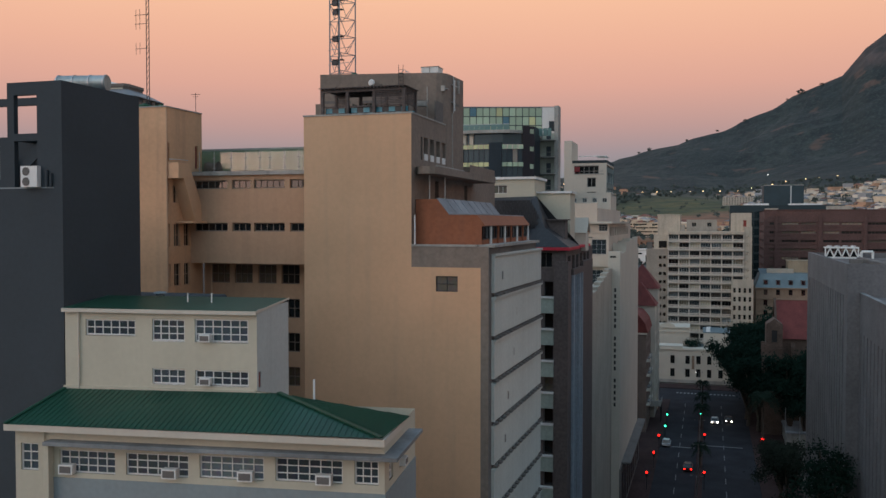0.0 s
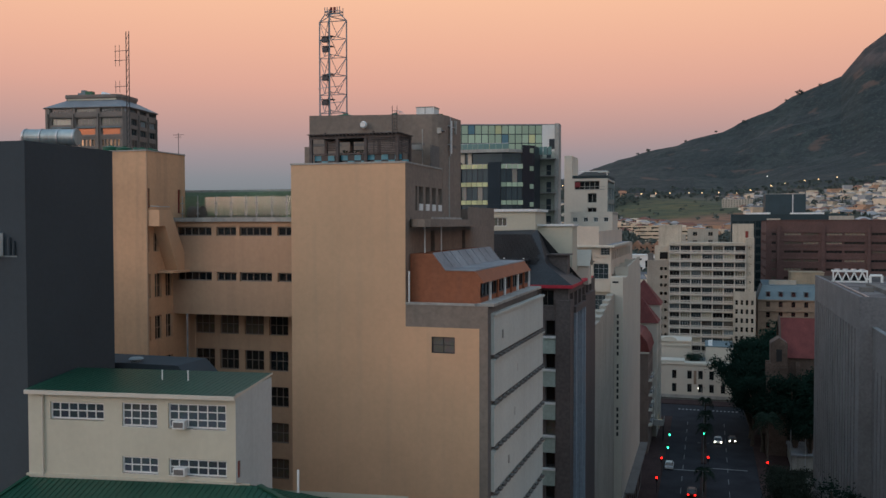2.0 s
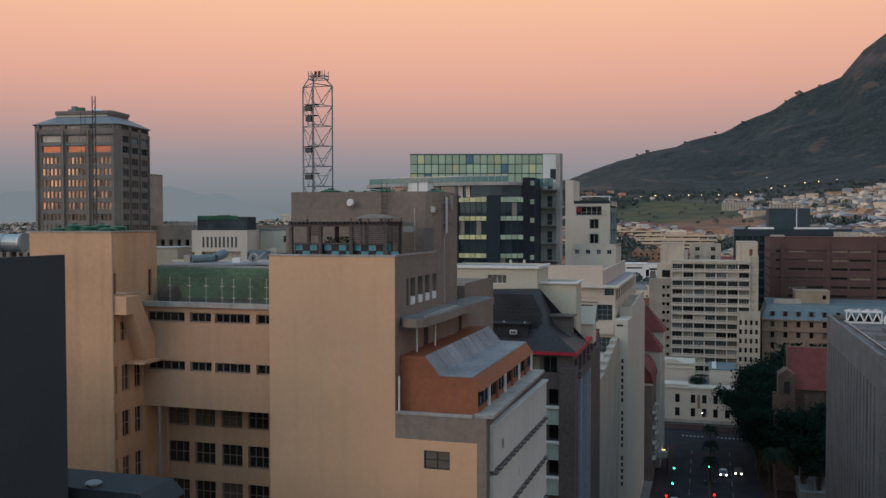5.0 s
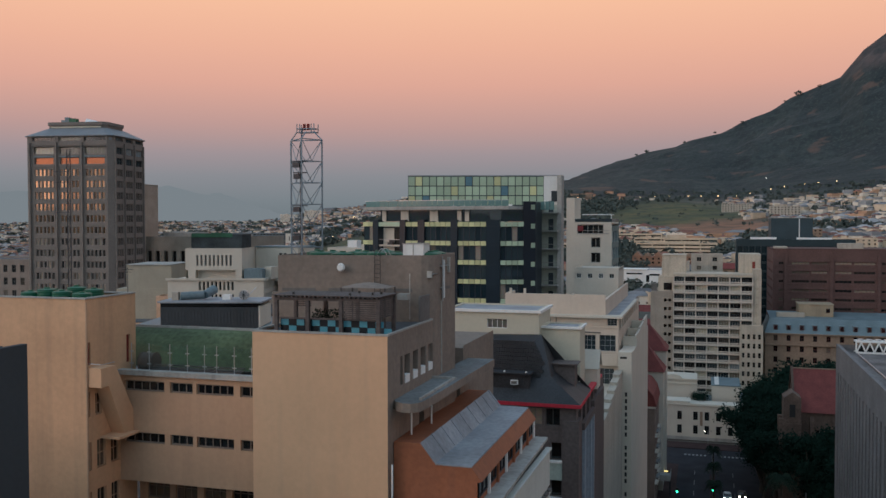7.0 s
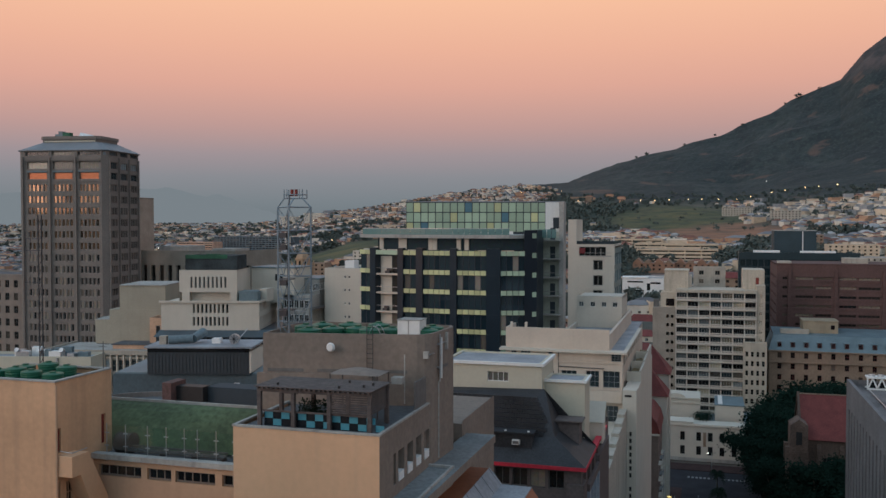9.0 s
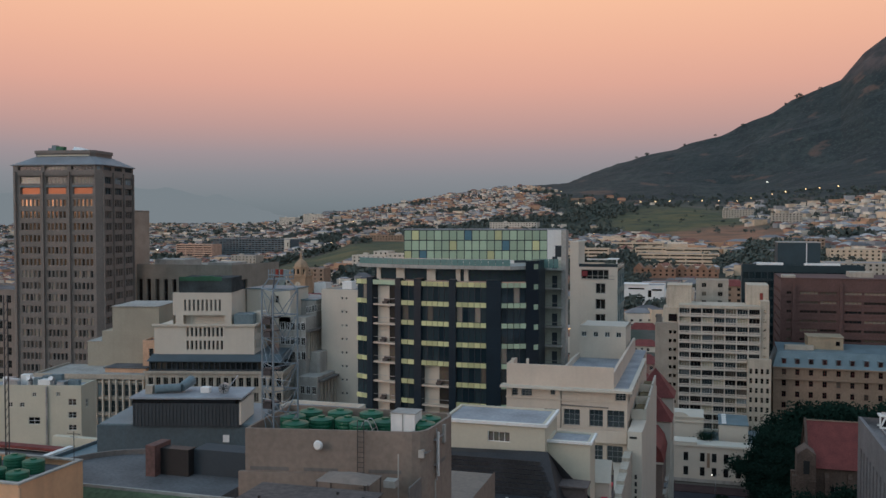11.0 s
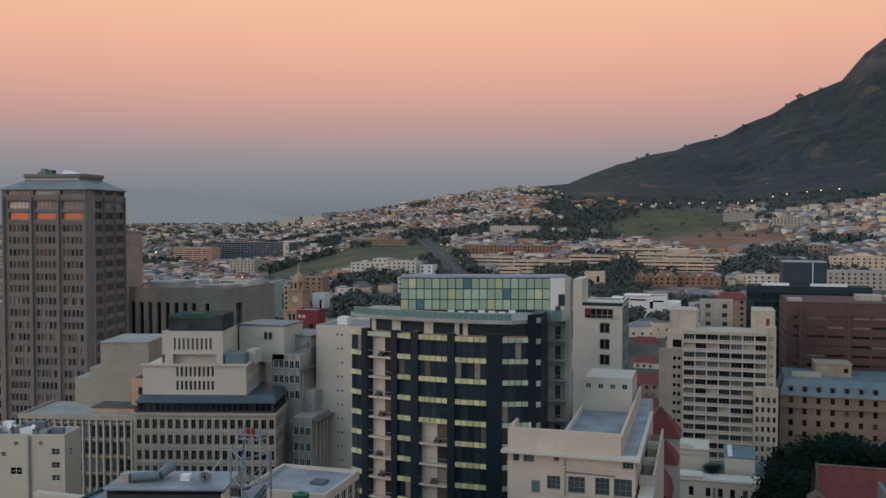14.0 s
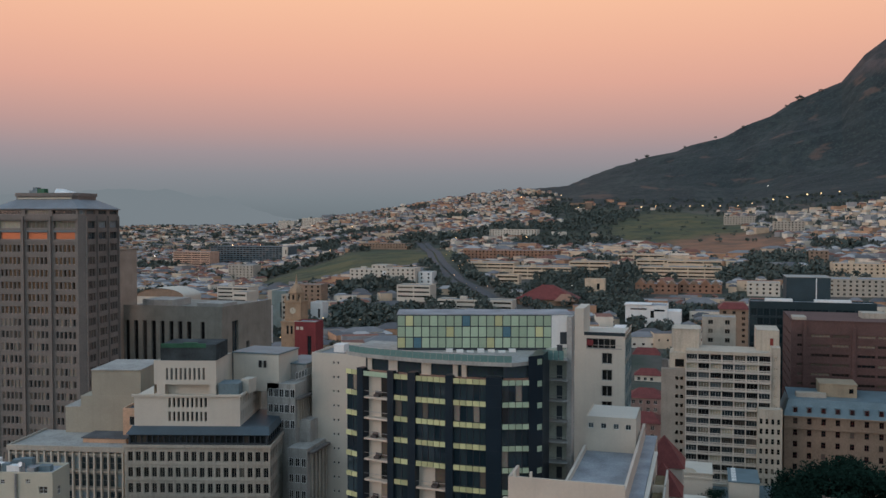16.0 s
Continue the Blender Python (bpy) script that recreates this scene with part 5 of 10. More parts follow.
# ---- left side of the street, going away ----
def slate_building():
    t = thing("slate_roofed_building", (-21, 110, 0), "dark granite-fronted building with steep slate mansard and red eaves", "building")
    x0, x1, y0, y1 = -33.5, -15.5, 100.0, 123.5
    wins = [(a, a + 1.45, z, z + 1.7) for a in (9.8, 11.5, 13.2) for z in (44.95, 41.5, 38.1, 34.7, 31.3, 27.9, 24.5)] + [(a, a + 1.45, 44.95, 46.65) for a in (4.7, 6.4, 8.1, 14.95)]
    rec = [(15.5, 16.55, 41.65 - 3.62 * k, 43.35 - 3.62 * k) for k in range(9)]
    g = Geo()
    skin(g, (x0, y0), (x1, y0), 0, 46.9, wins + rec, 0.4)
    side = [(1.2 + i * 3.3, 3.4 + i * 3.3, 44.2, 46.2) for i in range(6)]
    skin(g, (x1, y0), (x1, y1), 0, 46.9, side, 0.4)
    skin(g, (x0, y1), (x0, y0), 0, 46.9, [])
    skin(g, (x1, y1), (x0, y1), 0, 46.9, [])
    part("wall", g, GRANITE, t)
    for h in wins:
        set_window(t, (x0, y0), (x1, y0), *h, 2, 1, CONC_DK, GLASS_HALL, 0.4, True)
    for h in rec:
        set_window(t, (x0, y0), (x1, y0), *h, 1, 1, CONC_DK, GLASS_DK, 0.4, True)
        part("ledge", Geo().box(x0 + h[0] - 0.3, x0 + h[1] + 0.1, y0 - 0.3, y0, h[2] - 1.9, h[2] - 0.2), PALEGREEN, t, "pale green glass spandrel")
        part("ledge", Geo().box(x0 + h[0] - 0.35, x0 + h[1] + 0.15, y0 - 0.5, y0, h[2] - 0.2, h[2]), WHITE, t)
    for h in side:
        set_window(t, (x1, y0), (x1, y1), *h, 3, 1, CONC_DK, GLASS_DK, 0.4, True)
    part("corner_pier", Geo().box(x1 - 1.3, x1 + 0.3, y0 - 0.4, y0 + 1.8, 0, 45.6), GRANITE, t)
    for a, b in ((104.0, 105.0), (106.6, 106.8), (109.1, 109.7), (111.5, 112.1)):
        part("fin", Geo().box(x1, x1 + 0.32, a, b, 4.5, 43.9), FINBLUE, t)
    part("lintel", Geo().box(x1, x1 + 0.36, 103.6, 112.4, 43.9, 44.6), GRANITE, t)
    part("glazing", Geo().box(x1 - 0.05, x1 + 0.03, 104.0, 112, 4.5, 43.9), GLASS_DK, t)
    part("end_pier", Geo().box(x1 - 1, x1 + 0.3, 112.1, 121.6, 0, 45.2), GRANITE, t)
    part("canopy", Geo().box(x1, x1 + 2.4, 102, 122, 4.2, 4.5), CONC, t)
    part("gutter", Geo().box(x0 - 0.3, x1 + 0.5, y0 - 0.55, y0 + 0.3, 46.9, 47.25).box(x1 - 0.2, x1 + 0.5, y0 + 0.3, 107.5, 46.9, 47.25), REDPAINT, t, "bright red painted eaves gutter")
    r = Geo()
    a, b, c, d = (x0 - 0.4, y0 - 0.5, 47.25), (x1 + 0.45, y0 - 0.5, 47.25), (x1 + 0.45, 108, 47.25), (x0 - 0.4, 108, 47.25)
    k = [(-32, 101.6, 49.4), (-18.2, 101.6, 49.4), (-18.2, 107, 49.4), (-32, 107, 49.4)]
    tp = [(-31.5, 103.9, 52.7), (-20.3, 103.9, 52.7), (-19.9, 105.4, 53.2), (-31.5, 105.4, 52.9)]
    for lo, hi in (((a, b), (k[0], k[1])), ((b, c), (k[1], k[2])), ((d, a), (k[3], k[0]))):
        r.quad(lo[0], lo[1], hi[1], hi[0])
    for i in (0, 1, 3):
        j = (i + 1) % 4
        r.quad(k[i], k[j], tp[j], tp[i])
    r.quad(*tp)
    r.quad(c, d, tp[3], tp[2])
    part("roof", r, SLATE, t)
    co = Geo()
    rng = random.Random(4)
    for j in range(9):
        f = j / 9
        for i in range(24):
            x = -31.3 + i * 0.5 + (0.25 if j % 2 else 0)
            y, z = 101.6 + (103.9 - 101.6) * f, 49.4 + 3.3 * f
            if x < -18.6 - 2.0 * f:
                co.box(x, x + 0.48, y - 0.05 - 0.03 * rng.random(), y + 0.2, z, z + 0.36)
    so = part("shingles", co, SLATE, t)
    tagged(so, kind="stuff")
    dm = Geo().box(-27, -20.2, 100.6, 102.6, 48.0, 49.8)
    dm.box(-27.2, -20.0, 100.2, 102.8, 49.8, 49.95)
    part("dormer", dm, SLATE, t, "flat-roofed slate dormer")
    part("dormer", Geo().box(-18.6, -16.3, 104.6, 106.4, 48.0, 50.3).box(-18.9, -16.0, 104.2, 106.6, 50.3, 50.45), GRANITE, t, "small dormer with flat cap")
    air_conditioner(-21.7, 100.6, 48.8)
    for x in (-24.5, -22.8, -20.6):
        part("floodlight", Geo().box(x, x + 0.18, 100.3, 100.45, 50.0, 50.12), WHITE, t)
    # small white-roofed corner gable behind the eaves
    part("gable_wall", Geo().box(-16.7, -14.9, 112.2, 114.8, 46.5, 48.85), CREAM_W, t)
    part("gable_end", Geo().add([(-14.9, 112.2, 48.85), (-14.9, 114.8, 48.85), (-14.9, 113.5, 50.5), (-14.97, 112.2, 48.85), (-14.97, 114.8, 48.85), (-14.97, 113.5, 50.5)], ((0, 1, 2), (5, 4, 3), (0, 2, 5, 3), (2, 1, 4, 5))), BRICKPALE, t, "pinkish gable end")
    part("gable_roof", Geo().loft([(-16.8, 111.9, 48.75), (-16.8, 113.5, 50.7), (-16.8, 115.1, 48.75), (-16.8, 113.5, 50.5)], [(-14.7, 111.9, 48.75), (-14.7, 113.5, 50.7), (-14.7, 115.1, 48.75), (-14.7, 113.5, 50.5)]), CREAM_W, t, "small off-white pitched gable roof")
    part("gable_trim", Geo().box(-15.6, -15.0, 107.8, 117.5, 47.0, 47.3), REDPAINT, t)


slate_building()

cb = block("cream_lift_house", -30.5, -20.3, 106.2, 113.2, 46, 55.55, CREAM, ROOFGREY, "cream-painted rooftop block with a grey flat roof", "building", [(4.6, 6.8, 53.6, 54.6, 4, 1)], parapet=0.12)
part("roof_edge", Geo().box(-30.7, -20.1, 105.95, 106.2, 55.3, 55.6).box(-20.3, -20.05, 106.2, 113.3, 55.3, 55.6), WHITE, cb)
cb2 = block("cream_stair_house", -20.3, -16.2, 107.6, 111.5, 44, 53.8, CREAM, ROOFGREY, "narrow cream-painted stair block with flat roof", parapet=0.1)
part("roof_edge", Geo().box(-20.3, -16.0, 107.35, 107.6, 53.6, 53.85).box(-16.2, -15.98, 107.6, 111.5, 53.6, 53.85), WHITE, cb2)


PINKCREAM = mat("pinkish_cream_render", (0.58, 0.49, 0.4), 0.78, streak=0.15, blotch=0.06, grain=0.03, stain=(0.3, 0.26, 0.22))


def sign_building():
    t = thing("cream_hotel_building", (-25, 170, 0), "cream-rendered hotel building with stepped roof terraces", "hotel")
    x0, x1, y0, y1 = -34.6, -16.6, 154.3, 198.0
    xr, yr = -27.8, y0 + 6.0
    top = [(0.8, 1.7, 48.55, 49.75), (2.3, 3.9, 48.55, 49.75), (6.7, 7.4, 48.95, 49.75), (16.3, 17.8, 48.6, 49.75)]
    mid = [(5.7, 7.6, 44.9, 46.85), (8.7, 11.1, 44.6, 47.0), (12.5, 14.5, 44.6, 47.1), (15.1, 17.6, 44.6, 47.15)]
    low = [(a, b, z, z + h) for a, b in ((1.6, 4.2), (5.0, 7.8), (8.6, 11.2), (12.2, 14.5), (15.1, 17.4)) for z, h in ((39.4, 2.5), (34.5, 3.4), (29.0, 3.4))]
    g = Geo()
    skin(g, (x0, y0), (x1, y0), 0, 49.9, top + mid + low, 0.45)
    sd = [(2 + i * 4.2, 4.6 + i * 4.2, z, z + 1.6) for i in range(9) for z in (47.7, 43.6)]
    skin(g, (x1, y0), (x1, y1), 0, 49.9, sd, 0.35)
    skin(g, (x1, y1), (xr, y1), 0, 49.9, [])
    skin(g, (xr, y1), (xr, yr), 0, 49.9, [])
    skin(g, (xr, yr), (x0, yr), 0, 49.9, [])
    skin(g, (x0, yr), (x0, y0), 0, 49.9, [])
    part("wall", g, PINKCREAM, t)
    part("door", Geo().box(x0 + 3.5, x0 + 4.7, y0 - 0.05, y0, 44.3, 46.0), mat("teal_door_paint", (0.1, 0.17, 0.17), 0.5), t, "teal-painted terrace door")
    part("balcony_wall", Geo().box(x0 + 1.0, x1, y0 - 0.9, y0 - 0.7, 42.5, 44.25).box(x0 + 1.0, x1, y0 - 0.7, y0, 42.5, 42.7), PINKCREAM, t)
    part("pipe", Geo().tube((x0 + 8.3, y0 - 0.12, 47.6), (x0 + 15.3, y0 - 0.12, 47.5), 0.09, n=6).tube((x0 + 8.3, y0 - 0.12, 44.0), (x0 + 8.3, y0 - 0.12, 49.8), 0.06, n=6), CONC_DK, t)
    for h in top + mid + low:
        set_window(t, (x0, y0), (x1, y0), *h, 3, 3, STEEL, GLASS_BLUE, 0.45, True, 0.06)
    for h in sd:
        set_window(t, (x1, y0), (x1, y1), *h, 2, 1, DARKSTEEL, GLASS_DK, 0.35, True)
    part("string_course", Geo().box(x0 - 0.1, x1 + 0.1, y0 - 0.18, y0, 48.25, 48.45), PINKCREAM, t)
    part("cornice", Geo().box(x0 - 0.8, x1 + 0.7, y0 - 1.1, y0 + 1, 49.9, 50.25).box(x1 + 0.1, x1 + 0.7, y0 + 1, 186, 49.9, 50.25), CREAM_W, t)
    part("roof", Geo().box(xr, x1, y0 + 1, y1, 49.85, 50.05).box(x0, xr, y0 + 1, yr, 49.85, 50.05), ROOFGREY, t)
    p = Geo().box(x0, -18.6, y0 + 0.1, y0 + 0.5, 50.25, 53.4).box(-19.0, -18.6, y0 + 0.5, 196, 50.05, 52.6).box(x0, x0 + 0.4, y0 + 0.5, yr, 50.05, 53.4)
    part("parapet", p, PINKCREAM, t)
    part("upper_roof", Geo().box(-27.4, -19.0, y0 + 1.1, 183, 50.06, 50.4), ROOFGREY, t)
    part("kerb", Geo().box(-27.8, -27.4, y0 + 6, 183, 50.05, 51.3), CREAM_W, t)
    for x in (-33.9, -31.6):
        part("stub", Geo().box(x, x + 0.35, y0 + 0.1, y0 + 0.5, 53.4, 54.2), CREAM_W, t)
    # pylon with the vertical sign, drawn as plain bars
    py = Geo().box(-16.2, -14.2, 150.05, 152.4, 0, 45.2).box(-16.2, -14.2, 152.4, 189, 0, 44.9)
    part("pylon", py, CREAM_W, t, "smooth cream corner pylon")
    part("slot", Geo().box(-15.9, -14.9, 150.0, 150.05, 44.2, 44.5), SIGNBLACK, t)
    sb = Geo().box(-0.16, 0.16, -0.06, 0, 0, 0.62).mesh("sign_bar", SIGNBLACK)
    for i in range(20):
        if i not in (7, 14):
            place("sign_bar", sb, Matrix.Translation((-15.0, 150.05, 38.5 - i * 1.012)), t)
    part("street_canopy", Geo().box(-14.2, -12.6, 154, 190, 8.6, 8.9), CONC_DK, t)
    part("street_plinth", Geo().box(-14.2, -13.95, 150.05, 190, 0, 8.6), CONC_DK, t, "dark stone street front")
    for i in range(8):
        part("shop_window", Geo().box(-13.95, -13.9, 152.5 + i * 4.6, 155.8 + i * 4.6, 1, 7.4), GLASS_DK, t)
    part("stair_wall", Geo().box(-16.6, -15.55, 124.3, 150, 0, 40.2), BEIGE, t, "pale stepped party wall")
    for i in range(5):
        part("wall_step", Geo().box(-16.6, -15.55, 130 + i * 4, 150, 40.2 + i * 0.45, 40.2 + (i + 1) * 0.45), BEIGE, t)
    part("terrace_block", Geo().box(-33, -16.6, 124.3, 154.3, 0, 39.5), CREAM_W, t)
    for i in range(3):
        part("roof_garden", Geo().box(-16.2, -14.55, 160 + i * 9, 168.6 + i * 9, 44.9, 45.5 + 0.3 * i), mat("dry_grass_bed", (0.2, 0.15, 0.08), 0.9, blotch=0.3, grain=0.3), t, "terrace bed of dry ochre planting")
        part("terrace_wall", Geo().box(-14.5, -14.2, 159.6 + i * 9, 168.6 + i * 9, 44.9, 46.6 + 0.3 * i).box(-16.4, -14.5, 159.6 + i * 9, 159.9 + i * 9, 44.9, 46.4 + 0.3 * i), CREAM_W, t)
    # rear storey with four small windows
    rb = Geo()
    hs = [(0.35, 1.25, 54.2, 55.1), (2.45, 3.35, 54.2, 55.1), (4.5, 5.4, 54.2, 55.1), (6.5, 7.4, 54.2, 55.1)]
    skin(rb, (-27.5, 183), (-19.3, 183), 45, 56.2, hs, 0.3)
    skin(rb, (-19.3, 183), (-19.3, 194), 45, 56.2, [])
    skin(rb, (-27.5, 194), (-27.5, 183), 45, 56.2, [])
    rb.box(-27.5, -19.3, 183.2, 194, 55.7, 55.9)
    part("rear_storey", rb, CREAM_W, t)
    for h in hs:
        set_window(t, (-27.5, 183), (-19.3, 183), *h, 2, 1, WHITE, GLASS_BLUE, 0.3, True)


sign_building()


TEALPANE = mat("teal_glass_pane", (0.13, 0.235, 0.22), 0.25, bump=0, grain=0.05, blotch=0.1)


def glass_hotel():
    t = thing("dark_glass_hotel_tower", (-48, 182, 0), "dark glass hotel tower with pale yellow-green spandrel panels", "hotel")
    # plan of the front, seen from outside: a very shallow bow with a chamfered corner
    pts = [(-64.6, 168.3), (-61.0, 166.9), (-57.2, 166.0), (-54.2, 165.4), (-51.6, 165.0), (-49.0, 164.7), (-46.3, 164.5), (-43.2, 164.4), (-39.8, 164.4), (-37.8, 164.6), (-33.9, 166.0), (-32.3, 168.4)]
    bays = [("window", -64.6, -62.2), ("dark", -62.2, -61.0), ("balcony", -61.0, -56.5), ("dark", -56.5, -55.4), ("window", -55.4, -52.9), ("dark", -52.9, -51.6), ("window", -51.6, -46.6), ("dark", -46.6, -45.4), ("window", -45.4, -40.2), ("dark", -40.2, -37.8), ("window", -37.8, -33.9)]
    z_top, storey = 64.95, 3.33

    def yfront(x):
        for (xa, ya), (xb, yb) in zip(pts, pts[1:]):
            if xa <= x <= xb:
                return ya + (yb - ya) * (x - xa) / (xb - xa)
        return pts[-1][1]
    core = Geo().prism([(-64.2, 170.4), (-61, 169.0), (-54, 167.6), (-46, 166.7), (-37, 166.9), (-33.6, 169.0), (-33.6, 182), (-64.2, 190)], 0, 64.0)
    part("core", core, BLACKGLASS, t)
    n = 15
    lvl = [z_top - 0.9 - storey * k for k in range(n)]
    for kind, a, b in bays:
        ya, yb = yfront(a), yfront(b)
        p0, p1 = (a, ya), (b, yb)
        u, L = facing(p0, p1)
        rot = math.atan2(u.y, u.x)
        base = Matrix.Translation((a, ya, 0)) @ Matrix.Rotation(rot, 4, "Z")
        if kind == "dark":
            g = Geo().box(0, L, -0.25, 1.4, 0, z_top + 0.3)
            ob = part("dark_pier", g, BLACKGLASS, t)
            ob.matrix_basis = base
            for k in range(n):
                j = place("panel_joint", WINDOWS.setdefault(("joint", round(L, 2)), Geo().box(0, L, -0.256, -0.25, 0, 0.03).mesh("panel_joint", CHARCOAL)), base @ Matrix.Translation((0, 0, lvl[k])), t)
            continue
        cols = max(2, round(L / 1.05))
        for k in range(n):
            z = lvl[k]
            if (kind == "balcony" and k > 0) or (a == -51.6 and k >= 5):
                place("balcony_slab", WINDOWS.setdefault(("slab", round(L, 2)), Geo().box(0, L, 0.04, 1.6, 0, 0.3).mesh("balcony_slab", PINKCREAM)), base @ Matrix.Translation((0, 0, z - 0.3)), t)
                place("balcony_wall", WINDOWS.setdefault(("back", round(L, 2)), Geo().box(0, L * 0.55, 1.25, 1.35, 0.28, storey).mesh("balcony_wall", CREAM_W)), base @ Matrix.Translation((0, 0, z - 0.3)), t)
                place("balcony_door", WINDOWS.setdefault(("bdoor", round(L, 2)), Geo().box(L * 0.55, L, 1.3, 1.34, 0.28, storey).mesh("balcony_door", GLASS_HALL)), base @ Matrix.Translation((0, 0, z - 0.3)), t)
                place("rail", WINDOWS.setdefault(("rail", round(L, 2)), Geo().box(0, L, 0.08, 0.12, 1.2, 1.27).mesh("rail", STEEL)), base @ Matrix.Translation((0, 0, z - 0.3)), t)
                if (k * 7 + int(-a)) % 3:
                    place("balcony_seat", WINDOWS.setdefault("seat", Geo().box(-0.5, 0.5, 0.3, 1.0, 0.28, 0.72).box(-0.5, 0.5, 0.85, 1.0, 0.72, 1.15).mesh("balcony_seat", TIMBER)), base @ Matrix.Translation((L * (0.35 + 0.12 * (k % 3)), 0, z - 0.3)), t)
                continue
            if kind == "balcony":
                place("spandrel", WINDOWS.setdefault(("top_sp", round(L, 2)), Geo().box(0, L, -0.1, 0.02, 0, 0.78).mesh("spandrel", GREENPANE)), base @ Matrix.Translation((0, 0, z)), t)
                continue
            key = ("spandrel", round(L, 2), cols)
            if key not in WINDOWS:
                WINDOWS[key] = Geo().box(0.05, L / cols - 0.05, -0.12, 0.02, 0, 0.78).mesh("spandrel", YELLOWPANE)
            sp = WINDOWS[key]
            green = a > -39
            if green:
                key = ("spandrel_g", round(L, 2), cols)
                if key not in WINDOWS:
                    WINDOWS[key] = Geo().box(0.05, L / cols - 0.05, -0.12, 0.02, 0, 0.78).mesh("spandrel", GREENPANE)
                sp = WINDOWS[key]
            for i in range(cols):
                place("spandrel", sp, base @ Matrix.Translation((L * i / cols, 0, z)), t)
            if a == -51.6 and k >= 4:
                continue
            for i in range(cols):
                set_window(t, p0, p1, L * i / cols, L * (i + 1) / cols, z - storey + 0.78, z, 1, 1, NAVY, GLASS_ROOM, 0.3, True, 0.06)
    # top storey set back under a projecting bowed roof
    inner = [(x, y + 1.0) for x, y in pts[1:-1]]
    ts = Geo()
    for (xa, ya), (xb, yb) in zip(inner, inner[1:]):
        ts.quad((xa, ya, z_top), (xb, yb, z_top), (xb, yb, 67.2), (xa, ya, 67.2))
    part("top_glazing", ts, GLASS_ROOM, t)
    for x in (-60.5, -56.6, -55.8, -50.8, -50.0, -45.6, -44.2):
        part("pilaster", Geo().box(x, x + 0.75, yfront(x) + 0.6, yfront(x) + 1.2, z_top, 67.2), CREAM_W, t)
    out = [(-65.4, 170.2), (-64.2, 168.4), (-60.8, 166.7), (-57, 165.6), (-51, 164.3), (-46, 163.9), (-41.0, 163.8), (-36.2, 164.2)]
    part("roof_slab", Geo().prism(out + [(-32.4, 168.4), (-32.4, 179), (-65.4, 182)], 67.0, 67.58), CONC, t, "projecting bowed concrete roof slab")
    for (xa, ya), (xb, yb) in zip(out[1:], out[2:]):
        L = math.hypot(xb - xa, yb - ya)
        c = max(1, round(L / 1.1))
        rot = math.atan2(yb - ya, xb - xa)
        key = ("bal", round(L / c, 2))
        bm_ = WINDOWS.setdefault(key, Geo().box(0.03, L / c - 0.03, 0.1, 0.14, 0, 1.0).mesh("balustrade_pane", TEALPANE))
        for i in range(c):
            place("balustrade_pane", bm_, Matrix.Translation((xa + (xb - xa) * i / c, ya + (yb - ya) * i / c, 67.6)) @ Matrix.Rotation(rot, 4, "Z"), t)
    part("handrail", Geo().beam((-64.2, 168.5, 68.65), (-57, 165.7, 68.65), 0.08).beam((-57, 165.7, 68.65), (-46, 164.0, 68.65), 0.08).beam((-46, 164, 68.65), (-36.2, 164.3, 68.65), 0.08), STEEL, t)
    # chamfered corner shaft and recessed service balconies
    part("corner_shaft", Geo().prism([(-34.0, 165.9), (-32.2, 168.2), (-32.2, 174), (-34.0, 174)], 0, 68.4), BLACKGLASS, t)
    for k in range(14):
        z = 67.0 - k * storey
        place("corner_pane", WINDOWS.setdefault("cp", Geo().box(0, 0.9, -0.06, 0, 0, 0.85).mesh("corner_pane", GREENPANE)), Matrix.Translation((-32.9, 167.3, z)) @ Matrix.Rotation(radians(52), 4, "Z"), t)
        place("service_slab", WINDOWS.setdefault("ss", Geo().box(-33.2, -29.6, 175.6, 178.0, 0, 0.2).box(-33.2, -29.6, 175.6, 175.66, 0.95, 1.05).mesh("service_slab", CONC)), Matrix.Translation((0, 0, z - 0.6)), t)
        place("service_door", WINDOWS.setdefault("sd", Geo().box(-31.6, -30.7, 177.7, 177.82, 0.2, 2.3).mesh("service_door", CHARCOAL)), Matrix.Translation((0, 0, z - 0.6)), t)
    part("service_wall", Geo().box(-33.4, -29.9, 177.8, 180, 0, 68.0), mat("pale_green_render", (0.42, 0.45, 0.38), 0.8, streak=0.2), t)
    part("grey_edge", Geo().box(-29.9, -29.1, 177, 180, 0, 73.4), CONC, t)
    for i in range(4):
        part("balustrade_pane", Geo().box(-33.0 + i * 0.85, -32.25 + i * 0.85, 172.5, 172.6, 67.0, 68.5), TEALPANE, t)
    # rooftop glass box, turned a little from the front
    pa, pb = (-57.0, 171.8), (-32.7, 178.9)
    u, L = facing(pa, pb)
    gm = Matrix.Translation((*pa, 0)) @ Matrix.Rotation(math.atan2(u.y, u.x), 4, "Z")

    def turned(name, geo, m, label=""):
        ob = part(name, geo, m, t, label)
        ob.matrix_basis = gm
        return ob
    turned("penthouse_core", Geo().box(0.1, L + 3.2, 0.1, 8, 67.3, 73.3), CREAM_W)
    turned("penthouse_sash", Geo().box(0, L, -0.02, 0.1, 67.4, 73.4), CHARCOAL)
    cw = L / 19
    gp, gy_, gb_ = [Geo().box(0.08, cw - 0.08, -0.05, 0, 0.08, 1.7).mesh("penthouse_pane", q) for q in (GREENPANE, YELLOWPANE, mat("blue_glass_pane", (0.1, 0.2, 0.25), 0.2, bump=0))]
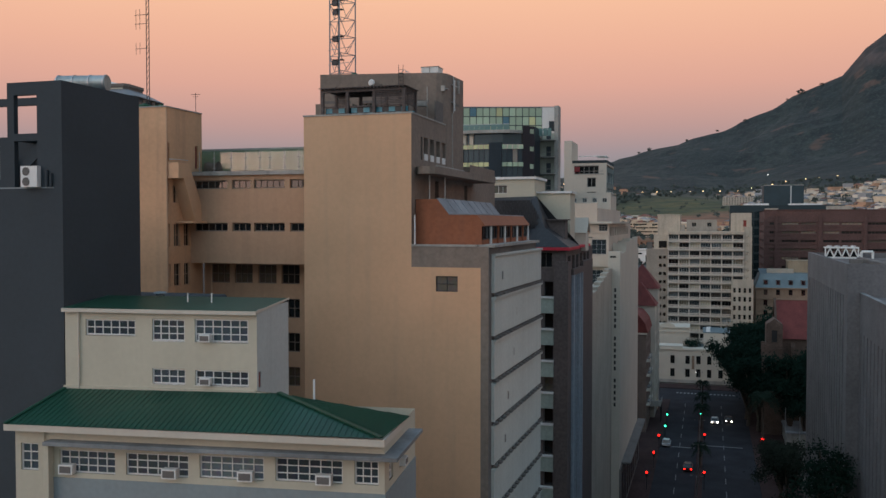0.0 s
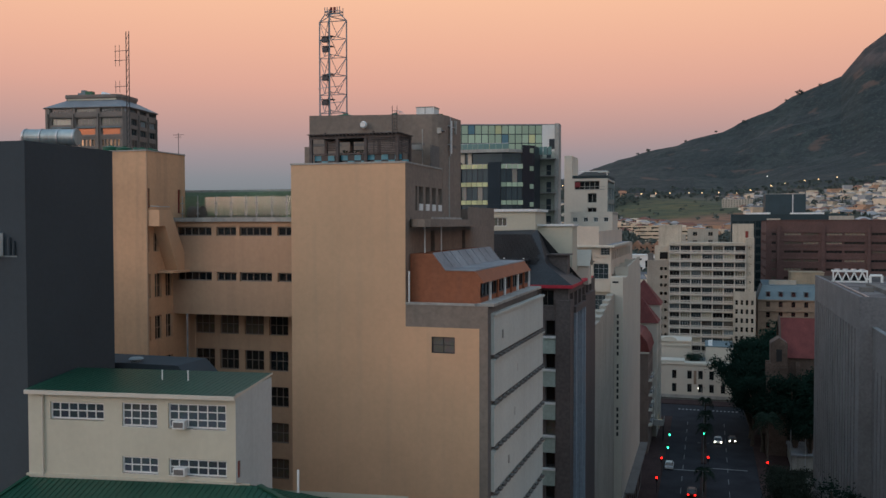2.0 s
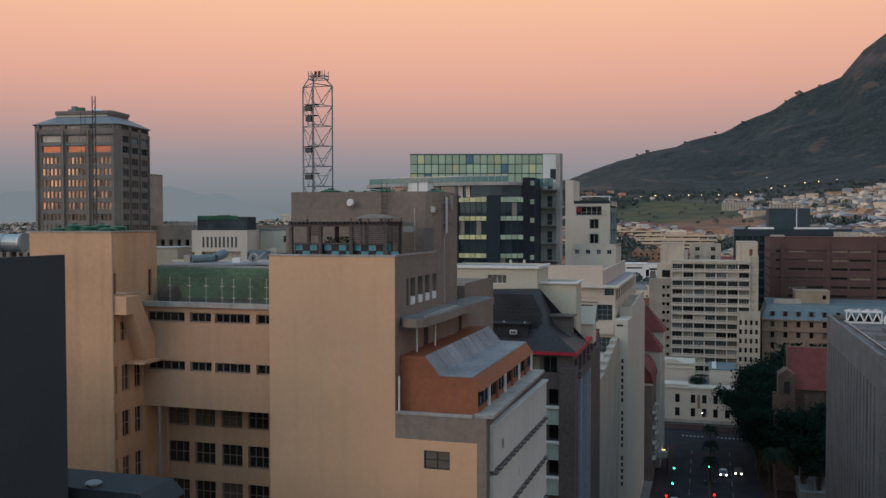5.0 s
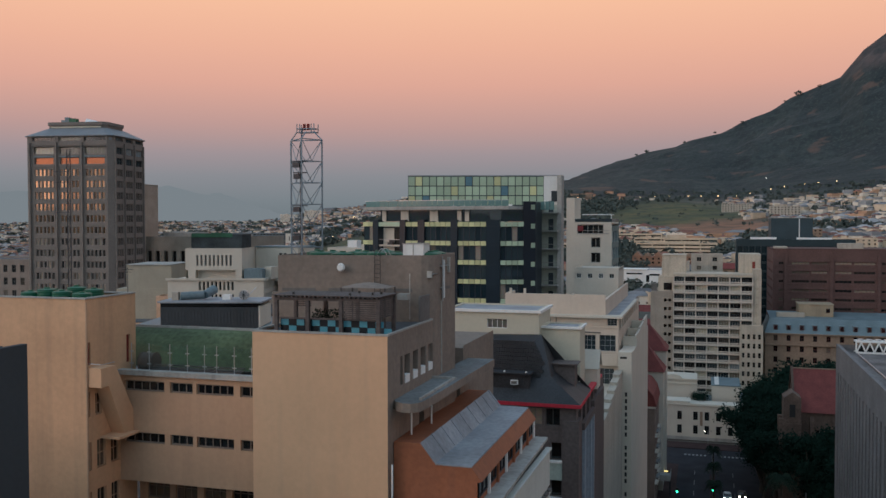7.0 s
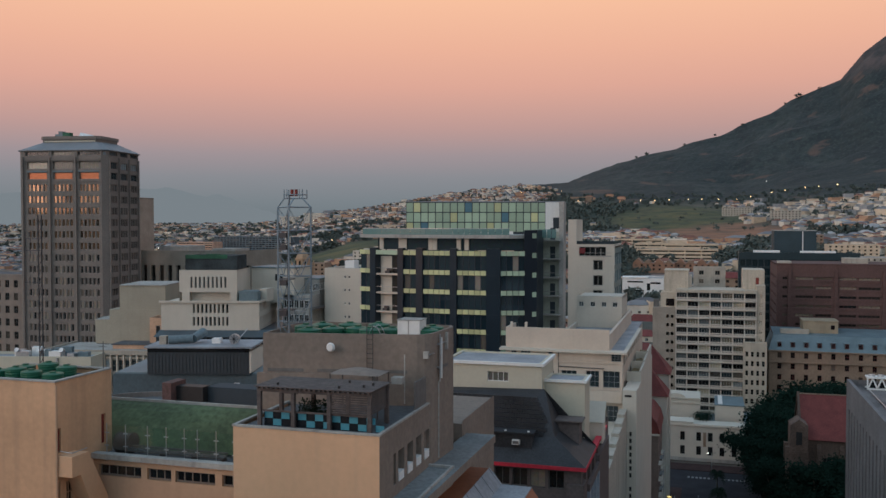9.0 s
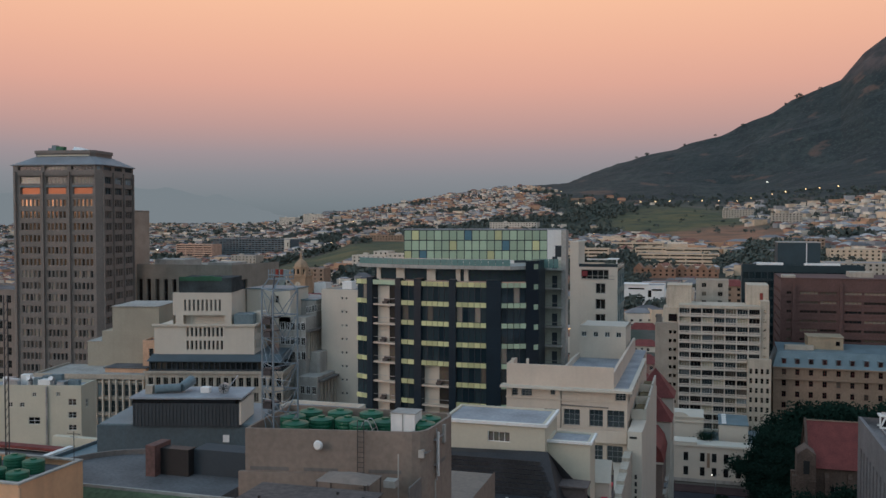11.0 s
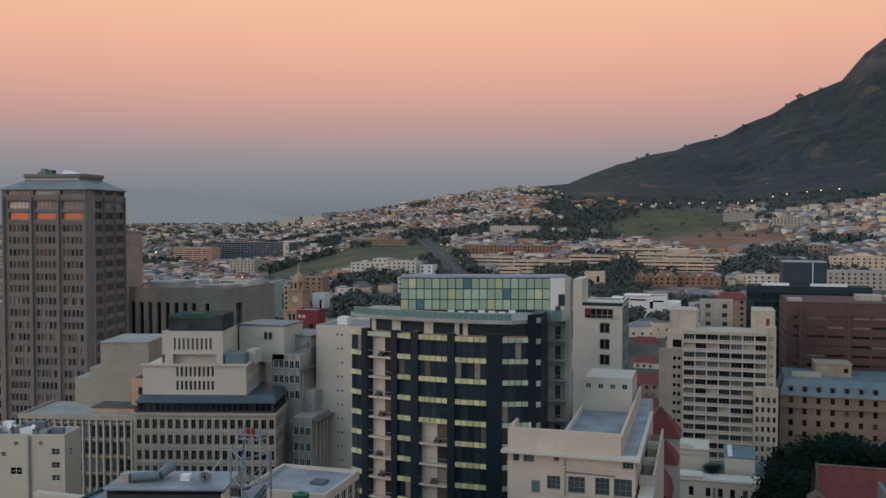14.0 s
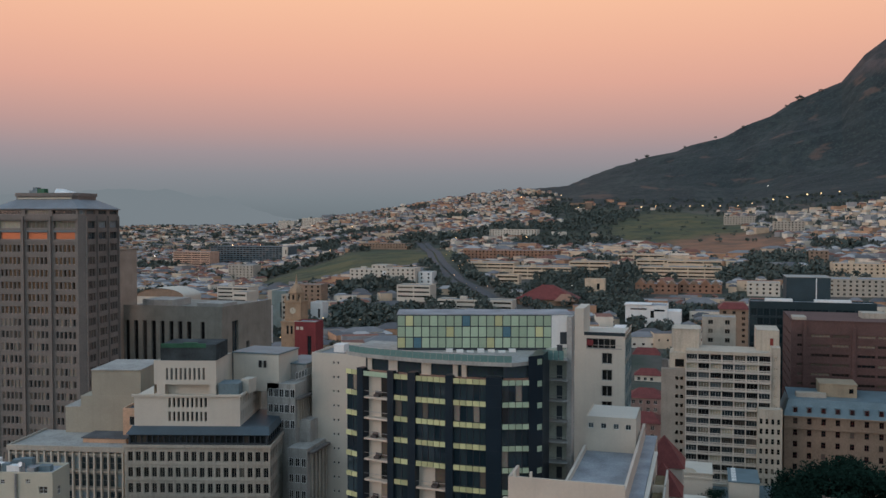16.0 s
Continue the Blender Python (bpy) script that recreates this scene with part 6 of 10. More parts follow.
    for i in range(19):
        for j in range(3):
            place("penthouse_pane", gb_ if (i, j) in ((2, 0), (8, 2), (13, 1)) else gy_ if (i * 5 + j * 3) % 11 == 0 else gp, gm @ Matrix.Translation((i * cw, -0.02, 67.95 + j * 1.8)), t)
    turned("blind_panel", Geo().box(L, L + 3.3, -0.03, 0.1, 67.4, 73.4), WHITE)
    turned("louvre", Geo().box(L + 1.4, L + 2.5, -0.08, -0.03, 68.6, 70.6), CHARCOAL)
    turned("penthouse_roof", Geo().box(-0.1, L + 3.5, -0.1, 8, 73.4, 73.55), ROOFGREY)
    for i in range(7):
        turned("rooftop_unit", Geo().box(8 + i * 1.7, 9.1 + i * 1.7, -2.2 - 0.3 * (i % 2), -1.4, 67.5, 68.1 - 0.15 * (i % 3)), WHITE)
    # left return, hidden for most of the way
    part("rear_block", Geo().box(-64.2, -40, 186, 196, 0, 60), BLACKGLASS, t)


glass_hotel()


def white_tower():
    t = thing("white_apartment_tower", (-30, 226, 0), "white-rendered apartment tower with a glazed corner", "building")
    x0, x1, y0, y1 = -34.9, -24.4, 221.5, 238
    hs = [(5.7, 7.9, z, z + 2.35) for z in (58.85, 55.35, 52.0, 48.7, 45.3, 41.9)] + [(2.5, 8.6, 62.0, 64.2)]
    g = Geo()
    skin(g, (x0, y0), (x1, y0), 0, 64.8, hs, 0.4)
    skin(g, (x1, y1), (x0, y1), 0, 64.8, [])
    skin(g, (x0, y1), (x0, y0), 0, 64.8, [])
    g.box(x0, -33.0, y0, y1 - 6, 64.8, 70.4)
    g.box(x0, x1, y0 + 0.4, y1, 64.3, 64.7)
    part("wall", g, CREAM_W, t)
    for h in hs:
        set_window(t, (x0, y0), (x1, y0), *h, 2 if h[1] - h[0] < 3 else 5, 1, CONC, GLASS_DK, 0.4, True, 0.16)
    skg = Geo()
    skin(skg, (x1, y0), (x1, y1), 0, 63.9, [(1 + i * 4, 4.4 + i * 4, z, z + 2.6) for i in range(4) for z in (60, 56.1, 52.2, 48.3)], 0.3)
    part("side_wall", skg, mat("pale_teal_glazing", (0.16, 0.235, 0.235), 0.35, bump=0), t, "pale teal glazed side")
    part("awning", Geo().box(x0 + 2.6, x0 + 3.9, y0 - 0.12, y0 - 0.02, 62.7, 63.9), mat("crimson_paint", (0.19, 0.034, 0.038)), t, "red terrace awning")
    part("terrace_rail", Geo().box(x0 + 2.5, x0 + 9.8, y0 - 0.1, y0 - 0.03, 62.75, 62.85).box(x0 + 2.5, x0 + 9.8, y0 - 0.1, y0 - 0.03, 62.0, 62.2), CONC, t)
    for i in range(4):
        for z in (60, 56.1, 52.2, 48.3):
            set_window(t, (x1, y0), (x1, y1), 1 + i * 4, 4.4 + i * 4, z, z + 2.6, 3, 1, WHITE, GLASS_BLUE, 0.3, True)
    part("balustrade", Geo().box(-32.9, x1, y0 - 0.05, y0 + 0.02, 64.8, 65.5).box(x1 - 0.05, x1, y0, y1, 64.8, 65.5), GLASS_BLUE, t)
    part("pergola", Geo().box(-31.2, x1, y0 + 0.2, y0 + 0.4, 66.4, 66.6).box(-27, x1 - 0.1, y0 + 0.4, y0 + 6, 66.4, 66.55).box(x1 - 0.3, x1 - 0.1, y0 + 0.2, y0 + 0.4, 64.7, 66.4), WHITE, t)


white_tower()


def gabled_houses():
    """Low street houses with red pyramid roofs and a white gable, beyond the hotel."""
    for x0, x1, y0, y1, z, apex, m, lab in ((-21.8, -13.0, 241.5, 250.8, 32.6, 39.0, CREAM_W, "cream street building with a very steep red pyramid roof"), (-21.6, -13.2, 232.6, 240.8, 28.8, 35.2, CREAM_W, "cream street building with a steep red tiled roof")):
        t = thing("gabled_building", ((x0 + x1) / 2, (y0 + y1) / 2, 0), lab, "building")
        sd = [(1.0 + i * 3, 2.6 + i * 3, 4 + k * 3.6, 6.2 + k * 3.6) for i in range(3) for k in range(6)]
        g = Geo()
        skin(g, (x0, y0), (x1, y0), 0, z, [(2 + i * 2.2, 3.2 + i * 2.2, z - 2.6, z - 0.8) for i in range(2)], 0.25)
        skin(g, (x1, y0), (x1, y1), 0, z, sd, 0.25)
        skin(g, (x0, y1), (x0, y0), 0, z, [])
        part("wall", g, m, t)
        for h in sd:
            set_window(t, (x1, y0), (x1, y1), *h, 2, 2, WHITE, GLASS_DK, 0.25, True)
        mx, my = (x0 + x1) / 2, (y0 + y1) / 2
        r = Geo()
        e = [(x0 - 0.4, y0 - 0.4, z), (x1 + 0.4, y0 - 0.4, z), (x1 + 0.4, y1 + 0.4, z), (x0 - 0.4, y1 + 0.4, z)]
        for i in range(4):
            r.tri(e[i], e[(i + 1) % 4], (mx, my, apex))
        part("roof", r, REDTILE, t)
    # brown balconied house with a red gambrel roof, between the hotel and the pyramid roofs
    t = thing("balcony_house", (-18, 223, 0), "tall brown-rendered street house with balconies and a red gambrel roof", "building")
    x0, x1, y0, y1, ez = -22.0, -14.2, 215.0, 232.0, 23.9
    render_m = mat("brown_weathered_render", (0.2, 0.15, 0.125), 0.85, streak=0.3, blotch=0.2)
    sd = [(1.4 + i * 3.4, 3.0 + i * 3.4, 3.5 + k * 3.5, 6.0 + k * 3.5) for i in range(4) for k in range(6)]
    fr = [(4.2, 5.8, 3.5 + k * 3.5, 6.0 + k * 3.5) for k in range(6)]
    g = Geo()
    skin(g, (x0, y0), (x1, y0), 0, ez, fr, 0.25)
    skin(g, (x1, y0), (x1, y1), 0, ez, sd, 0.25)
    skin(g, (x1, y1), (x0, y1), 0, ez, [])
    part("wall", g, render_m, t)
    for h in fr:
        set_window(t, (x0, y0), (x1, y0), *h, 2, 2, DARKSTEEL, GLASS_DK, 0.25, True)
    for h in sd:
        set_window(t, (x1, y0), (x1, y1), *h, 2, 2, WHITE, GLASS_DK, 0.25, True)
    prof = [(x0 - 0.3, ez), (-20.9, 26.3), (-18.8, 28.3), (-17.4, 28.5), (-15.9, 28.0), (-14.5, 26.2), (x1 + 0.35, ez)]
    r = Geo()
    for (ax, az), (bx, bz) in zip(prof, prof[1:]):
        r.quad((ax, y0 - 0.2, az), (ax, y1, az), (bx, y1, bz), (bx, y0 - 0.2, bz))
    r.add([(a, y0 - 0.1, z) for a, z in prof], [tuple(range(len(prof)))])
    part("roof", r, REDTILE, t)
    part("gable_band", Geo().box(x0 - 0.1, x1 + 0.2, y0 - 0.3, y0 - 0.1, ez - 0.4, ez), CREAM_W, t)
    for k in range(4):
        for i in range(3):
            y, z = 216 + i * 5, 6.5 + k * 3.5
            part("balcony", Geo().box(x1, x1 + 0.85, y, y + 3.4, z - 0.2, z).box(x1 + 0.78, x1 + 0.85, y, y + 3.4, z + 0.85, z + 0.95).box(x1 + 0.78, x1 + 0.85, y, y + 3.4, z, z + 0.4), CONC_MID if i % 2 else CREAM_W, t)
    part("veranda", Geo().box(x1, -11.2, 226, 232, 4.4, 4.7).box(-11.3, -11.2, 226, 232, 4.7, 5.7).box(x1, -11.3, 226, 226.1, 4.7, 5.7), CONC, t, "pale street veranda with a solid parapet")
    for i in range(2):
        part("veranda_post", Geo().tube((-11.35, 227 + i * 3.6, 0.1), (-11.35, 227 + i * 3.6, 4.4), 0.09), DARKSTEEL, t)
    sg = thing("shop_sign", (-13.2, 240.9, 2.6), "long lit yellow sign over a street doorway", "sign")
    part("panel", Geo().box(-14.2, -12.3, 240.8, 240.95, 2.5, 2.8), glow_mat("yellow_sign", (1, 0.8, 0.3), 1.2), sg)


gabled_houses()


def lodge():
    t = thing("white_museum_lodge", (-2, 296, 0), "two-storey white plastered historic lodge with dark sash windows", "museum")
    x0, x1, y0, y1 = -17, 13, 286.5, 312
    hs = [(a - 0.65 - x0, a + 0.65 - x0, z, z + 2.55) for a in (-10.8, -6.25, -3.0, 0.25, 3.6, 6.9, 10.2) for z in (1.9, 6.0)]
    g = Geo()
    skin(g, (x0, y0), (x1, y0), 0, 10.4, hs, 0.35)
    skin(g, (x1, y0), (x1, y1), 0, 10.4, [])
    skin(g, (x0, y1), (x0, y0), 0, 10.4, [])
    g.box(x0, x1, y0, y0 + 0.4, 10.4, 10.9).box(x0, x0 + 9.2, y0, y0 + 6, 10.9, 11.5)
    g.box(x0, x1, y0 + 0.4, y0 + 9, 10.0, 10.2).box(x1 - 14.6, x1 - 6.4, y0 + 11, y1, 6, 14.6).box(x0, x0 + 11, y0 + 13.5, y1, 0, 15.9).box(x0, x1, y1 - 1, y1, 0, 10)
    part("wall", g, CREAM_W, t)
    for h in hs:
        set_window(t, (x0, y0), (x1, y0), *h, 2, 4, SIGNBLACK, GLASS_DK, 0.35, True)
    part("cornice", Geo().box(x0 - 0.2, x1 + 0.2, y0 - 0.3, y0, 10.3, 10.6).box(x0 + 0.2, x0 + 11.3, y0 + 13.2, y0 + 13.5, 14.2, 14.5).box(x0 + 0.2, x0 + 11.3, y0 + 13.1, y0 + 13.5, 15.6, 16.0), CREAM_W, t)
    part("plinth", Geo().box(x0, x1, y0 - 0.06, y0, 0, 1.0), CONC, t)
    part("roof", Geo().box(x1 - 14.8, x1 - 6.2, y0 + 10.8, y1, 14.6, 14.85).box(x0 + 11, x1 - 14.6, y0 + 9, y1, 9.0, 9.2).box(x1 - 6.4, x1, y0 + 9, y1, 10.0, 10.2), ROOFBLUE, t)
    for i in range(5):
        part("skylight", Geo().box(x1 - 13.8, x1 - 12.5, y0 + 11.5 + i * 2.8, y0 + 13.1 + i * 2.8, 14.85, 15.15), WHITE, t)
    part("relief", Geo().box(-5.0, -4.2, y0 - 0.12, y0, 4.4, 8.6), BRICKPALE, t, "carved stone panel on the facade")
    arch = Geo()
    for i in range(10):
        a0, a1 = math.pi * i / 10, math.pi * (i + 1) / 10
        arch.quad((-13 - 2.6 * math.cos(a0), 299.9, 15.9), (-13 - 2.6 * math.cos(a1), 299.9, 15.9), (-13 - 2.6 * math.cos(a1), 299.9, 15.9 + 1.3 * math.sin(a1)), (-13 - 2.6 * math.cos(a0), 299.9, 15.9 + 1.3 * math.sin(a0)))
    part("gable", arch, CREAM_W, t)


lodge()


# ---- right side of the street ----
def concrete_block():
    t = thing("grey_concrete_building", (35, 140, 0), "large grey ribbed-concrete office building", "building")
    x0, x1, y0, y1, top = 17.0, 60, 124, 172, 44.7
    slots = [(2.5 + i * 2.6, 3.5 + i * 2.6, 12, 40.5) for i in range(17)]
    g = Geo()
    skin(g, (x0, y1), (x0, y0), 0, top, slots, 0.7)
    skin(g, (x0, y0), (x1, y0), 0, top, [])
    skin(g, (x1, y1), (x0, y1), 0, top, [])
    g.box(x0 - 0.02, x0 + 0.5, y0 - 0.02, y1, top, top + 0.06).box(x0 + 0.5, x1, y0 - 0.02, y0 + 0.5, top, top + 0.06)
    g.box(x0 + 0.45, x0 + 0.5, y0 + 0.1, y1, top - 1, top).box(x0 + 0.5, x1, y0 + 0.45, y0 + 0.5, top - 1, top)
    part("wall", g, mat("grey_aggregate", (0.17, 0.165, 0.168), 0.9, grain=0.15, streak=0.2), t)
    part("slot_back", Geo().box(x0 + 0.62, x0 + 0.7, y0 + 1, y1 - 1, 11, 41), GLASS_DK, t)
    part("roof", Geo().box(x0 + 0.5, x1, y0 + 0.5, y1, top - 1.2, top - 0.9), ROOFSTONE, t)
    for i in range(3):
        part("roof_duct", Geo().box(x0 + 6 + i * 5, x0 + 7.2 + i * 5, y0 + 8, y1 - 14 - 4 * i, top - 0.9, top - 0.3), CONC_DK, t)
    part("roof_pipe", Geo().tube((x0 + 2.5, y0 + 3, top - 0.7), (x0 + 2.5, y1 - 5, top - 0.7), 0.12, n=8), STEEL, t)
    part("hatch", Geo().box(x0 + 3.5, x0 + 5.2, y0 + 22, y0 + 24.2, top - 0.9, top - 0.2), CONC_DK, t)
    lo = Geo()
    s2 = [(1 + i * 2.4, 1.5 + i * 2.4, 6, 36) for i in range(10)]
    skin(lo, (x0 + 1.5, y0), (x0 + 1.5, 98), 0, 41.0, s2, 0.5)
    skin(lo, (x0 + 1.5, 98), (x1, 98), 0, 41.0, [])
    lo.box(x0 + 1.52, x1, 98.02, y0 - 0.02, 40.2, 40.5)
    part("front_wing", lo, mat("grey_aggregate", (0.17, 0.165, 0.168)), t)
    part("wing_roof_edge", Geo().box(x0 + 1.4, x0 + 2.0, 98, y0 - 0.02, 41.0, 41.1), CONC_MID, t)
    c = thing("cooling_unit", (22.2, 169.5, 43.8), "white rooftop cooling frame with zigzag bracing", "cooling plant")
    cx, cy, zb, zt = 19.5, 168.6, 43.8, 45.75
    for i in range(4):
        xa = cx + 0.1 + i * 1.28
        part("brace", Geo().beam((xa, cy, zb + 0.25), (xa + 0.64, cy, zt - 0.2), 0.2).beam((xa + 0.64, cy, zt - 0.2), (xa + 1.28, cy, zb + 0.25), 0.2), WHITE, c)
        part("coil", Geo().add([(xa + 0.14, cy + 0.12, zb + 0.3), (xa + 1.14, cy + 0.12, zb + 0.3), (xa + 0.64, cy + 0.12, zt - 0.35), (xa + 0.14, cy + 1.7, zb + 0.3), (xa + 1.14, cy + 1.7, zb + 0.3), (xa + 0.64, cy + 1.7, zt - 0.35)], ((0, 1, 2), (5, 4, 3), (0, 2, 5, 3), (2, 1, 4, 5), (1, 0, 3, 4))), GLASS_DK, c, "dark cooling coil")
        part("fan_ring", Geo().tube((xa + 0.64, cy + 0.9, zt + 0.06), (xa + 0.64, cy + 0.9, zt + 0.3), 0.5, 0.46, 14), STEEL, c)
    part("tray", Geo().box(cx - 0.1, cx + 5.4, cy - 0.12, cy + 1.9, zt - 0.2, zt + 0.06), WHITE, c)
    part("base_rail", Geo().box(cx - 0.1, cx + 5.4, cy - 0.12, cy + 0.1, zb, zb + 0.25).box(cx - 0.1, cx + 5.4, cy + 1.7, cy + 1.9, zb, zb + 0.25), WHITE, c)
    for a in (cx - 0.1, cx + 5.2):
        part("post", Geo().box(a, a + 0.2, cy - 0.1, cy + 0.1, zb, zt - 0.2), WHITE, c)
    part("pipe", Geo().tube((cx + 5.8, cy, zb), (cx + 5.8, cy, 45.0), 0.22, n=10).tube((cx + 5.8, cy, 45.0), (cx + 7.6, cy, 45.0), 0.22, n=10).tube((cx + 7.6, cy, 45.0), (cx + 7.6, cy, zb), 0.22, n=10).tube((cx + 5.4, cy, 44.4), (cx + 5.8, cy, 44.4), 0.16, n=8), WHITE, c)
    pb = thing("roof_plant_box", (29, 121.5, 40.5), "small white plant box on the concrete roof", "plant box")
    part("box", Geo().box(27.5, 30.5, 120, 123, 40.5, 42.6), WHITE, pb)
    part("grille", Geo().box(28, 30, 119.95, 120, 40.9, 42.0), CONC_DK, pb)


concrete_block()


def church():
    t = thing("stone_cathedral", (24, 230, 0), "brown sandstone church with a steep red tiled roof", "church")
    stone = mat("dark_sandstone", (0.125, 0.085, 0.066), 0.9, grain=0.25, blotch=0.3, streak=0.2)
    x0, y0, y1, ez, ry, rz = 15.6, 225.8, 239.0, 23.0, 232.4, 31.2
    g = Geo()
    hs = [(4.5 + i * 4.6, 6.1 + i * 4.6, 11, 18.5) for i in range(8)]
    skin(g, (x0, y0), (60, y0), 0, ez, hs, 0.5)
    skin(g, (x0, y1), (x0, y0), 0, ez, [])
    g.add([(x0, y0, ez), (x0, y1, ez), (x0, ry, rz)], ((0, 1, 2),))
    part("wall", g, stone, t)
    for h in hs:
        set_window(t, (x0, y0), (60, y0), *h, 2, 3, CONC, GLASS_DK, 0.5, True)
    part("coping", Geo().beam((x0 - 0.1, y0 - 0.4, ez - 0.2), (x0 - 0.1, ry, rz + 0.3), 0.5, 0.4).beam((x0 - 0.1, ry, rz + 0.3), (x0 - 0.1, y1 + 0.4, ez - 0.2), 0.5, 0.4), stone, t)
    for i in range(7):
        x = x0 + 3.2 + i * 4.6
        part("buttress", Geo().loft([(x, y0 - 1.4, 0), (x + 0.9, y0 - 1.4, 0), (x + 0.9, y0, 0), (x, y0, 0)], [(x, y0 - 0.5, 20.5), (x + 0.9, y0 - 0.5, 20.5), (x + 0.9, y0, 21.5), (x, y0, 21.5)]), stone, t)
    # gabled porch tower on the corner
    px0, px1, py0, py1 = 13.0, 16.6, 221.5, 226.5
    pt = Geo().box(px0, px1, py0, py1, 0, 26.2)
    pt.add([(px0, py0, 26.2), (px1, py0, 26.2), ((px0 + px1) / 2, py0, 27.5), (px0, py1, 26.2), (px1, py1, 26.2), ((px0 + px1) / 2, py1, 27.5)], ((0, 1, 2), (5, 4, 3), (0, 2, 5, 3), (2, 1, 4, 5)))
    part("porch_tower", pt, stone, t)
    part("string_course", Geo().box(px0 - 0.12, px1 + 0.12, py0 - 0.12, py1, 20.2, 20.6), stone, t)
    part("louvre", Geo().box(px0 + 1.2, px1 - 1.2, py0 - 0.05, py0 + 0.02, 22.0, 24.8), SIGNBLACK, t)
    boxes("porch_buttress", ((px0 - 0.9, px0, py0, py0 + 1.2, 0, 21.5), (px0 - 0.9, px0, py1 - 1.2, py1, 0, 21.5)), stone, t)
    roof = Geo().quad((x0, y0 - 0.5, ez - 0.6), (60, y0 - 0.5, ez - 0.6), (60, ry, rz), (x0, ry, rz)).quad((60, y1 + 0.5, ez - 0.6), (x0, y1 + 0.5, ez - 0.6), (x0, ry, rz), (60, ry, rz))
    part("roof", roof, REDTILE, t)
    part("ridge", Geo().box(x0, 60, ry - 0.15, ry + 0.15, rz - 0.08, rz + 0.14), BRICKPALE, t)


church()


SLABPALE = mat("pale_pinkish_render", (0.6, 0.54, 0.465), 0.8, streak=0.2, blotch=0.08)
SLABCREAM = mat("weathered_cream_render", (0.5, 0.435, 0.345), 0.8, streak=0.3, blotch=0.1)


def apartment_slab():
    t = thing("balcony_apartment_block", (0, 340, 0), "cream thirteen-storey apartment slab with gridded balconies", "apartment building")
    x0, x1, y0, y1, top = -14.3, 11.6, 331, 345, 46.95
    part("wall", Geo().box(x0, x1, y0 + 1.2, y1, 0, top), SLABCREAM, t)
    part("parapet", Geo().box(x0, x1, y0, y0 + 1.2, 45.95, top), SLABCREAM, t)
    part("stair_tower", Geo().box(x1, 14.4, y0 + 0.8, y1, 0, 48.7), SLABCREAM, t)
    part("lift_tower", Geo().box(7.5, 14.4, y0 + 6, y1 + 6, 40, 53.6), SLABCREAM, t)
    part("lift_house", Geo().box(-18.4, -10.4, y0 + 6, y1 + 4, 40, 52.9).box(-18.6, -10.2, y0 + 5.8, y1 + 4.2, 52.9, 53.2), SLABCREAM, t)
    part("lift_door", Geo().box(11.6, 12.6, y0 + 5.9, y0 + 6, 48.7, 51.0), REDDOOR, t)
    part("side_wing", Geo().box(-22.1, x0, y0 + 1.5, y1 + 8, 0, 40.5), mat("grey_brown_render", (0.33, 0.285, 0.235), 0.85, streak=0.25, blotch=0.1), t, "grey-brown rendered side wing")
    part("stair_head", Geo().box(-19.6, x0 - 0.01, y0 + 4, y1, 40.5, 45.6), SLABCREAM, t)
    part("roof_hut", Geo().box(-22.0, -20.2, y0 + 4, y0 + 7, 40.5, 43.0), CONC_DK, t)
    part("roof_opening", Geo().box(-17.8, -15, y0 + 3.9, y0 + 4, 40.9, 43.4), GLASS_DK, t)
    slab = Geo().box(x0, x1, y0, y0 + 1.2, 0, 0.34).mesh("balcony_slab", SLABPALE)
    rail = Geo().box(-1.7, 1.7, 0, 0.08, 0.1, 0.42)
    rail.box(-1.7, 1.7, -0.02, 0.1, 0.74, 0.98)
    for i in range(9):
        rail.box(-1.7 + i * 0.41, -1.51 + i * 0.41, 0, 0.08, 0.42, 0.74)
    rl = rail.mesh("balustrade", SLABPALE)
    bay = (x1 - x0) / 7.0
    wms = [window_mesh(bay - 0.3, 2.45, n, 1, s, g, 0.09, True)[0] for n, g, s in ((4, GLASS_BLUE, WHITE), (3, GLASS_DK, CONC), (4, GLASS_CREAM, WHITE), (5, GLASS_DK, CONC_MID), (4, GLASS_BLUE, CONC))]
    for k in range(15):
        z = 46.05 - 2.965 * (k + 1)
        place("balcony_slab", slab, Matrix.Translation((0, 0, z)), t)
        for i in range(7):
            x = x0 + bay * (i + 0.5)
            place("balustrade", rl, Matrix.Translation((x, y0, z + 0.2)), t)
            place("window", wms[(i * 3 + k * 7 + i * i * k) % 5], Matrix.Translation((x, y0 + 1.12, z + 0.28)), t)
    for i in range(8):
        part("fin_wall", Geo().box(x0 + bay * i - 0.12, x0 + bay * i + 0.12, y0 - 0.02, y0 + 1.2, 0, 45.95), SLABPALE, t)
    pw = window_mesh(1.1, 1.3, 1, 1, SLABCREAM, GLASS_DK, 0.08, True)[0]
    for k in range(12):
        z = 36.9 - 2.965 * k
        place("window", pw, Matrix.Translation((13.0, y0 + 0.76, z + 7.6)), t)
        for x in (-17.1, -15.6):
            place("window", pw, Matrix.Translation((x, y0 + 1.46, z)), t)
    lw = Geo()
    hs = [(0.55 + i * 1.7, 1.45 + i * 1.7, 4 + k * 3.1, 5.7 + k * 3.1) for i in range(4) for k in range(8)]
    skin(lw, (7.5, 325), (14.7, 325), 0, 30.4, hs, 0.3)
    skin(lw, (14.7, 325), (14.7, 331), 0, 30.4, [])
    skin(lw, (7.5, 331), (7.5, 325), 0, 30.4, [])
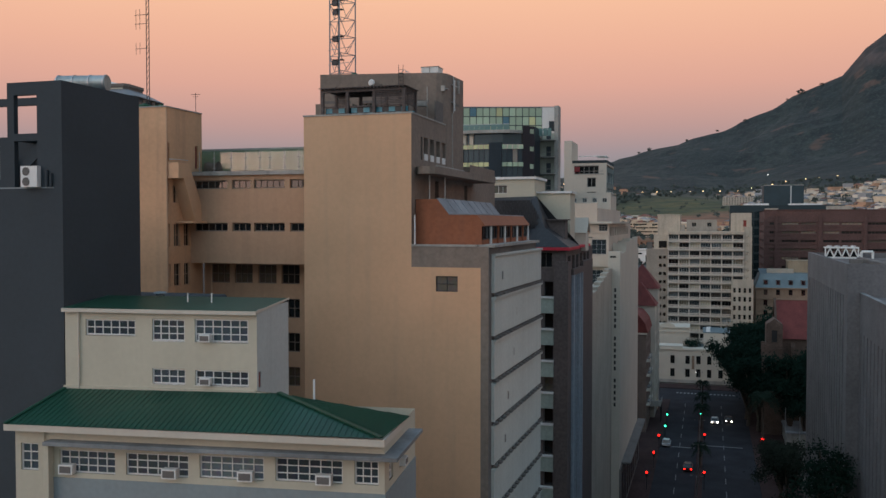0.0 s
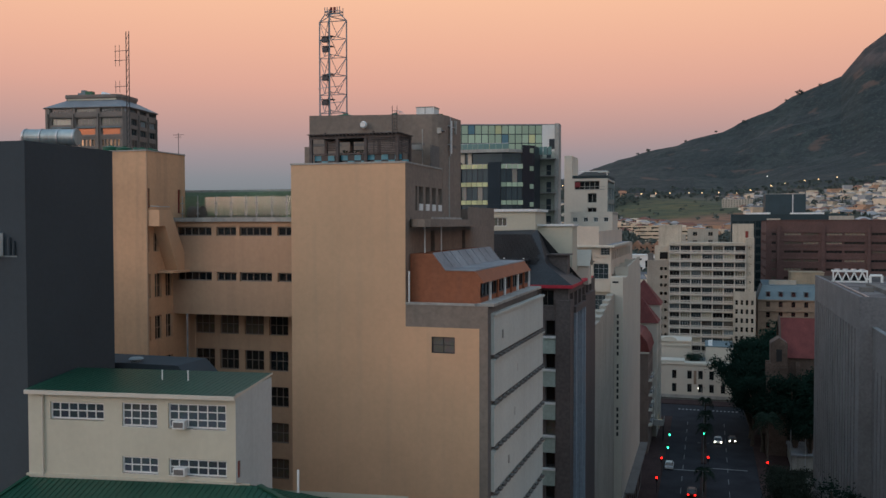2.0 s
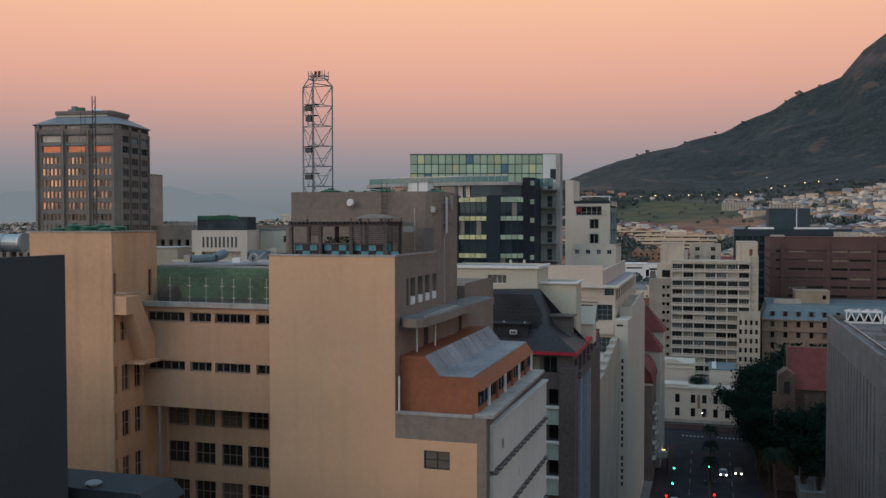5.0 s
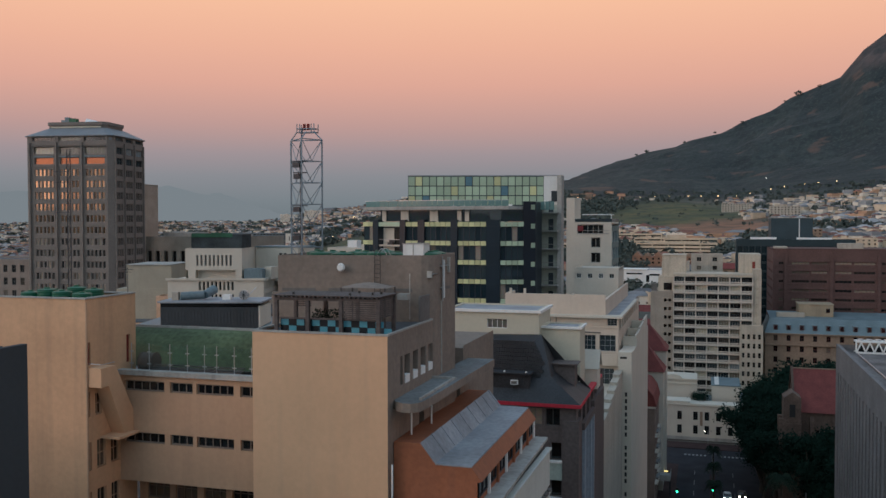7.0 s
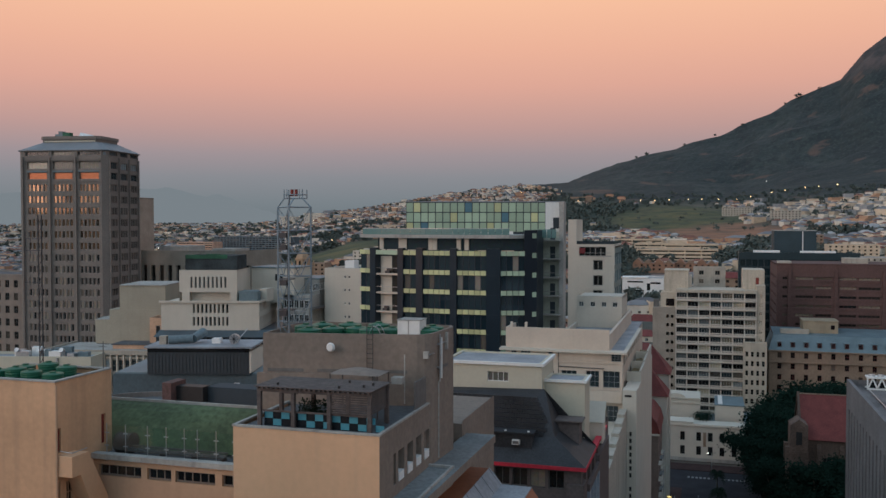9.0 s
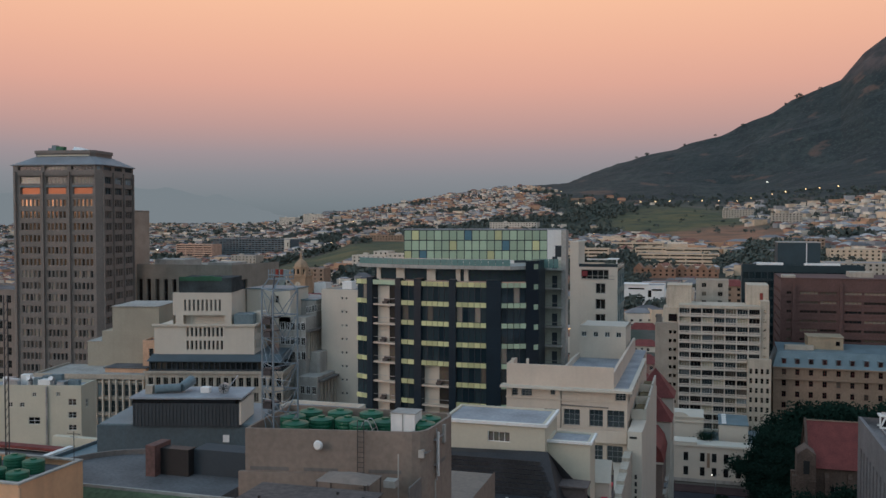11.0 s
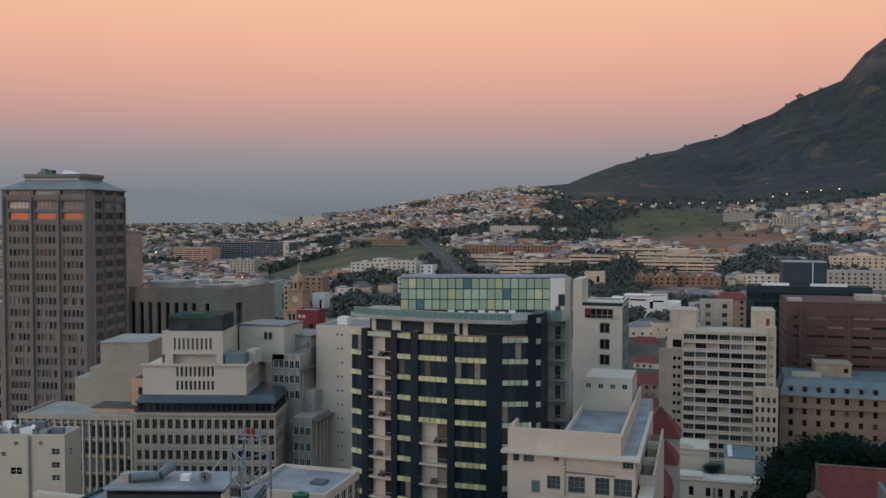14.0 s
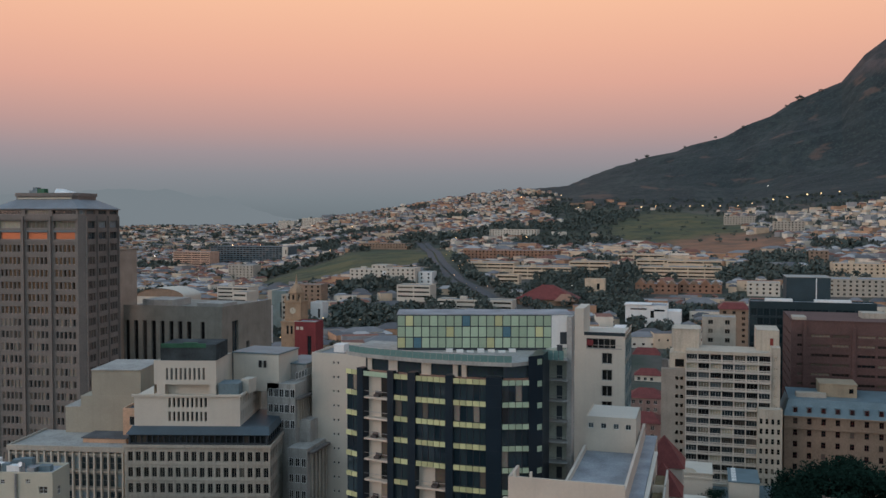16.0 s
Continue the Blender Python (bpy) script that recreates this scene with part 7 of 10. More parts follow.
    lw.box(7.5, 14.7, 325.3, 331, 29.6, 29.9)
    part("low_wing", lw, SLABCREAM, t)
    for h in hs:
        set_window(t, (7.5, 325), (14.7, 325), *h, 1, 2, SLABCREAM, GLASS_DK, 0.3, True)


apartment_slab()


def brown_office():
    t = thing("brown_brick_office", (50, 370, 0), "broad brown-brick office building with ribbon windows", "office building")
    x0, x1, y0, y1, top = 19.8, 88, 358, 392, 54.8
    bands = []
    for k in range(13):
        z = 49.2 - 3.27 * k
        for a, b in ((1.9, 3.6), (6.3, 12.3), (12.9, 18.3), (20.8, 26.4), (27, 34), (36, 50), (52, 64)):
            bands.append((a, b, z, z + 1.05))
    g = Geo()
    skin(g, (x0, y0), (x1, y0), 0, top, bands, 0.6)
    skin(g, (x0, y1), (x0, y0), 0, top, [(3 + i * 5, 6 + i * 5, 49.2 - 3.27 * k, 50.25 - 3.27 * k) for i in range(6) for k in range(12)], 0.6)
    g.box(x0, x1, y0 + 0.6, y1, top - 0.4, top - 0.1)
    part("wall", g, BRICK, t)
    for h in bands:
        set_window(t, (x0, y0), (x1, y0), *h, max(2, round((h[1] - h[0]) / 1.3)), 1, BRICK, GLASS_HALL, 0.6, True, 0.12)
    for k in range(13):
        part("brick_course", Geo().box(x0 - 0.1, x1, y0 - 0.14, y0, 48.5 - 3.27 * k, 48.9 - 3.27 * k), BRICK, t)
    for x in (4.4, 19.7, 35.2):
        part("pier", Geo().box(x0 + x - 0.6, x0 + x + 0.6, y0 - 0.5, y0 - 0.14, 0, top - 2), BRICK, t)
    part("coping", Geo().box(x0 - 0.2, x1, y0 - 0.2, y0 + 0.4, top, top + 0.25), BRICK, t)
    boxes("plant_room", ((20.6, 25, 362, 370, top - 0.1, top + 0.8), (44, 52, 372, 380, top - 0.1, top + 1.8)), BEIGE, t)


brown_office()


def mansard_block():
    t = thing("yellow_brick_mansard_building", (40, 345, 0), "yellow-brick building with a blue-grey mansard roof and dormers", "building")
    x0, x1, y0, y1, ez = 15.9, 75, 334, 352, 27.0
    hs = [(2.65 + i * 4.15, 3.95 + i * 4.15, z, z + 1.9) for i in range(13) for z in (24.5, 20.85, 17.2, 13.55, 9.9)]
    g = Geo()
    skin(g, (x0, y0), (x1, y0), 0, ez, hs, 0.35)
    skin(g, (x0, y1), (x0, y0), 0, ez, [])
    part("wall", g, BRICKPALE, t)
    for h in hs:
        set_window(t, (x0, y0), (x1, y0), *h, 2, 2, REDTILE, GLASS_DK, 0.35, True)
    part("cornice", Geo().box(x0 - 0.3, x1, y0 - 0.5, y0, 23.0, 23.35).box(x0 - 0.3, x1, y0 - 0.5, y0, 26.7, 27.1), BRICKPALE, t)
    part("roof", Geo().quad((x0 - 0.2, y0 - 0.2, 27.1), (x1, y0 - 0.2, 27.1), (x1, y0 + 3.2, 31.8), (x0 + 1.5, y0 + 3.2, 31.8)).quad((x0 - 0.2, y1, 27.1), (x0 - 0.2, y0 - 0.2, 27.1), (x0 + 1.5, y0 + 3.2, 31.8), (x0 + 1.5, y1, 31.8)).quad((x0 + 1.5, y0 + 3.2, 31.8), (x1, y0 + 3.2, 31.8), (x1, y1, 33), (x0 + 1.5, y1, 33)), ROOFBLUE, t)
    dm = Geo().box(-0.8, 0.8, 0, 2.2, 0, 2.0).mesh("dormer", ROOFBLUE)
    dw = window_mesh(1.1, 1.5, 2, 2, REDTILE, GLASS_DK, 0.08, True)[0]
    for i in range(13):
        x = x0 + 3.3 + i * 4.15
        d = place("dormer", dm, Matrix.Translation((x, y0 + 0.5, 28.0)), t)
        place("window", dw, Matrix.Translation((x, y0 + 0.46, 28.2)), t)
    part("penthouse", Geo().box(x0 + 11.3, x0 + 22.3, y0 + 8, y1, 31, 36.1).box(x0 + 11.1, x0 + 22.5, y0 + 7.8, y1, 36.1, 36.45), mat("yellow_render", (0.36, 0.29, 0.2), 0.85, streak=0.2), t, "yellowish rendered roof house")
    part("roof_window", Geo().box(x0 + 20, x0 + 21.2, y0 + 7.9, y0 + 8, 33.6, 35.0), GLASS_DK, t)
    part("pediment", Geo().prism([(x0 + 4, y0 + 6), (x0 + 13, y0 + 6), (x0 + 13, y0 + 9), (x0 + 4, y0 + 9)], 31, 33.5), BEIGE, t)


mansard_block()
gbx = [(0.5 + i * 2.35, 2.6 + i * 2.35, 5.2 + k * 3.6, 7.9 + k * 3.6) for i in range(19) for k in range(14)]
dg_ = block("dark_glass_office", 8.2, 53.5, 400, 409, 0, 57.5, mat("dark_teal_glass_wall", (0.02, 0.038, 0.045), 0.3, bump=0, spec=0.4), ROOFGREY, "low dark blue-green glass office building", "office building", gbx, pane=GLASS_TEAL, sash=CHARCOAL, nx=2, ny=1)
boxes("roof_plant", ((14, 24, 402, 406, 57, 58.3), (32, 45, 402, 406, 57, 58.2)), WHITE, dg_, "low white roof plant")
dc_ = block("dark_cube_building", 22.5, 38.8, 412, 428, 0, 66.2, mat("dark_teal_cladding", (0.028, 0.05, 0.06), 0.45), ROOFDARK, "dark teal cube-shaped building with a white mast on its face", "building", sash=WHITE)
part("light_strip", Geo().box(33.4, 33.75, 411.8, 412, 57.5, 66.0), WHITE, dc_)
part("coping", Geo().box(22.3, 39, 411.8, 428, 66.2, 66.45), CONC, dc_)


# ---- the quarter to the left: office blocks, tower, near roofs ----
TOWERSASH = mat("bronze_window_frame", (0.38, 0.34, 0.31), 0.6, bump=0)


def bank_tower():
    t = thing("brown_office_tower", (-198, 264, 0), "tall brown-grey chamfered office tower with hipped roof and sunset-lit windows", "office tower")
    agg = mat("brown_aggregate", (0.205, 0.18, 0.16), 0.85, grain=0.15, blotch=0.1)
    x0, x1, y0, y1, c = -213.6, -183.7, 254.1, 276.4, 1.5
    xa, xb = x0 + c, x1 - c
    pitch = 3.665
    bays = [(1.8, 8.6), (10.6, 17.3), (19.3, 26.1)]
    high, low = [], []
    for a, b in bays:
        high += [(a - 0.5, b + 0.3, 90.75, 91.95, 6, 1), (a, b, 86.6, 88.75, 5, 1), (a + 0.1, b - 0.1, 83.3, 85.4, 1, 1)]
        w = (b - a) / 5
        for k in range(22):
            low += [(a + i * w + 0.2, a + (i + 1) * w - 0.2, 79.55 - pitch * k, 81.75 - pitch * k, 1, 1) for i in range(5)]
    side = []
    for a in (0.9, 7.4, 13.9):
        side += [(a, a + 4.6, 90.75, 91.95, 5, 1), (a, a + 4.6, 86.6, 88.75, 4, 1), (a, a + 4.6, 83.3, 85.4, 3, 1)]
        side += [(a + i * 1.5 + 0.1, a + i * 1.5 + 1.3, 79.55 - pitch * k, 81.75 - pitch * k, 1, 1) for i in range(3) for k in range(22)]
    g = Geo()
    skin(g, (xa, y0), (xb, y0), 82.5, 92.2, [h[:4] for h in high], 0.6)
    skin(g, (xa, y0), (xb, y0), 0, 82.5, [h[:4] for h in low], 0.3)
    corner = [(0.5, 1.6, 90.75, 91.95, 1, 1)]
    skin(g, (xb, y0), (x1, y0 + c), 0, 92.2, [h[:4] for h in corner], 0.3)
    skin(g, (x1, y0 + c), (x1, y1 - c), 0, 92.2, [h[:4] for h in side], 0.45)
    skin(g, (x0, y0 + c), (xa, y0), 0, 92.2, [])
    skin(g, (x0, y1), (x0, y0 + c), 0, 92.2, [])
    skin(g, (x1, y1 - c), (xb, y1), 0, 92.2, [])
    skin(g, (xb, y1), (x0, y1), 0, 92.2, [])
    part("wall", g, agg, t)
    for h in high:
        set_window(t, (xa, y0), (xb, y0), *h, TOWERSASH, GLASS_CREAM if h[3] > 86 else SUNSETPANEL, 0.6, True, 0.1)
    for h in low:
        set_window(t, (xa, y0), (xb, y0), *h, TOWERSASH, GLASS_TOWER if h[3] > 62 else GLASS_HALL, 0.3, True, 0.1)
    for h in side:
        set_window(t, (x1, y0 + c), (x1, y1 - c), *h, CONC_DK, GLASS_BLUE if h[3] > 82 else GLASS_HALL, 0.45, True, 0.1)
    set_window(t, (xb, y0), (x1, y0 + c), *corner[0], TOWERSASH, GLASS_BLUE, 0.3, True, 0.1)
    for u in (0.15, 9.35, 18.1):
        part("pier", Geo().box(xa + u, xa + u + 0.55, y0 - 0.7, y0 - 0.1, 0, 90.2).box(xa + u - 0.35, xa + u + 0.9, y0 - 0.1, y0, 0, 92.2), agg, t)
    for u in (0.1, 6.1, 12.6, 18.6):
        part("pier", Geo().box(x1, x1 + 0.5, y0 + c + u, y0 + c + u + 0.5, 0, 90.2), agg, t)
    for z in (89.3, 82.5):
        part("spandrel_band", Geo().box(xa, xb, y0 - 0.16, y0, z, z + 0.5), agg, t)
    for a, b in bays:
        part("sunshade", Geo().box(xa + a - 0.6, xa + b + 0.4, y0 - 0.5, y0, 88.85, 89.05), CONC_DK, t, "dark sunshade over the top offices")
        part("sill", Geo().box(xa + a, xa + b, y0 - 0.2, y0 + 0.05, 85.5, 85.95), ROOFBLUE, t, "blue-grey metal sill")

    def ring(e, ch, z):
        return [(x0 + ch - e, y0 - e, z), (x1 - ch + e, y0 - e, z), (x1 + e, y0 + ch - e, z), (x1 + e, y1 - ch + e, z), (x1 - ch + e, y1 + e, z), (x0 + ch - e, y1 + e, z), (x0 - e, y1 - ch + e, z), (x0 - e, y0 + ch - e, z)]
    part("roof", Geo().loft(ring(0.5, c, 92.2), ring(0.5, c, 92.45)).loft(ring(0.45, c, 92.45), ring(-4.6, 1.2, 95.2)), mat("lead_roof", (0.2, 0.215, 0.23), 0.5, blotch=0.15), t, "sloping lead-grey roof")
    part("crown", Geo().loft(ring(-4.9, 1.2, 95.2), ring(-4.9, 1.2, 96.9)).loft(ring(-4.6, 1.2, 96.2), ring(-4.6, 1.2, 97.2)), agg, t)
    part("crown_trim", Geo().box(x0 + 6.2, x1 - 6.2, y0 + 4.72, y0 + 4.9, 95.35, 95.75), CREAM, t, "pale strip round the crown")
    part("rooftop_plant", Geo().box(x0 + 10.4, x0 + 11.8, y0 + 6, y0 + 8, 97.2, 98.9).box(x0 + 9.2, x0 + 10.4, y0 + 6, y0 + 8, 97.2, 98.0), ROOFBLUE, t)
    part("rooftop_plant", Geo().box(x0 + 11.9, x0 + 14.2, y0 + 6, y0 + 8, 97.2, 98.5), TANKGREEN, t, "green rooftop tank")
    part("rooftop_plant", Geo().add([(x0 + 17.4, y0 + 6, 97.2), (x0 + 22, y0 + 6, 97.2), (x0 + 22, y0 + 12, 97.2), (x0 + 17.4, y0 + 12, 97.2), (x0 + 16.8, y0 + 8, 98.6), (x0 + 19.6, y0 + 8, 97.9), (x0 + 19.6, y0 + 12, 97.9), (x0 + 16.8, y0 + 12, 98.6)], ((0, 1, 5, 4), (1, 2, 6, 5), (4, 5, 6, 7), (3, 0, 4, 7))), WHITE, t)
    t.matrix_basis = spun(xb, y0, 8.0) @ t.matrix_basis
    r = thing("brown_stair_tower", (-208, 302, 0), "plain brown-grey stair tower with a strip of dark windows", "building")
    rg = Geo()
    rh = [(7.0, 9.6, 74.2 - 3.6 * k, 76.4 - 3.6 * k, 2, 1) for k in range(18)]
    skin(rg, (-214, 297), (-203.6, 297), 0, 78.9, [h[:4] for h in rh], 0.3)
    skin(rg, (-203.6, 297), (-203.6, 308), 0, 78.9, [])
    skin(rg, (-203.6, 308), (-214, 308), 0, 78.9, [])
    skin(rg, (-214, 308), (-214, 297), 0, 78.9, [])
    rg.box(-214, -203.6, 297.2, 308, 78.4, 78.6)
    part("wall", rg, mat("pale_brown_render", (0.37, 0.3, 0.24), 0.85, streak=0.15), r)
    for h in rh:
        set_window(r, (-214, 297), (-203.6, 297), *h, CONC_DK, GLASS_DK, 0.3, True, 0.1)


# panes are tinted orange, so part of the sunset glint is in their colour
GLASS_TOWER = glass_mat("sunset_tinted_glass", (0.5, 0.3, 0.18), (0.22, 0.15, 0.1), 0.3, rough=0.05, tint=(0.36, 0.21, 0.125))
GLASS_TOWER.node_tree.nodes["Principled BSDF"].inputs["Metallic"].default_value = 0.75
# orange panel colour stands in for the sunset's reflection
SUNSETPANEL = mat("sunset_reflection", (0.43, 0.165, 0.085), 0.3, metal=0.6, grain=0.1, blotch=0.1, bump=0)
bank_tower()


def office_block():
    t = thing("beige_stone_office_block", (-112, 212, 0), "beige stone office block with stepped upper storeys", "office building")
    x0, x1, y0, y1 = -128.2, -97.0, 199.5, 216
    hs = [(0.7 + i * 1.71, 1.75 + i * 1.71, z, z + 2.1) for i in range(18) for z in (37.6, 34.2, 30.8, 27.4, 24.0, 20.6)]
    sd = [(0.8 + i * 1.75, 1.9 + i * 1.75, z, z + 2.1) for i in range(8) for z in (37.6, 34.2, 30.8, 27.4, 24.0, 20.6)]
    g = Geo()
    skin(g, (x0, y0), (x1, y0), 0, 41.0, hs, 0.35)
    skin(g, (x1, y0), (x1, y1), 0, 41.0, sd, 0.35)
    skin(g, (x0, y1), (x0, y0), 0, 41.0, [])
    part("wall", g, BEIGE, t)
    for h in hs:
        set_window(t, (x0, y0), (x1, y0), *h, 2, 1, BEIGE, GLASS_DK, 0.35, True)
    for h in sd:
        set_window(t, (x1, y0), (x1, y1), *h, 2, 1, BEIGE, GLASS_DK, 0.35, True)
    part("string_course", Geo().box(x0 - 0.3, x1 + 0.3, y0 - 0.35, y0, 40.6, 41.2).box(x1, x1 + 0.35, y0, y1, 40.6, 41.2), BEIGE, t)
    for z in (36.9, 33.5, 30.1, 26.7):
        part("band", Geo().box(x0, x1 + 0.1, y0 - 0.12, y0, z, z + 0.3), BEIGE, t)
    # glazed attic under a dark sheet roof
    a = Geo()
    ah = [(0.4 + i * 1.22, 1.45 + i * 1.22, 41.4, 43.0) for i in range(24)]
    skin(a, (x0 + 0.6, y0 + 0.7), (x1 - 0.6, y0 + 0.7), 41.0, 43.3, ah, 0.3)
    skin(a, (x1 - 0.6, y0 + 0.7), (x1 - 0.6, y1), 41.0, 43.3, [(0.5 + i * 2, 2.2 + i * 2, 41.4, 43.0) for i in range(7)], 0.3)
    part("attic", a, CHARCOAL, t)
    for h in ah:
        set_window(t, (x0 + 0.6, y0 + 0.7), (x1 - 0.6, y0 + 0.7), *h, 1, 1, CHARCOAL, GLASS_DK, 0.3, True)
    part("attic_roof", Geo().loft([(x0 + 0.2, y0 + 0.1, 43.3), (x1 - 0.1, y0 + 0.1, 43.3), (x1 - 0.1, y1 + 4, 43.3), (x0 + 0.2, y1 + 4, 43.3)], [(x0 + 0.8, y0 + 2.6, 44.6), (x1 - 0.8, y0 + 2.6, 44.6), (x1 - 0.8, y1 + 4, 44.6), (x0 + 0.8, y1 + 4, 44.6)]), mat("blue_black_sheet", (0.06, 0.085, 0.1), 0.5), t, "dark blue-grey sheet-metal roof")
    u = Geo()
    uh = [(7.4 + i * 0.98, 7.95 + i * 0.98, z, z + 2.1) for i in range(9) for z in (45.6, 48.6)]
    skin(u, (-127.0, 202.2), (-104.0, 202.2), 43, 51.3, uh, 0.5)
    us = [(0.9 + i * 1.55, 1.7 + i * 1.55, z, z + 2.1) for i in range(11) for z in (45.6, 48.8)]
    skin(u, (-104, 202.2), (-104, 222), 43, 51.3, us, 0.4)
    u.box(-127, -104, 202.8, 222, 50.6, 51.0)
    part("upper_wall", u, CREAM_W, t, "cream upper storeys with slit windows")
    for h in uh:
        set_window(t, (-127.0, 202.2), (-104.0, 202.2), *h, 1, 1, CONC, GLASS_DK, 0.5, True)
    for h in us:
        set_window(t, (-104, 202.2), (-104, 222), *h, 1, 1, CONC, GLASS_DK, 0.4, True)
    part("cornice", Geo().box(-127.4, -103.6, 201.8, 202.2, 51.0, 51.5).box(-104, -103.6, 202.2, 222, 51.0, 51.5), CREAM_W, t)
    p = Geo()
    ph = [(2.6 + i * 1.0, 3.1 + i * 1.0, 54.4, 57.0) for i in range(9)]
    skin(p, (-123.0, 203.2), (-109.4, 203.2), 53.4, 58.6, ph, 0.4)
    p.box(-122.4, -120.6, 203.2, 216, 51, 53.4).box(-111, -109.5, 203.2, 216, 51, 53.4).box(-120.6, -111, 205, 216, 51, 53.4)
    skin(p, (-109.4, 203.2), (-109.4, 216), 51.3, 58.6, [])
    skin(p, (-123, 216), (-123, 203.2), 51.3, 58.6, [])
    p.box(-123, -109.4, 203.6, 216, 58.2, 58.4)
    part("penthouse", p, CREAM_W, t)
    for h in ph:
        set_window(t, (-123.0, 203.2), (-109.4, 203.2), *h, 1, 1, CONC, CONC_DK, 0.4, True)
    part("plant_box", Geo().box(-109.0, -104.6, 203.4, 208.4, 51.1, 53.6), ROOFBLUE, t)
    part("roof_screen", Geo().box(-122, -109.8, 204.6, 214, 58.4, 61.9), mat("dark_mesh_screen", (0.05, 0.062, 0.066), 0.95, blotch=0.5, spec=0.1), t, "dark netted screen round roof plant")
    part("netting", Geo().box(-121.9, -112, 204.45, 204.58, 61.2, 62.15).box(-117, -114, 204.5, 205.5, 61.9, 62.3), mat("green_netting", (0.03, 0.1, 0.06), 0.9, blotch=0.4), t, "sagging green netting along the top")
    spin(Matrix.Translation((0.7, 0, 0)) @ spun(-112.6, 199.5, 15.0), *t.children)
    part("lift_house", Geo().box(-112.5, -101, 216, 226, 50, 58.5), CREAM_W, t)
    part("plant_shed", Geo().box(-106.5, -104.5, 208.5, 212, 51, 54.0), CREAM_W, t)
    lh = window_mesh(0.9, 1.7, 1, 1, CONC, GLASS_DK, 0.07, True)[0]
    for x in (-105.6, -104.4):
        place("window", lh, Matrix.Translation((x, 215.86, 55.4)), t)
    rw = window_mesh(1.1, 1.9, 2, 1, WHITE, GLASS_DK, 0.08, True)[0]
    for i in range(5):
        for z in (48.9, 45.4, 41.9):
            place("window", rw, Matrix.Translation((-103.0 + i * 1.35, 215.86, z)), t)
    for i in range(3):
        for z in (34.6, 31.0, 27.4):
            place("window", rw, Matrix.Translation((-96.0 + i * 1.5, 211.86, z)), t)
    part("roof_edge", Geo().box(-112.7, -100.8, 215.8, 226.2, 58.5, 58.8), ROOFBLUE, t)
    part("wing_roof", Geo().box(-104.1, -96.8, 221.8, 234.2, 55.5, 55.8), ROOFBLUE, t)
    # stepped rear wing with colonnades
    w = Geo().box(-104, -97.0, 216, 226, 0, 52).box(-104, -97, 222, 234, 52, 55.5)
    part("rear_wing", w, CONC, t, "grey stone rear wing")
    part("low_wing", Geo().box(-97.0, -92.2, 212, 228, 0, 38.6).box(-97.0, -94.2, 218, 226, 38.6, 43.5), CONC, t, "grey stone lower wing")
    for i in range(7):
        part("column", Geo().box(-97.0, -96.6, 217 + i * 1.2, 217.45 + i * 1.2, 42, 48.4), BEIGE, t)
        part("column", Geo().box(-92.2, -91.8, 213.5 + i * 1.9, 214.1 + i * 1.9, 22, 37.4), BEIGE, t)
    part("canopy", Geo().box(-97, -95.8, 216.2, 225.6, 48.4, 48.9), CONC_DK, t)
    part("canopy", Geo().box(-92.4, -91.0, 212.6, 226.6, 37.4, 37.9), CONC_DK, t)
    for i in range(6):
        place("window", window_mesh(1.5, 1.7, 2, 1, WHITE, GLASS_BLUE, 0.1, True)[0], Matrix.Translation((-96.98, 217 + i * 1.6, 52.9)) @ Matrix.Rotation(radians(90), 4, "Z"), t)


office_block()
tc = block("tall_cream_block", -95.6, -82, 222, 240, 0, 58.4, CREAM_W, ROOFBLUE, "tall plain cream block with paired small windows", "building", [(5.2 + k, 5.7 + k, 56.0 - 3.3 * j, 56.6 - 3.3 * j, 1, 1) for k in (0, 1.1) for j in range(12)])
part("roof_hut", Geo().box(-91, -88.5, 224, 227, 58.4, 60.2), WHITE, tc)
sb = thing("stepped_blank_building", (-143, 216, 0), "plain grey-beige building with a stepped blank side wall", "building")
part("wall", Geo().box(-152.6, -134.8, 210.5, 226, 0, 45.2).box(-149, -134.8, 210.6, 226, 45.2, 47.8).box(-146.4, -134.8, 210.7, 226, 47.8, 53.8), mat("grey_beige_render", (0.37, 0.335, 0.262), 0.85, streak=0.1, blotch=0.06, grain=0.05), sb)
part("coping", Geo().box(-146.5, -134.7, 210.4, 226.1, 53.8, 54.0), CONC, sb)
part("coping", Geo().box(-152.7, -149.0, 210.4, 226, 45.2, 45.35), CONC, sb)
spin(spun(-143.5, 210.5, 15.0), sb)
pk = block("peach_lift_house", -134.6, -129.4, 206, 212, 0, 46.5, mat("peach_paint", (0.6, 0.38, 0.25), 0.8), ROOFDARK, "small peach-painted lift house", "building", [(1.5, 2.6, 42.6, 44.6, 1, 1)])
spin(spun(-132, 206, 15.0), pk)


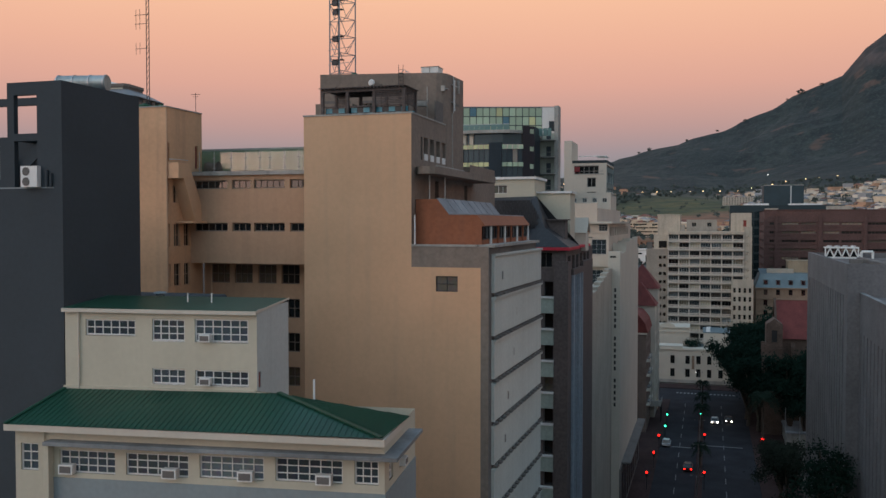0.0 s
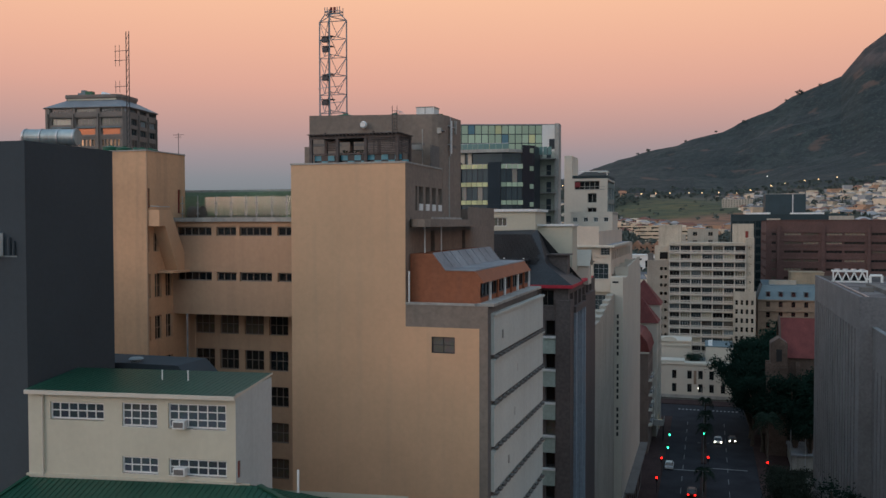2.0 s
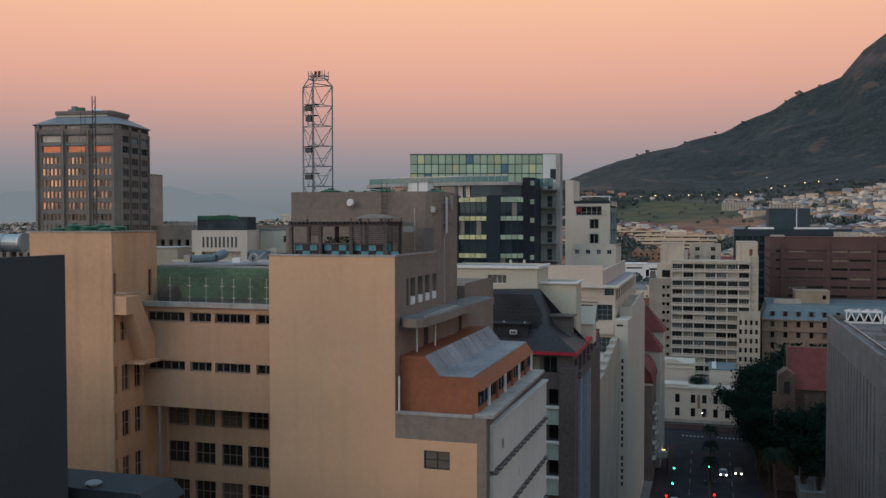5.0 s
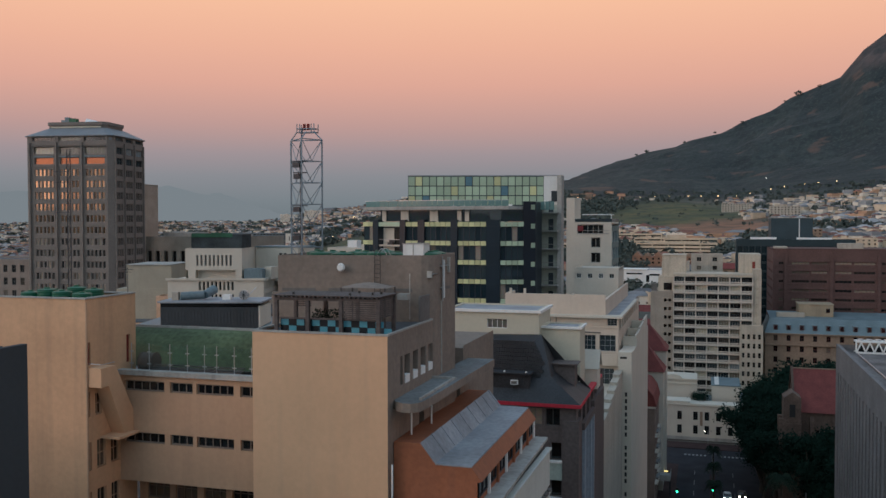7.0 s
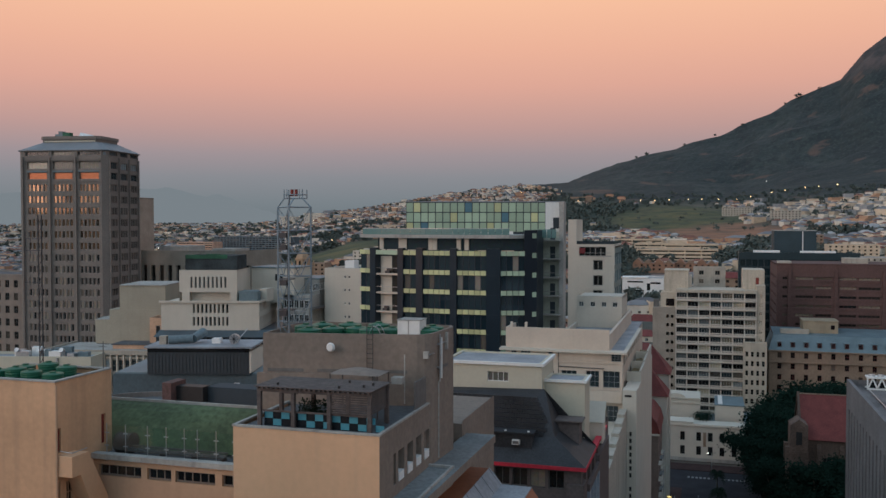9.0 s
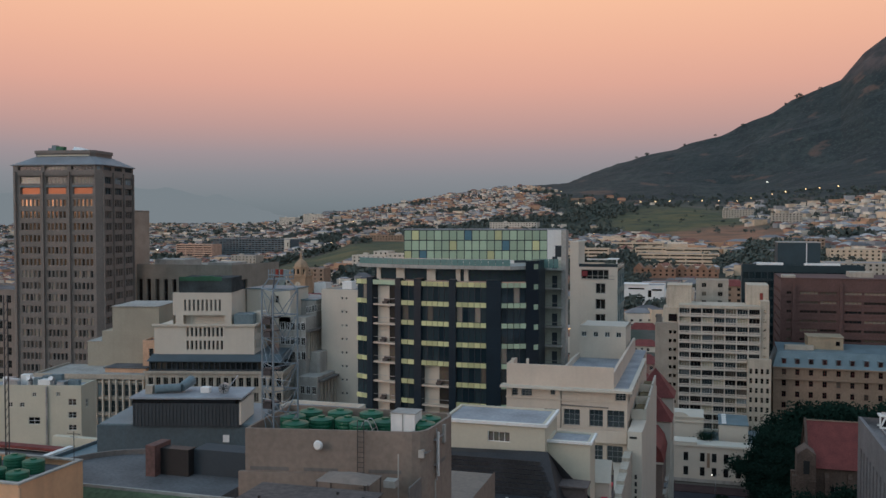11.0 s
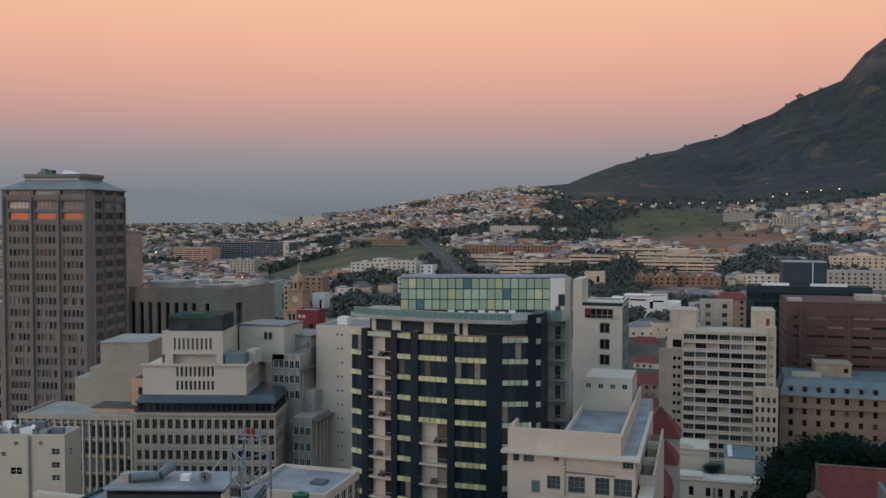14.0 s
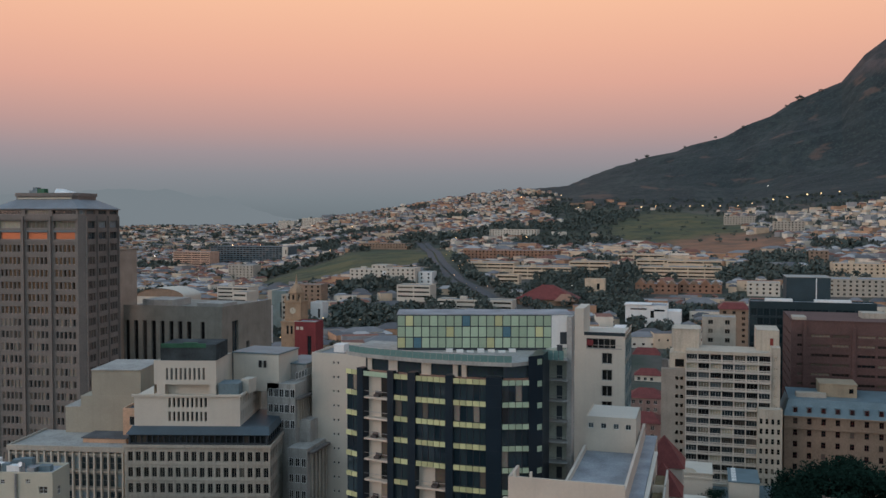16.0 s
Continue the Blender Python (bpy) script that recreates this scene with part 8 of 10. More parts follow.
def fin_building():
    t = thing("finned_office_building", (-142, 205, 0), "flat-roofed office building with vertical concrete fins", "office building")
    x0, x1, y0, y1 = -156.0, -129.0, 196.0, 212
    part("wall", Geo().box(x0 + 0.3, x1 - 0.3, y0 + 0.8, y1, 0, 39.2), CONC, t)
    wm = window_mesh(1.36, 2.7, 1, 2, CONC, GLASS_BLUE, 0.07, True)[0]
    for z in (37.6, 33.8, 30.0, 26.2, 22.4):
        part("slab_edge", Geo().box(x0 + 0.3, x1 - 0.3, y0 + 0.3, y0 + 0.8, z, z + 0.4), BEIGE, t)
    n = 16
    for i in range(n + 1):
        x = x0 + 0.5 + (x1 - x0 - 1) * i / n
        part("fin", Geo().box(x - 0.17, x + 0.17, y0, y0 + 0.8, 0, 38.6), CREAM_W, t)
    for i in range(n):
        x = x0 + 0.5 + (x1 - x0 - 1) * (i + 0.5) / n
        for z in (34.5, 30.7, 26.9, 23.1):
            place("window", wm, Matrix.Translation((x, y0 + 0.72, z)), t)
    part("roof", Geo().box(x0, x1, y0 - 0.1, y0 + 0.4, 38.5, 39.6).box(x0, x0 + 0.4, y0 + 0.4, y1, 38.5, 39.6).box(x1 - 0.4, x1, y0 + 0.4, y1, 38.5, 39.6), BEIGE, t)
    part("deck", Geo().box(x0 + 0.4, x1 - 0.4, y0 + 0.4, y1, 38.7, 38.9), ROOFBLUE, t)
    part("plant_room", Geo().box(-141, -131, 201, 207, 38.9, 40.2), mat("peach_paint", (0.6, 0.38, 0.25)), t)
    part("plant_roof", Geo().box(-141.3, -130.7, 200.7, 207.3, 40.2, 40.4), ROOFDARK, t)
    spin(spun(-142.5, 196, 11.0), t)


fin_building()
cr = block("cream_side_street_building", -146, -122.8, 167.3, 174.0, 0, 42.7, CREAM, ROOFGREY, "cream-painted building with small dark windows and roof plant", "building",
           [(a + 146, b + 146, c, d, 2, 2) for a, b, c, d in ((-125.4, -123.8, 38.8, 40.1), (-125.4, -123.8, 36.3, 37.5), (-125.4, -123.8, 33.9, 35.0), (-132.6, -131.8, 40.5, 41.3), (-127.8, -127.0, 40.6, 41.4), (-137.5, -136.6, 38.4, 39.3), (-135.1, -134.2, 38.4, 39.3), (-133.4, -131.1, 35.0, 36.4), (-141.5, -140.2, 38.4, 39.3), (-144.4, -143, 35, 36.4))], [(2, 3.2, 38, 39.6)], pane=GLASS_DK, sash=WHITE)
part("downpipe", Geo().tube((-129.6, 167.1, 10), (-129.6, 167.1, 42.5), 0.25), STEEL, cr)
rp = thing("roof_plant", (-134, 170, 42.2), "cluster of galvanised ducts and condenser boxes on a roof", "roof plant")
rg = random.Random(3)
for i in range(12):
    x, y = -144 + rg.random() * 18, 168 + rg.random() * 4
    part("duct_box", Geo().box(x, x + 1.2 + rg.random() * 1.6, y, y + 1.3, 42.2, 42.9 + rg.random() * 1.3), (STEEL, ROOFBLUE, WHITE)[i % 3], rp)
for i in range(4):
    x = -143 + i * 4.6
    part("cowl", Geo().tube((x, 169, 42.2), (x, 169, 43.6), 0.4, n=12).tube((x, 169, 43.6), (x, 168, 44.0), 0.4, 0.45, n=12), STEEL, rp)
spin(spun(-130, 167.3, 14.0), cr, rp)

gc = thing("grey_civic_building", (-186, 318, 0), "massive grey concrete civic building with deep vertical slots", "public building")
gw = Geo()
gh = [(3 + i * 3.4, 4.7 + i * 3.4, 20, 54.2, 1, 7) for i in range(8)] + [(32, 33.6, 48, 54.2, 1, 2)]
skin(gw, (-206, 300), (-166, 302), 0, 59.5, [h[:4] for h in gh], 0.8)
gs = [(6, 10, 30, 54, 3, 6), (15, 17, 34, 46, 1, 3)]
skin(gw, (-166, 302), (-164, 334), 0, 59.5, [h[:4] for h in gs], 0.8)
gw.prism([(-205.6, 301), (-166.4, 303), (-164.4, 334), (-205.6, 334)], 58.2, 58.6)
part("wall", gw, mat("civic_concrete", (0.27, 0.25, 0.21), 0.85, streak=0.2), gc)
for h in gh:
    set_window(gc, (-206, 300), (-166, 302), *h, CONC_DK, GLASS_DK, 0.8, True, 0.1)
for h in gs:
    set_window(gc, (-166, 302), (-164, 334), *h, CONC_DK, GLASS_BLUE, 0.8, True, 0.1)
part("penthouse", Geo().box(-200, -188, 306, 318, 58.6, 61), CONC, gc)
part("penthouse", Geo().box(-178, -168, 306, 316, 58.6, 60.2), CONC, gc)

block("old_stone_offices", -262, -216, 268, 290, 0, 52, mat("grey_brown_stone", (0.24, 0.2, 0.17), 0.85, streak=0.2), ROOFDARK, "old grey-brown stone office building with arched windows", "office building",
      [(1.5 + i * 3.6, 3.2 + i * 3.6, 47.5 - 4.4 * k, 50 - 4.4 * k) for i in range(12) for k in range(9)], [(1.5 + i * 3.6, 3.2 + i * 3.6, 47.5 - 4.4 * k, 50 - 4.4 * k) for i in range(5) for k in range(9)], pane=GLASS_DK, sash=CONC_DK)


# ---- low roofs between the terrace and the office blocks ----
hall_mat = mat("slate_grey_render", (0.075, 0.103, 0.115), 0.8, streak=0.15, blotch=0.12)


def dark_band_hall():
    t = thing("blue_grey_flat_hall", (-63, 115, 0), "blue-grey rendered hall with a dark slatted clerestory", "building")
    part("wall", Geo().box(-71.5, -53.4, 109.8, 122, 0, 51.7), hall_mat, t)
    part("clerestory", Geo().box(-67.3, -55.3, 109.5, 115.5, 51.7, 54.3), mat("slate_clerestory", (0.042, 0.05, 0.055), 0.6, streak=0.2), t, "dark ribbed clerestory wall")
    for i in range(30):
        part("rib", Geo().box(-67.2 + i * 0.4, -67.12 + i * 0.4, 109.44, 109.5, 51.7, 54.3), mat("slate_clerestory", (0.042, 0.05, 0.055)), t)
    part("glazed_band", Geo().box(-67.3, -55.3, 109.5, 115.5, 54.3, 54.8), GLASS_DK, t)
    part("end_wall", Geo().box(-55.3, -55.1, 109.5, 115.5, 51.9, 54.4), CREAM_W, t)
    part("roof", Geo().box(-67.6, -54.9, 109.2, 115.8, 54.8, 55.0), ROOFGREY, t)
    boxes("lower_roof", ((-71.3, -67.3, 110, 121.8, 51.7, 51.85), (-55.1, -53.6, 110, 121.8, 51.7, 51.85), (-67.3, -55.1, 115.6, 121.8, 51.7, 51.85)), ROOFBLUE, t)
    part("hatch", Geo().box(-57.2, -56.5, 109.7, 109.8, 49.9, 50.7), WHITE, t)
    f = thing("extractor_fan", (-57.6, 111.5, 55.0), "round roof extractor fan with radial blades", "fan")
    part("ring", Geo().tube((-57.6, 111.5, 55.6), (-57.6, 112.1, 55.6), 0.6, n=20), STEEL, f)
    part("hub", Geo().tube((-57.6, 111.45, 55.6), (-57.6, 111.5, 55.6), 0.16, n=10), DARKSTEEL, f)
    for i in range(8):
        a = i * math.pi / 4
        part("blade", Geo().beam((-57.6 + 0.15 * math.cos(a), 111.47, 55.6 + 0.15 * math.sin(a)), (-57.6 + 0.52 * math.cos(a), 111.47, 55.6 + 0.52 * math.sin(a)), 0.1, 0.04), CHARCOAL, f)
    d = thing("roof_ducts", (-62, 113, 55.0), "bent galvanised air ducts on the flat roof", "duct")
    part("duct", Geo().tube((-65.4, 111.5, 55.5), (-62.6, 112, 55.6), 0.5, 0.5, 12), ROOFBLUE, d)
    part("duct", Geo().tube((-62.6, 112, 55.6), (-62.0, 114, 56.1), 0.5, 0.6, 12), ROOFBLUE, d)
    part("box", Geo().box(-66.4, -65.6, 111, 111.8, 55.0, 56.0), BEIGE, d)
    part("box", Geo().box(-60.4, -59.4, 112, 113, 55.0, 55.6), WHITE, d)
    part("pipe", Geo().tube((-57.8, 112.6, 54.9), (-57.3, 116.8, 56.2), 0.06), STEEL, d)
    spin(spun(-61.6, 109.2, 15.0) @ Matrix.Translation((0, 0, 0.25)), t, f, d)
    m = thing("curved_dark_roof", (-56, 92, 0), "dark bitumen roof with a curved parapet edge", "building")
    arc = [(-58.5 + 7.6 * math.cos(q), 94.5 + 7.2 * math.sin(q)) for q in [math.pi * (0.5 + 0.62 * i / 10) for i in range(11)]]
    plan = [(-46, 101.7)] + arc + [(-62, 84), (-46, 84)]
    part("roof", Geo().prism(plan, 0, 51.0), ROOFDARK, m)
    for (xa, ya), (xb, yb) in zip(arc, arc[1:]):
        part("parapet", Geo().beam((xa, ya, 51.2), (xb, yb, 51.2), 0.3, 0.6), CONC_DK, m)
    part("screen", Geo().box(-55, -52.0, 95.3, 96.6, 51, 53.5), SIGNBLACK, m, "black plant screen")
    part("plant_wall", Geo().box(-52.0, -46.5, 96.2, 98.6, 51, 53.4), CHARCOAL, m)
    part("pier", Geo().box(-56.0, -55.0, 94.4, 97, 51, 53.9), BRICK, m)


dark_band_hall()
lb = block("flat_grey_roof_building", -67, -55, 136, 148, 0, 47.2, CREAM_W, ROOFGREY, "low cream building with broad grey flat roof", "building", right=[(1 + i * 2.3, 2.8 + i * 2.3, 43, 46) for i in range(5)], pane=GLASS_DK)
part("roof_hatch", Geo().box(-59.5, -57.5, 141, 143, 46.7, 47.1), ROOFDARK, lb)
pr = thing("grey_hipped_roof", (-48, 116, 0), "shallow blue-grey hipped sheet roof", "roof")
part("sheet", Geo().add([(-56.4, 110.2, 49.4), (-38.4, 110.2, 49.4), (-38.4, 122, 49.4), (-56.4, 122, 49.4), (-47.5, 116, 52.55)], ((0, 1, 4), (1, 2, 4), (2, 3, 4), (3, 0, 4))), ROOFBLUE, pr)
part("wall", Geo().box(-56, -38.8, 110.6, 121.6, 0, 49.4), hall_mat, pr)
part("hip_cap", Geo().beam((-56.4, 110.2, 49.44), (-47.5, 116, 52.6), 0.2, 0.08).beam((-38.4, 110.2, 49.44), (-47.5, 116, 52.6), 0.2, 0.08), CONC, pr)
part("vent", Geo().tube((-43.4, 117, 50.6), (-43.4, 117, 52.2), 0.4, 0.15, 10), WHITE, pr)
spin(spun(-47.5, 116, 15.0), pr)
water_tank(-53.2, 125.0, 49.3, 1.0, 1.7, "water tanks beyond")
for y0_, z_ in ((140, 35.6), (128, 35.2)):
    rr = block("red_edged_shop", -130, -110.5, y0_, y0_ + 10, 0, z_, WHITE, ROOFDARK, "low white building with a rust-red roof edge", "building", [(3 + i * 4.5, 5.4 + i * 4.5, 31, 34) for i in range(4)], pane=GLASS_DK)
    part("roof_edge", Geo().box(-130.2, -110.3, y0_ - 0.2, y0_ + 1.2, z_ + 0.02, z_ + 0.4), REDTILE, rr)
    part("ridge", Geo().box(-130.2, -110.3, y0_ + 8.4, y0_ + 10.2, z_ + 0.02, z_ + 0.5), REDTILE, rr)
    part("roof_end", Geo().box(-110.6, -109.6, y0_ - 0.4, y0_ + 10.4, z_ - 0.6, z_ + 0.7), WHITE, rr)
r2 = block("low_service_building", -108, -86, 140, 160, 0, 36.5, hall_mat, ROOFBLUE, "low blue-grey service building with a flat roof", "building", pane=GLASS_DK)
part("wall_edge", Geo().box(-118, -108.2, 155, 156.2, 30, 36.4), CREAM, r2)


# ---- the city beyond: single buildings that can be told apart ----
# the afterglow's warmth is mixed into this wall colour
CAMPUS = mat("warm_lit_render", (0.6, 0.475, 0.34), 0.85, streak=0.15, blotch=0.12)
DULLTERRA = mat("dull_terracotta", (0.29, 0.165, 0.11), 0.85, blotch=0.15)


PLOTS = []


def far_block(name, x0, x1, y0, y1, top, wall, style, label):
    z0 = min(ground_z(x, y) for x in (x0, x1) for y in (y0, y1)) - 1.5
    W, H = x1 - x0, top - ground_z((x0 + x1) / 2, y0)
    PLOTS.append((x0, x1, y0, y1))
    holes = []
    if style == "band":
        n = max(1, int(H / 3.6))
        cols = max(1, int(W / 14))
        holes = [(1 + (W - 1) * i / cols, (W - 1) * (i + 1) / cols, top - 3.0 - 3.6 * k, top - 1.5 - 3.6 * k, 6, 1) for k in range(n) for i in range(cols)]
    elif style in ("plain", "brick", "glass"):
        step = 4.6 if style != "glass" else 6.0
        n, m = max(1, int(H / 3.5)), max(2, int(W / step))
        w = 1.9 if style == "plain" else step * 0.8
        holes = [(W * (i + 0.5) / m - w / 2, W * (i + 0.5) / m + w / 2, top - 3.0 - 3.5 * k, top - 1.2 - 3.5 * k, 2, 1) for k in range(n) for i in range(m)]
    else:
        holes = [(W * 0.6, W * 0.6 + min(2.5, W * 0.2), top - H * 0.6, top - H * 0.25, 1, 1)]
    t = block(name, x0, x1, y0, y1, z0, top, wall, ROOFBLUE if style == "band" else ROOFGREY, label, "building", holes, pane=GLASS_DK, sash=wall, depth=0.35, bar=0.1)
    if W > 30 and style != "none":
        part("roof_plant", Geo().box(x0 + W * 0.3, x0 + W * 0.3 + 5, y0 + 3, y0 + 7, top, top + 2.2), wall, t)
    return t


far_block("distant_glass_office", -823.8, -676.3, 1385, 1415, 45.2, mat("blue_grey_cladding", (0.09, 0.125, 0.145), 0.5), "glass", "long glass-fronted office building in the distance")
far_block("striped_office", -851.4, -783.8, 1315, 1345, 37.5, mat("peach_banded_render", (0.52, 0.34, 0.25), 0.85), "band", "distant red-and-white striped office building")
far_block("apartment_slab", -611.0, -574.5, 1075, 1097, 30.2, BEIGE, "plain", "distant grey-beige apartment slab")
far_block("white_office", -458.0, -424.6, 790, 810, 25.6, CREAM_W, "band", "distant white office with ribbon windows")
rs_ = far_block("red_store", -218.8, -206.6, 466, 476, 35.1, mat("crimson_paint", (0.19, 0.034, 0.038), 0.7, blotch=0.15), "none", "crimson box-shaped building beside the clock tower")
part("coping", Geo().box(-219, -206.4, 465.8, 466.0, 34.9, 35.3), CONC, rs_)
part("poster", Geo().box(-217.8, -216.2, 465.85, 466, 30.6, 32.2).box(-215.4, -213.8, 465.85, 466, 30.6, 32.2), CREAM_W, rs_)
te_ = far_block("teal_slab_tower", -301.5, -290.6, 600, 618, 39.4, mat("pale_teal_cladding", (0.17, 0.235, 0.235), 0.7, streak=0.2), "none", "pale teal clad slab tower with a beige end")
part("end_wall", Geo().box(-305.0, -301.5, 600.3, 618, 5, 39.6), BEIGE, te_, "beige end wall")
far_block("banded_office", -309.7, -299.2, 560, 574, 41.5, CREAM_W, "band", "white office with dark ribbon windows")
far_block("white_gabled_hall", -288.2, -276.2, 540, 552, 34.0, WHITE, "none", "small white hall with plain walls")
far_block("white_box_house", -281.1, -271.8, 620, 630, 30.2, WHITE, "none", "plain white box-shaped house")
far_block("grey_flats", -286.5, -279.0, 585, 595, 38.5, BEIGE, "plain", "narrow grey-beige block of flats")
far_block("peach_flats", -340.0, -318.0, 720, 734, 35.0, BRICKPALE, "plain", "peach-rendered flats among small houses")
far_block("glass_office_end", -686.4, -677.1, 1381, 1384, 45.0, CREAM_W, "none", "pale end tower of the glass office")
def gap_house(x0, x1, y0, y1, eave, ridge, wall, label):
    """House with a red hipped roof in the side streets behind the white tower."""
    t = thing("brick_house", ((x0 + x1) / 2, (y0 + y1) / 2, 0), label, "house", "side street houses")
    hs = [(1.5 + i * 3.2, 3.0 + i * 3.2, eave - 2.6 - 3.2 * k, eave - 1.0 - 3.2 * k) for i in range(int((x1 - x0 - 2) / 3.2)) for k in range(2)]
    g = Geo()
    skin(g, (x0, y0), (x1, y0), 0, eave, hs, 0.2)
    skin(g, (x1, y0), (x1, y1), 0, eave, [])
    skin(g, (x0, y1), (x0, y0), 0, eave, [])
    part("wall", g, wall, t)
    for h in hs:
        set_window(t, (x0, y0), (x1, y0), *h, 2, 2, WHITE, GLASS_DK, 0.2, True)
    my, q = (y0 + y1) / 2, (y1 - y0) / 2
    part("roof", Geo().add([(x0 - 0.5, y0 - 0.5, eave), (x1 + 0.5, y0 - 0.5, eave), (x1 + 0.5, y1 + 0.5, eave), (x0 - 0.5, y1 + 0.5, eave), (x0 + q * 0.6, my, ridge), (x1 - q * 0.6, my, ridge)], ((0, 1, 5, 4), (1, 2, 5), (2, 3, 4, 5), (3, 0, 4))), REDTILE, t)
    PLOTS.append((x0, x1, y0, y1))
gap_house(-52.0, -30.5, 560, 578, 6.5, 14.0, DULLTERRA, "brown-brick house under a broad dark red roof")
gap_house(-43.0, -29.5, 498, 508, 9.5, 12.5, CREAM_W, "pale rendered house with a low red roof")
gap_house(-41.0, -26.0, 436, 450, 10.0, 13.5, mat("dusky_pink_render", (0.33, 0.22, 0.19), 0.85, streak=0.2), "dusky pink house with a dark red roof")
gap_house(-40.0, -25.0, 395, 408, 8.0, 11.5, mat("dusky_pink_render", (0.33, 0.22, 0.19)), "low pink house with a dark red roof")
far_block("white_terrace", -339.5, -304.4, 835, 856, 42.0, CREAM_W, "plain", "white terraced apartment building on the slope")
far_block("white_terrace", -318.0, -303.0, 838, 858, 46.0, CREAM_W, "plain", "white terraced apartment building on the slope")
far_block("white_terrace", -302.5, -294.0, 826, 842, 40.5, WHITE, "plain", "white terraced apartment building on the slope")
far_block("white_terrace", -265.5, -252.0, 822, 838, 41.0, WHITE, "plain", "white terraced apartment building on the slope")
far_block("white_terrace", -294.7, -266.3, 815, 832, 44.7, CREAM_W, "plain", "white terraced apartment building on the slope")
far_block("twin_flats", -1278.0, -1224.2, 2530, 2560, 87.8, CREAM_W, "plain", "distant white block of flats on the rise")
far_block("twin_flats", -1049.9, -993.7, 2220, 2250, 95.2, CREAM_W, "plain", "distant white block of flats on the rise")
far_block("long_school", -525.6, -449.0, 1330, 1360, 53.3, BRICKPALE, "plain", "long low peach-coloured school building")
far_block("white_villa", -314.5, -305.0, 695, 705, 23.0, CREAM_W, "plain", "small white flat-roofed villa")
far_block("pale_hall", -631.7, -581.2, 910, 940, 12.8, CREAM_W, "none", "pale low hall roof in the distance")
far_block("striped_tower", -252.4, -223.5, 725, 742, 36.0, CREAM_W, "band", "white banded mid-rise office tower")
far_block("office_complex", -194.0, -135.3, 910, 940, 42.7, CAMPUS, "band", "cream office complex with banded floors")
far_block("cream_offices", -265.4, -206.5, 975, 1005, 43.1, CAMPUS, "band", "cream low-rise offices with banded windows")
far_block("brick_row", -300.7, -182.4, 1115, 1145, 51.8, DULLTERRA, "plain", "long red-brick row building")
far_block("cream_drum_building", -107.0, -90.2, 795, 805, 39.1, CAMPUS, "none", "cream box-shaped hall with a dark slot")
far_block("white_hall", -210, -150, 700, 716, 27.5, CREAM_W, "band", "long low white hall with ribbon windows")
rh_ = thing("red_roofed_hall", (-131, 752, 20), "broad hall under a big dull red hipped roof", "hall")
part("wall", Geo().box(-154, -108, 740, 764, 18, 25.5), BRICKPALE, rh_)
part("roof", Geo().add([(-156, 738, 25.5), (-106, 738, 25.5), (-106, 766, 25.5), (-156, 766, 25.5), (-136, 752, 36.5), (-127, 752, 36.5)], ((0, 1, 5, 4), (1, 2, 5), (2, 3, 4, 5), (3, 0, 4))), REDTILE, rh_)
part("roof", Geo().add([(-124, 736, 24.5), (-107, 736, 24.5), (-107, 748, 24.5), (-124, 748, 24.5), (-119, 742, 30), (-112, 742, 30)], ((0, 1, 5, 4), (1, 2, 5), (2, 3, 4, 5), (3, 0, 4))), DULLTERRA, rh_, "lower brown roof")
PLOTS.append((-156, -106, 736, 766))
vh = thing("vaulted_hall", (-468, 726, 0), "hall under a pale barrel-vaulted roof", "hall")
va = Geo()
for i in range(14):
    a0, a1 = math.pi * i / 14, math.pi * (i + 1) / 14
    va.quad(*[(-468.8 - 24.3 * math.cos(a), y, 21.8 + 7.5 * math.sin(a)) for a, y in ((a0, 712), (a1, 712), (a1, 740), (a0, 740))])
part("vault", va, CREAM_W, vh)
fa_ = [(-468.8 - 23.8 * math.cos(math.pi * i / 14), 713, 21.8 + 7.1 * math.sin(math.pi * i / 14)) for i in range(15)]
part("end_wall", Geo().add(fa_, [tuple(range(15))]), BRICKPALE, vh)
part("wall", Geo().box(-493, -444.6, 713.2, 740, 0, 21.8), CREAM_W, vh)
PLOTS.append((-493, -444, 713, 740))
far_block("cream_offices", -197.6, -175.8, 850, 863, 38.0, CAMPUS, "band", "cream low-rise offices with banded windows")
far_block("cream_offices", -141.3, -100.4, 935, 960, 47.5, CAMPUS, "band", "cream low-rise offices with banded windows")
wm_ = far_block("white_modern_building", -61.5, -33.2, 660, 682, 30.4, WHITE, "none", "white modern building with dark window strips")
part("window_strip", Geo().box(-58, -47, 659.9, 660, 27.2, 28.2).box(-42, -35.0, 659.9, 660, 26.4, 27.6).box(-58, -46.5, 659.9, 660, 21.0, 22.0), GLASS_DK, wm_)
part("upper_slab", Geo().box(-62.2, -44, 659.2, 676, 30.4, 31.0), WHITE, wm_)
part("lower_wing", Geo().box(-33.2, -24, 661, 680, 12, 26.5), WHITE, wm_)
far_block("flat_roofed_campus_block", -103.6, -52.3, 1060, 1090, 50.6, CAMPUS, "band", "long pale flat-roofed campus building")
far_block("flat_roofed_campus_block", -80.1, -36.2, 1015, 1041, 46.8, CAMPUS, "band", "long pale flat-roofed campus building")
far_block("flat_roofed_campus_block", -47.3, 8.0, 1000, 1030, 46.6, CAMPUS, "band", "long pale flat-roofed campus building")
far_block("flat_roofed_campus_block", -72.0, 7.0, 935, 965, 43.2, CAMPUS, "band", "long pale flat-roofed campus building")
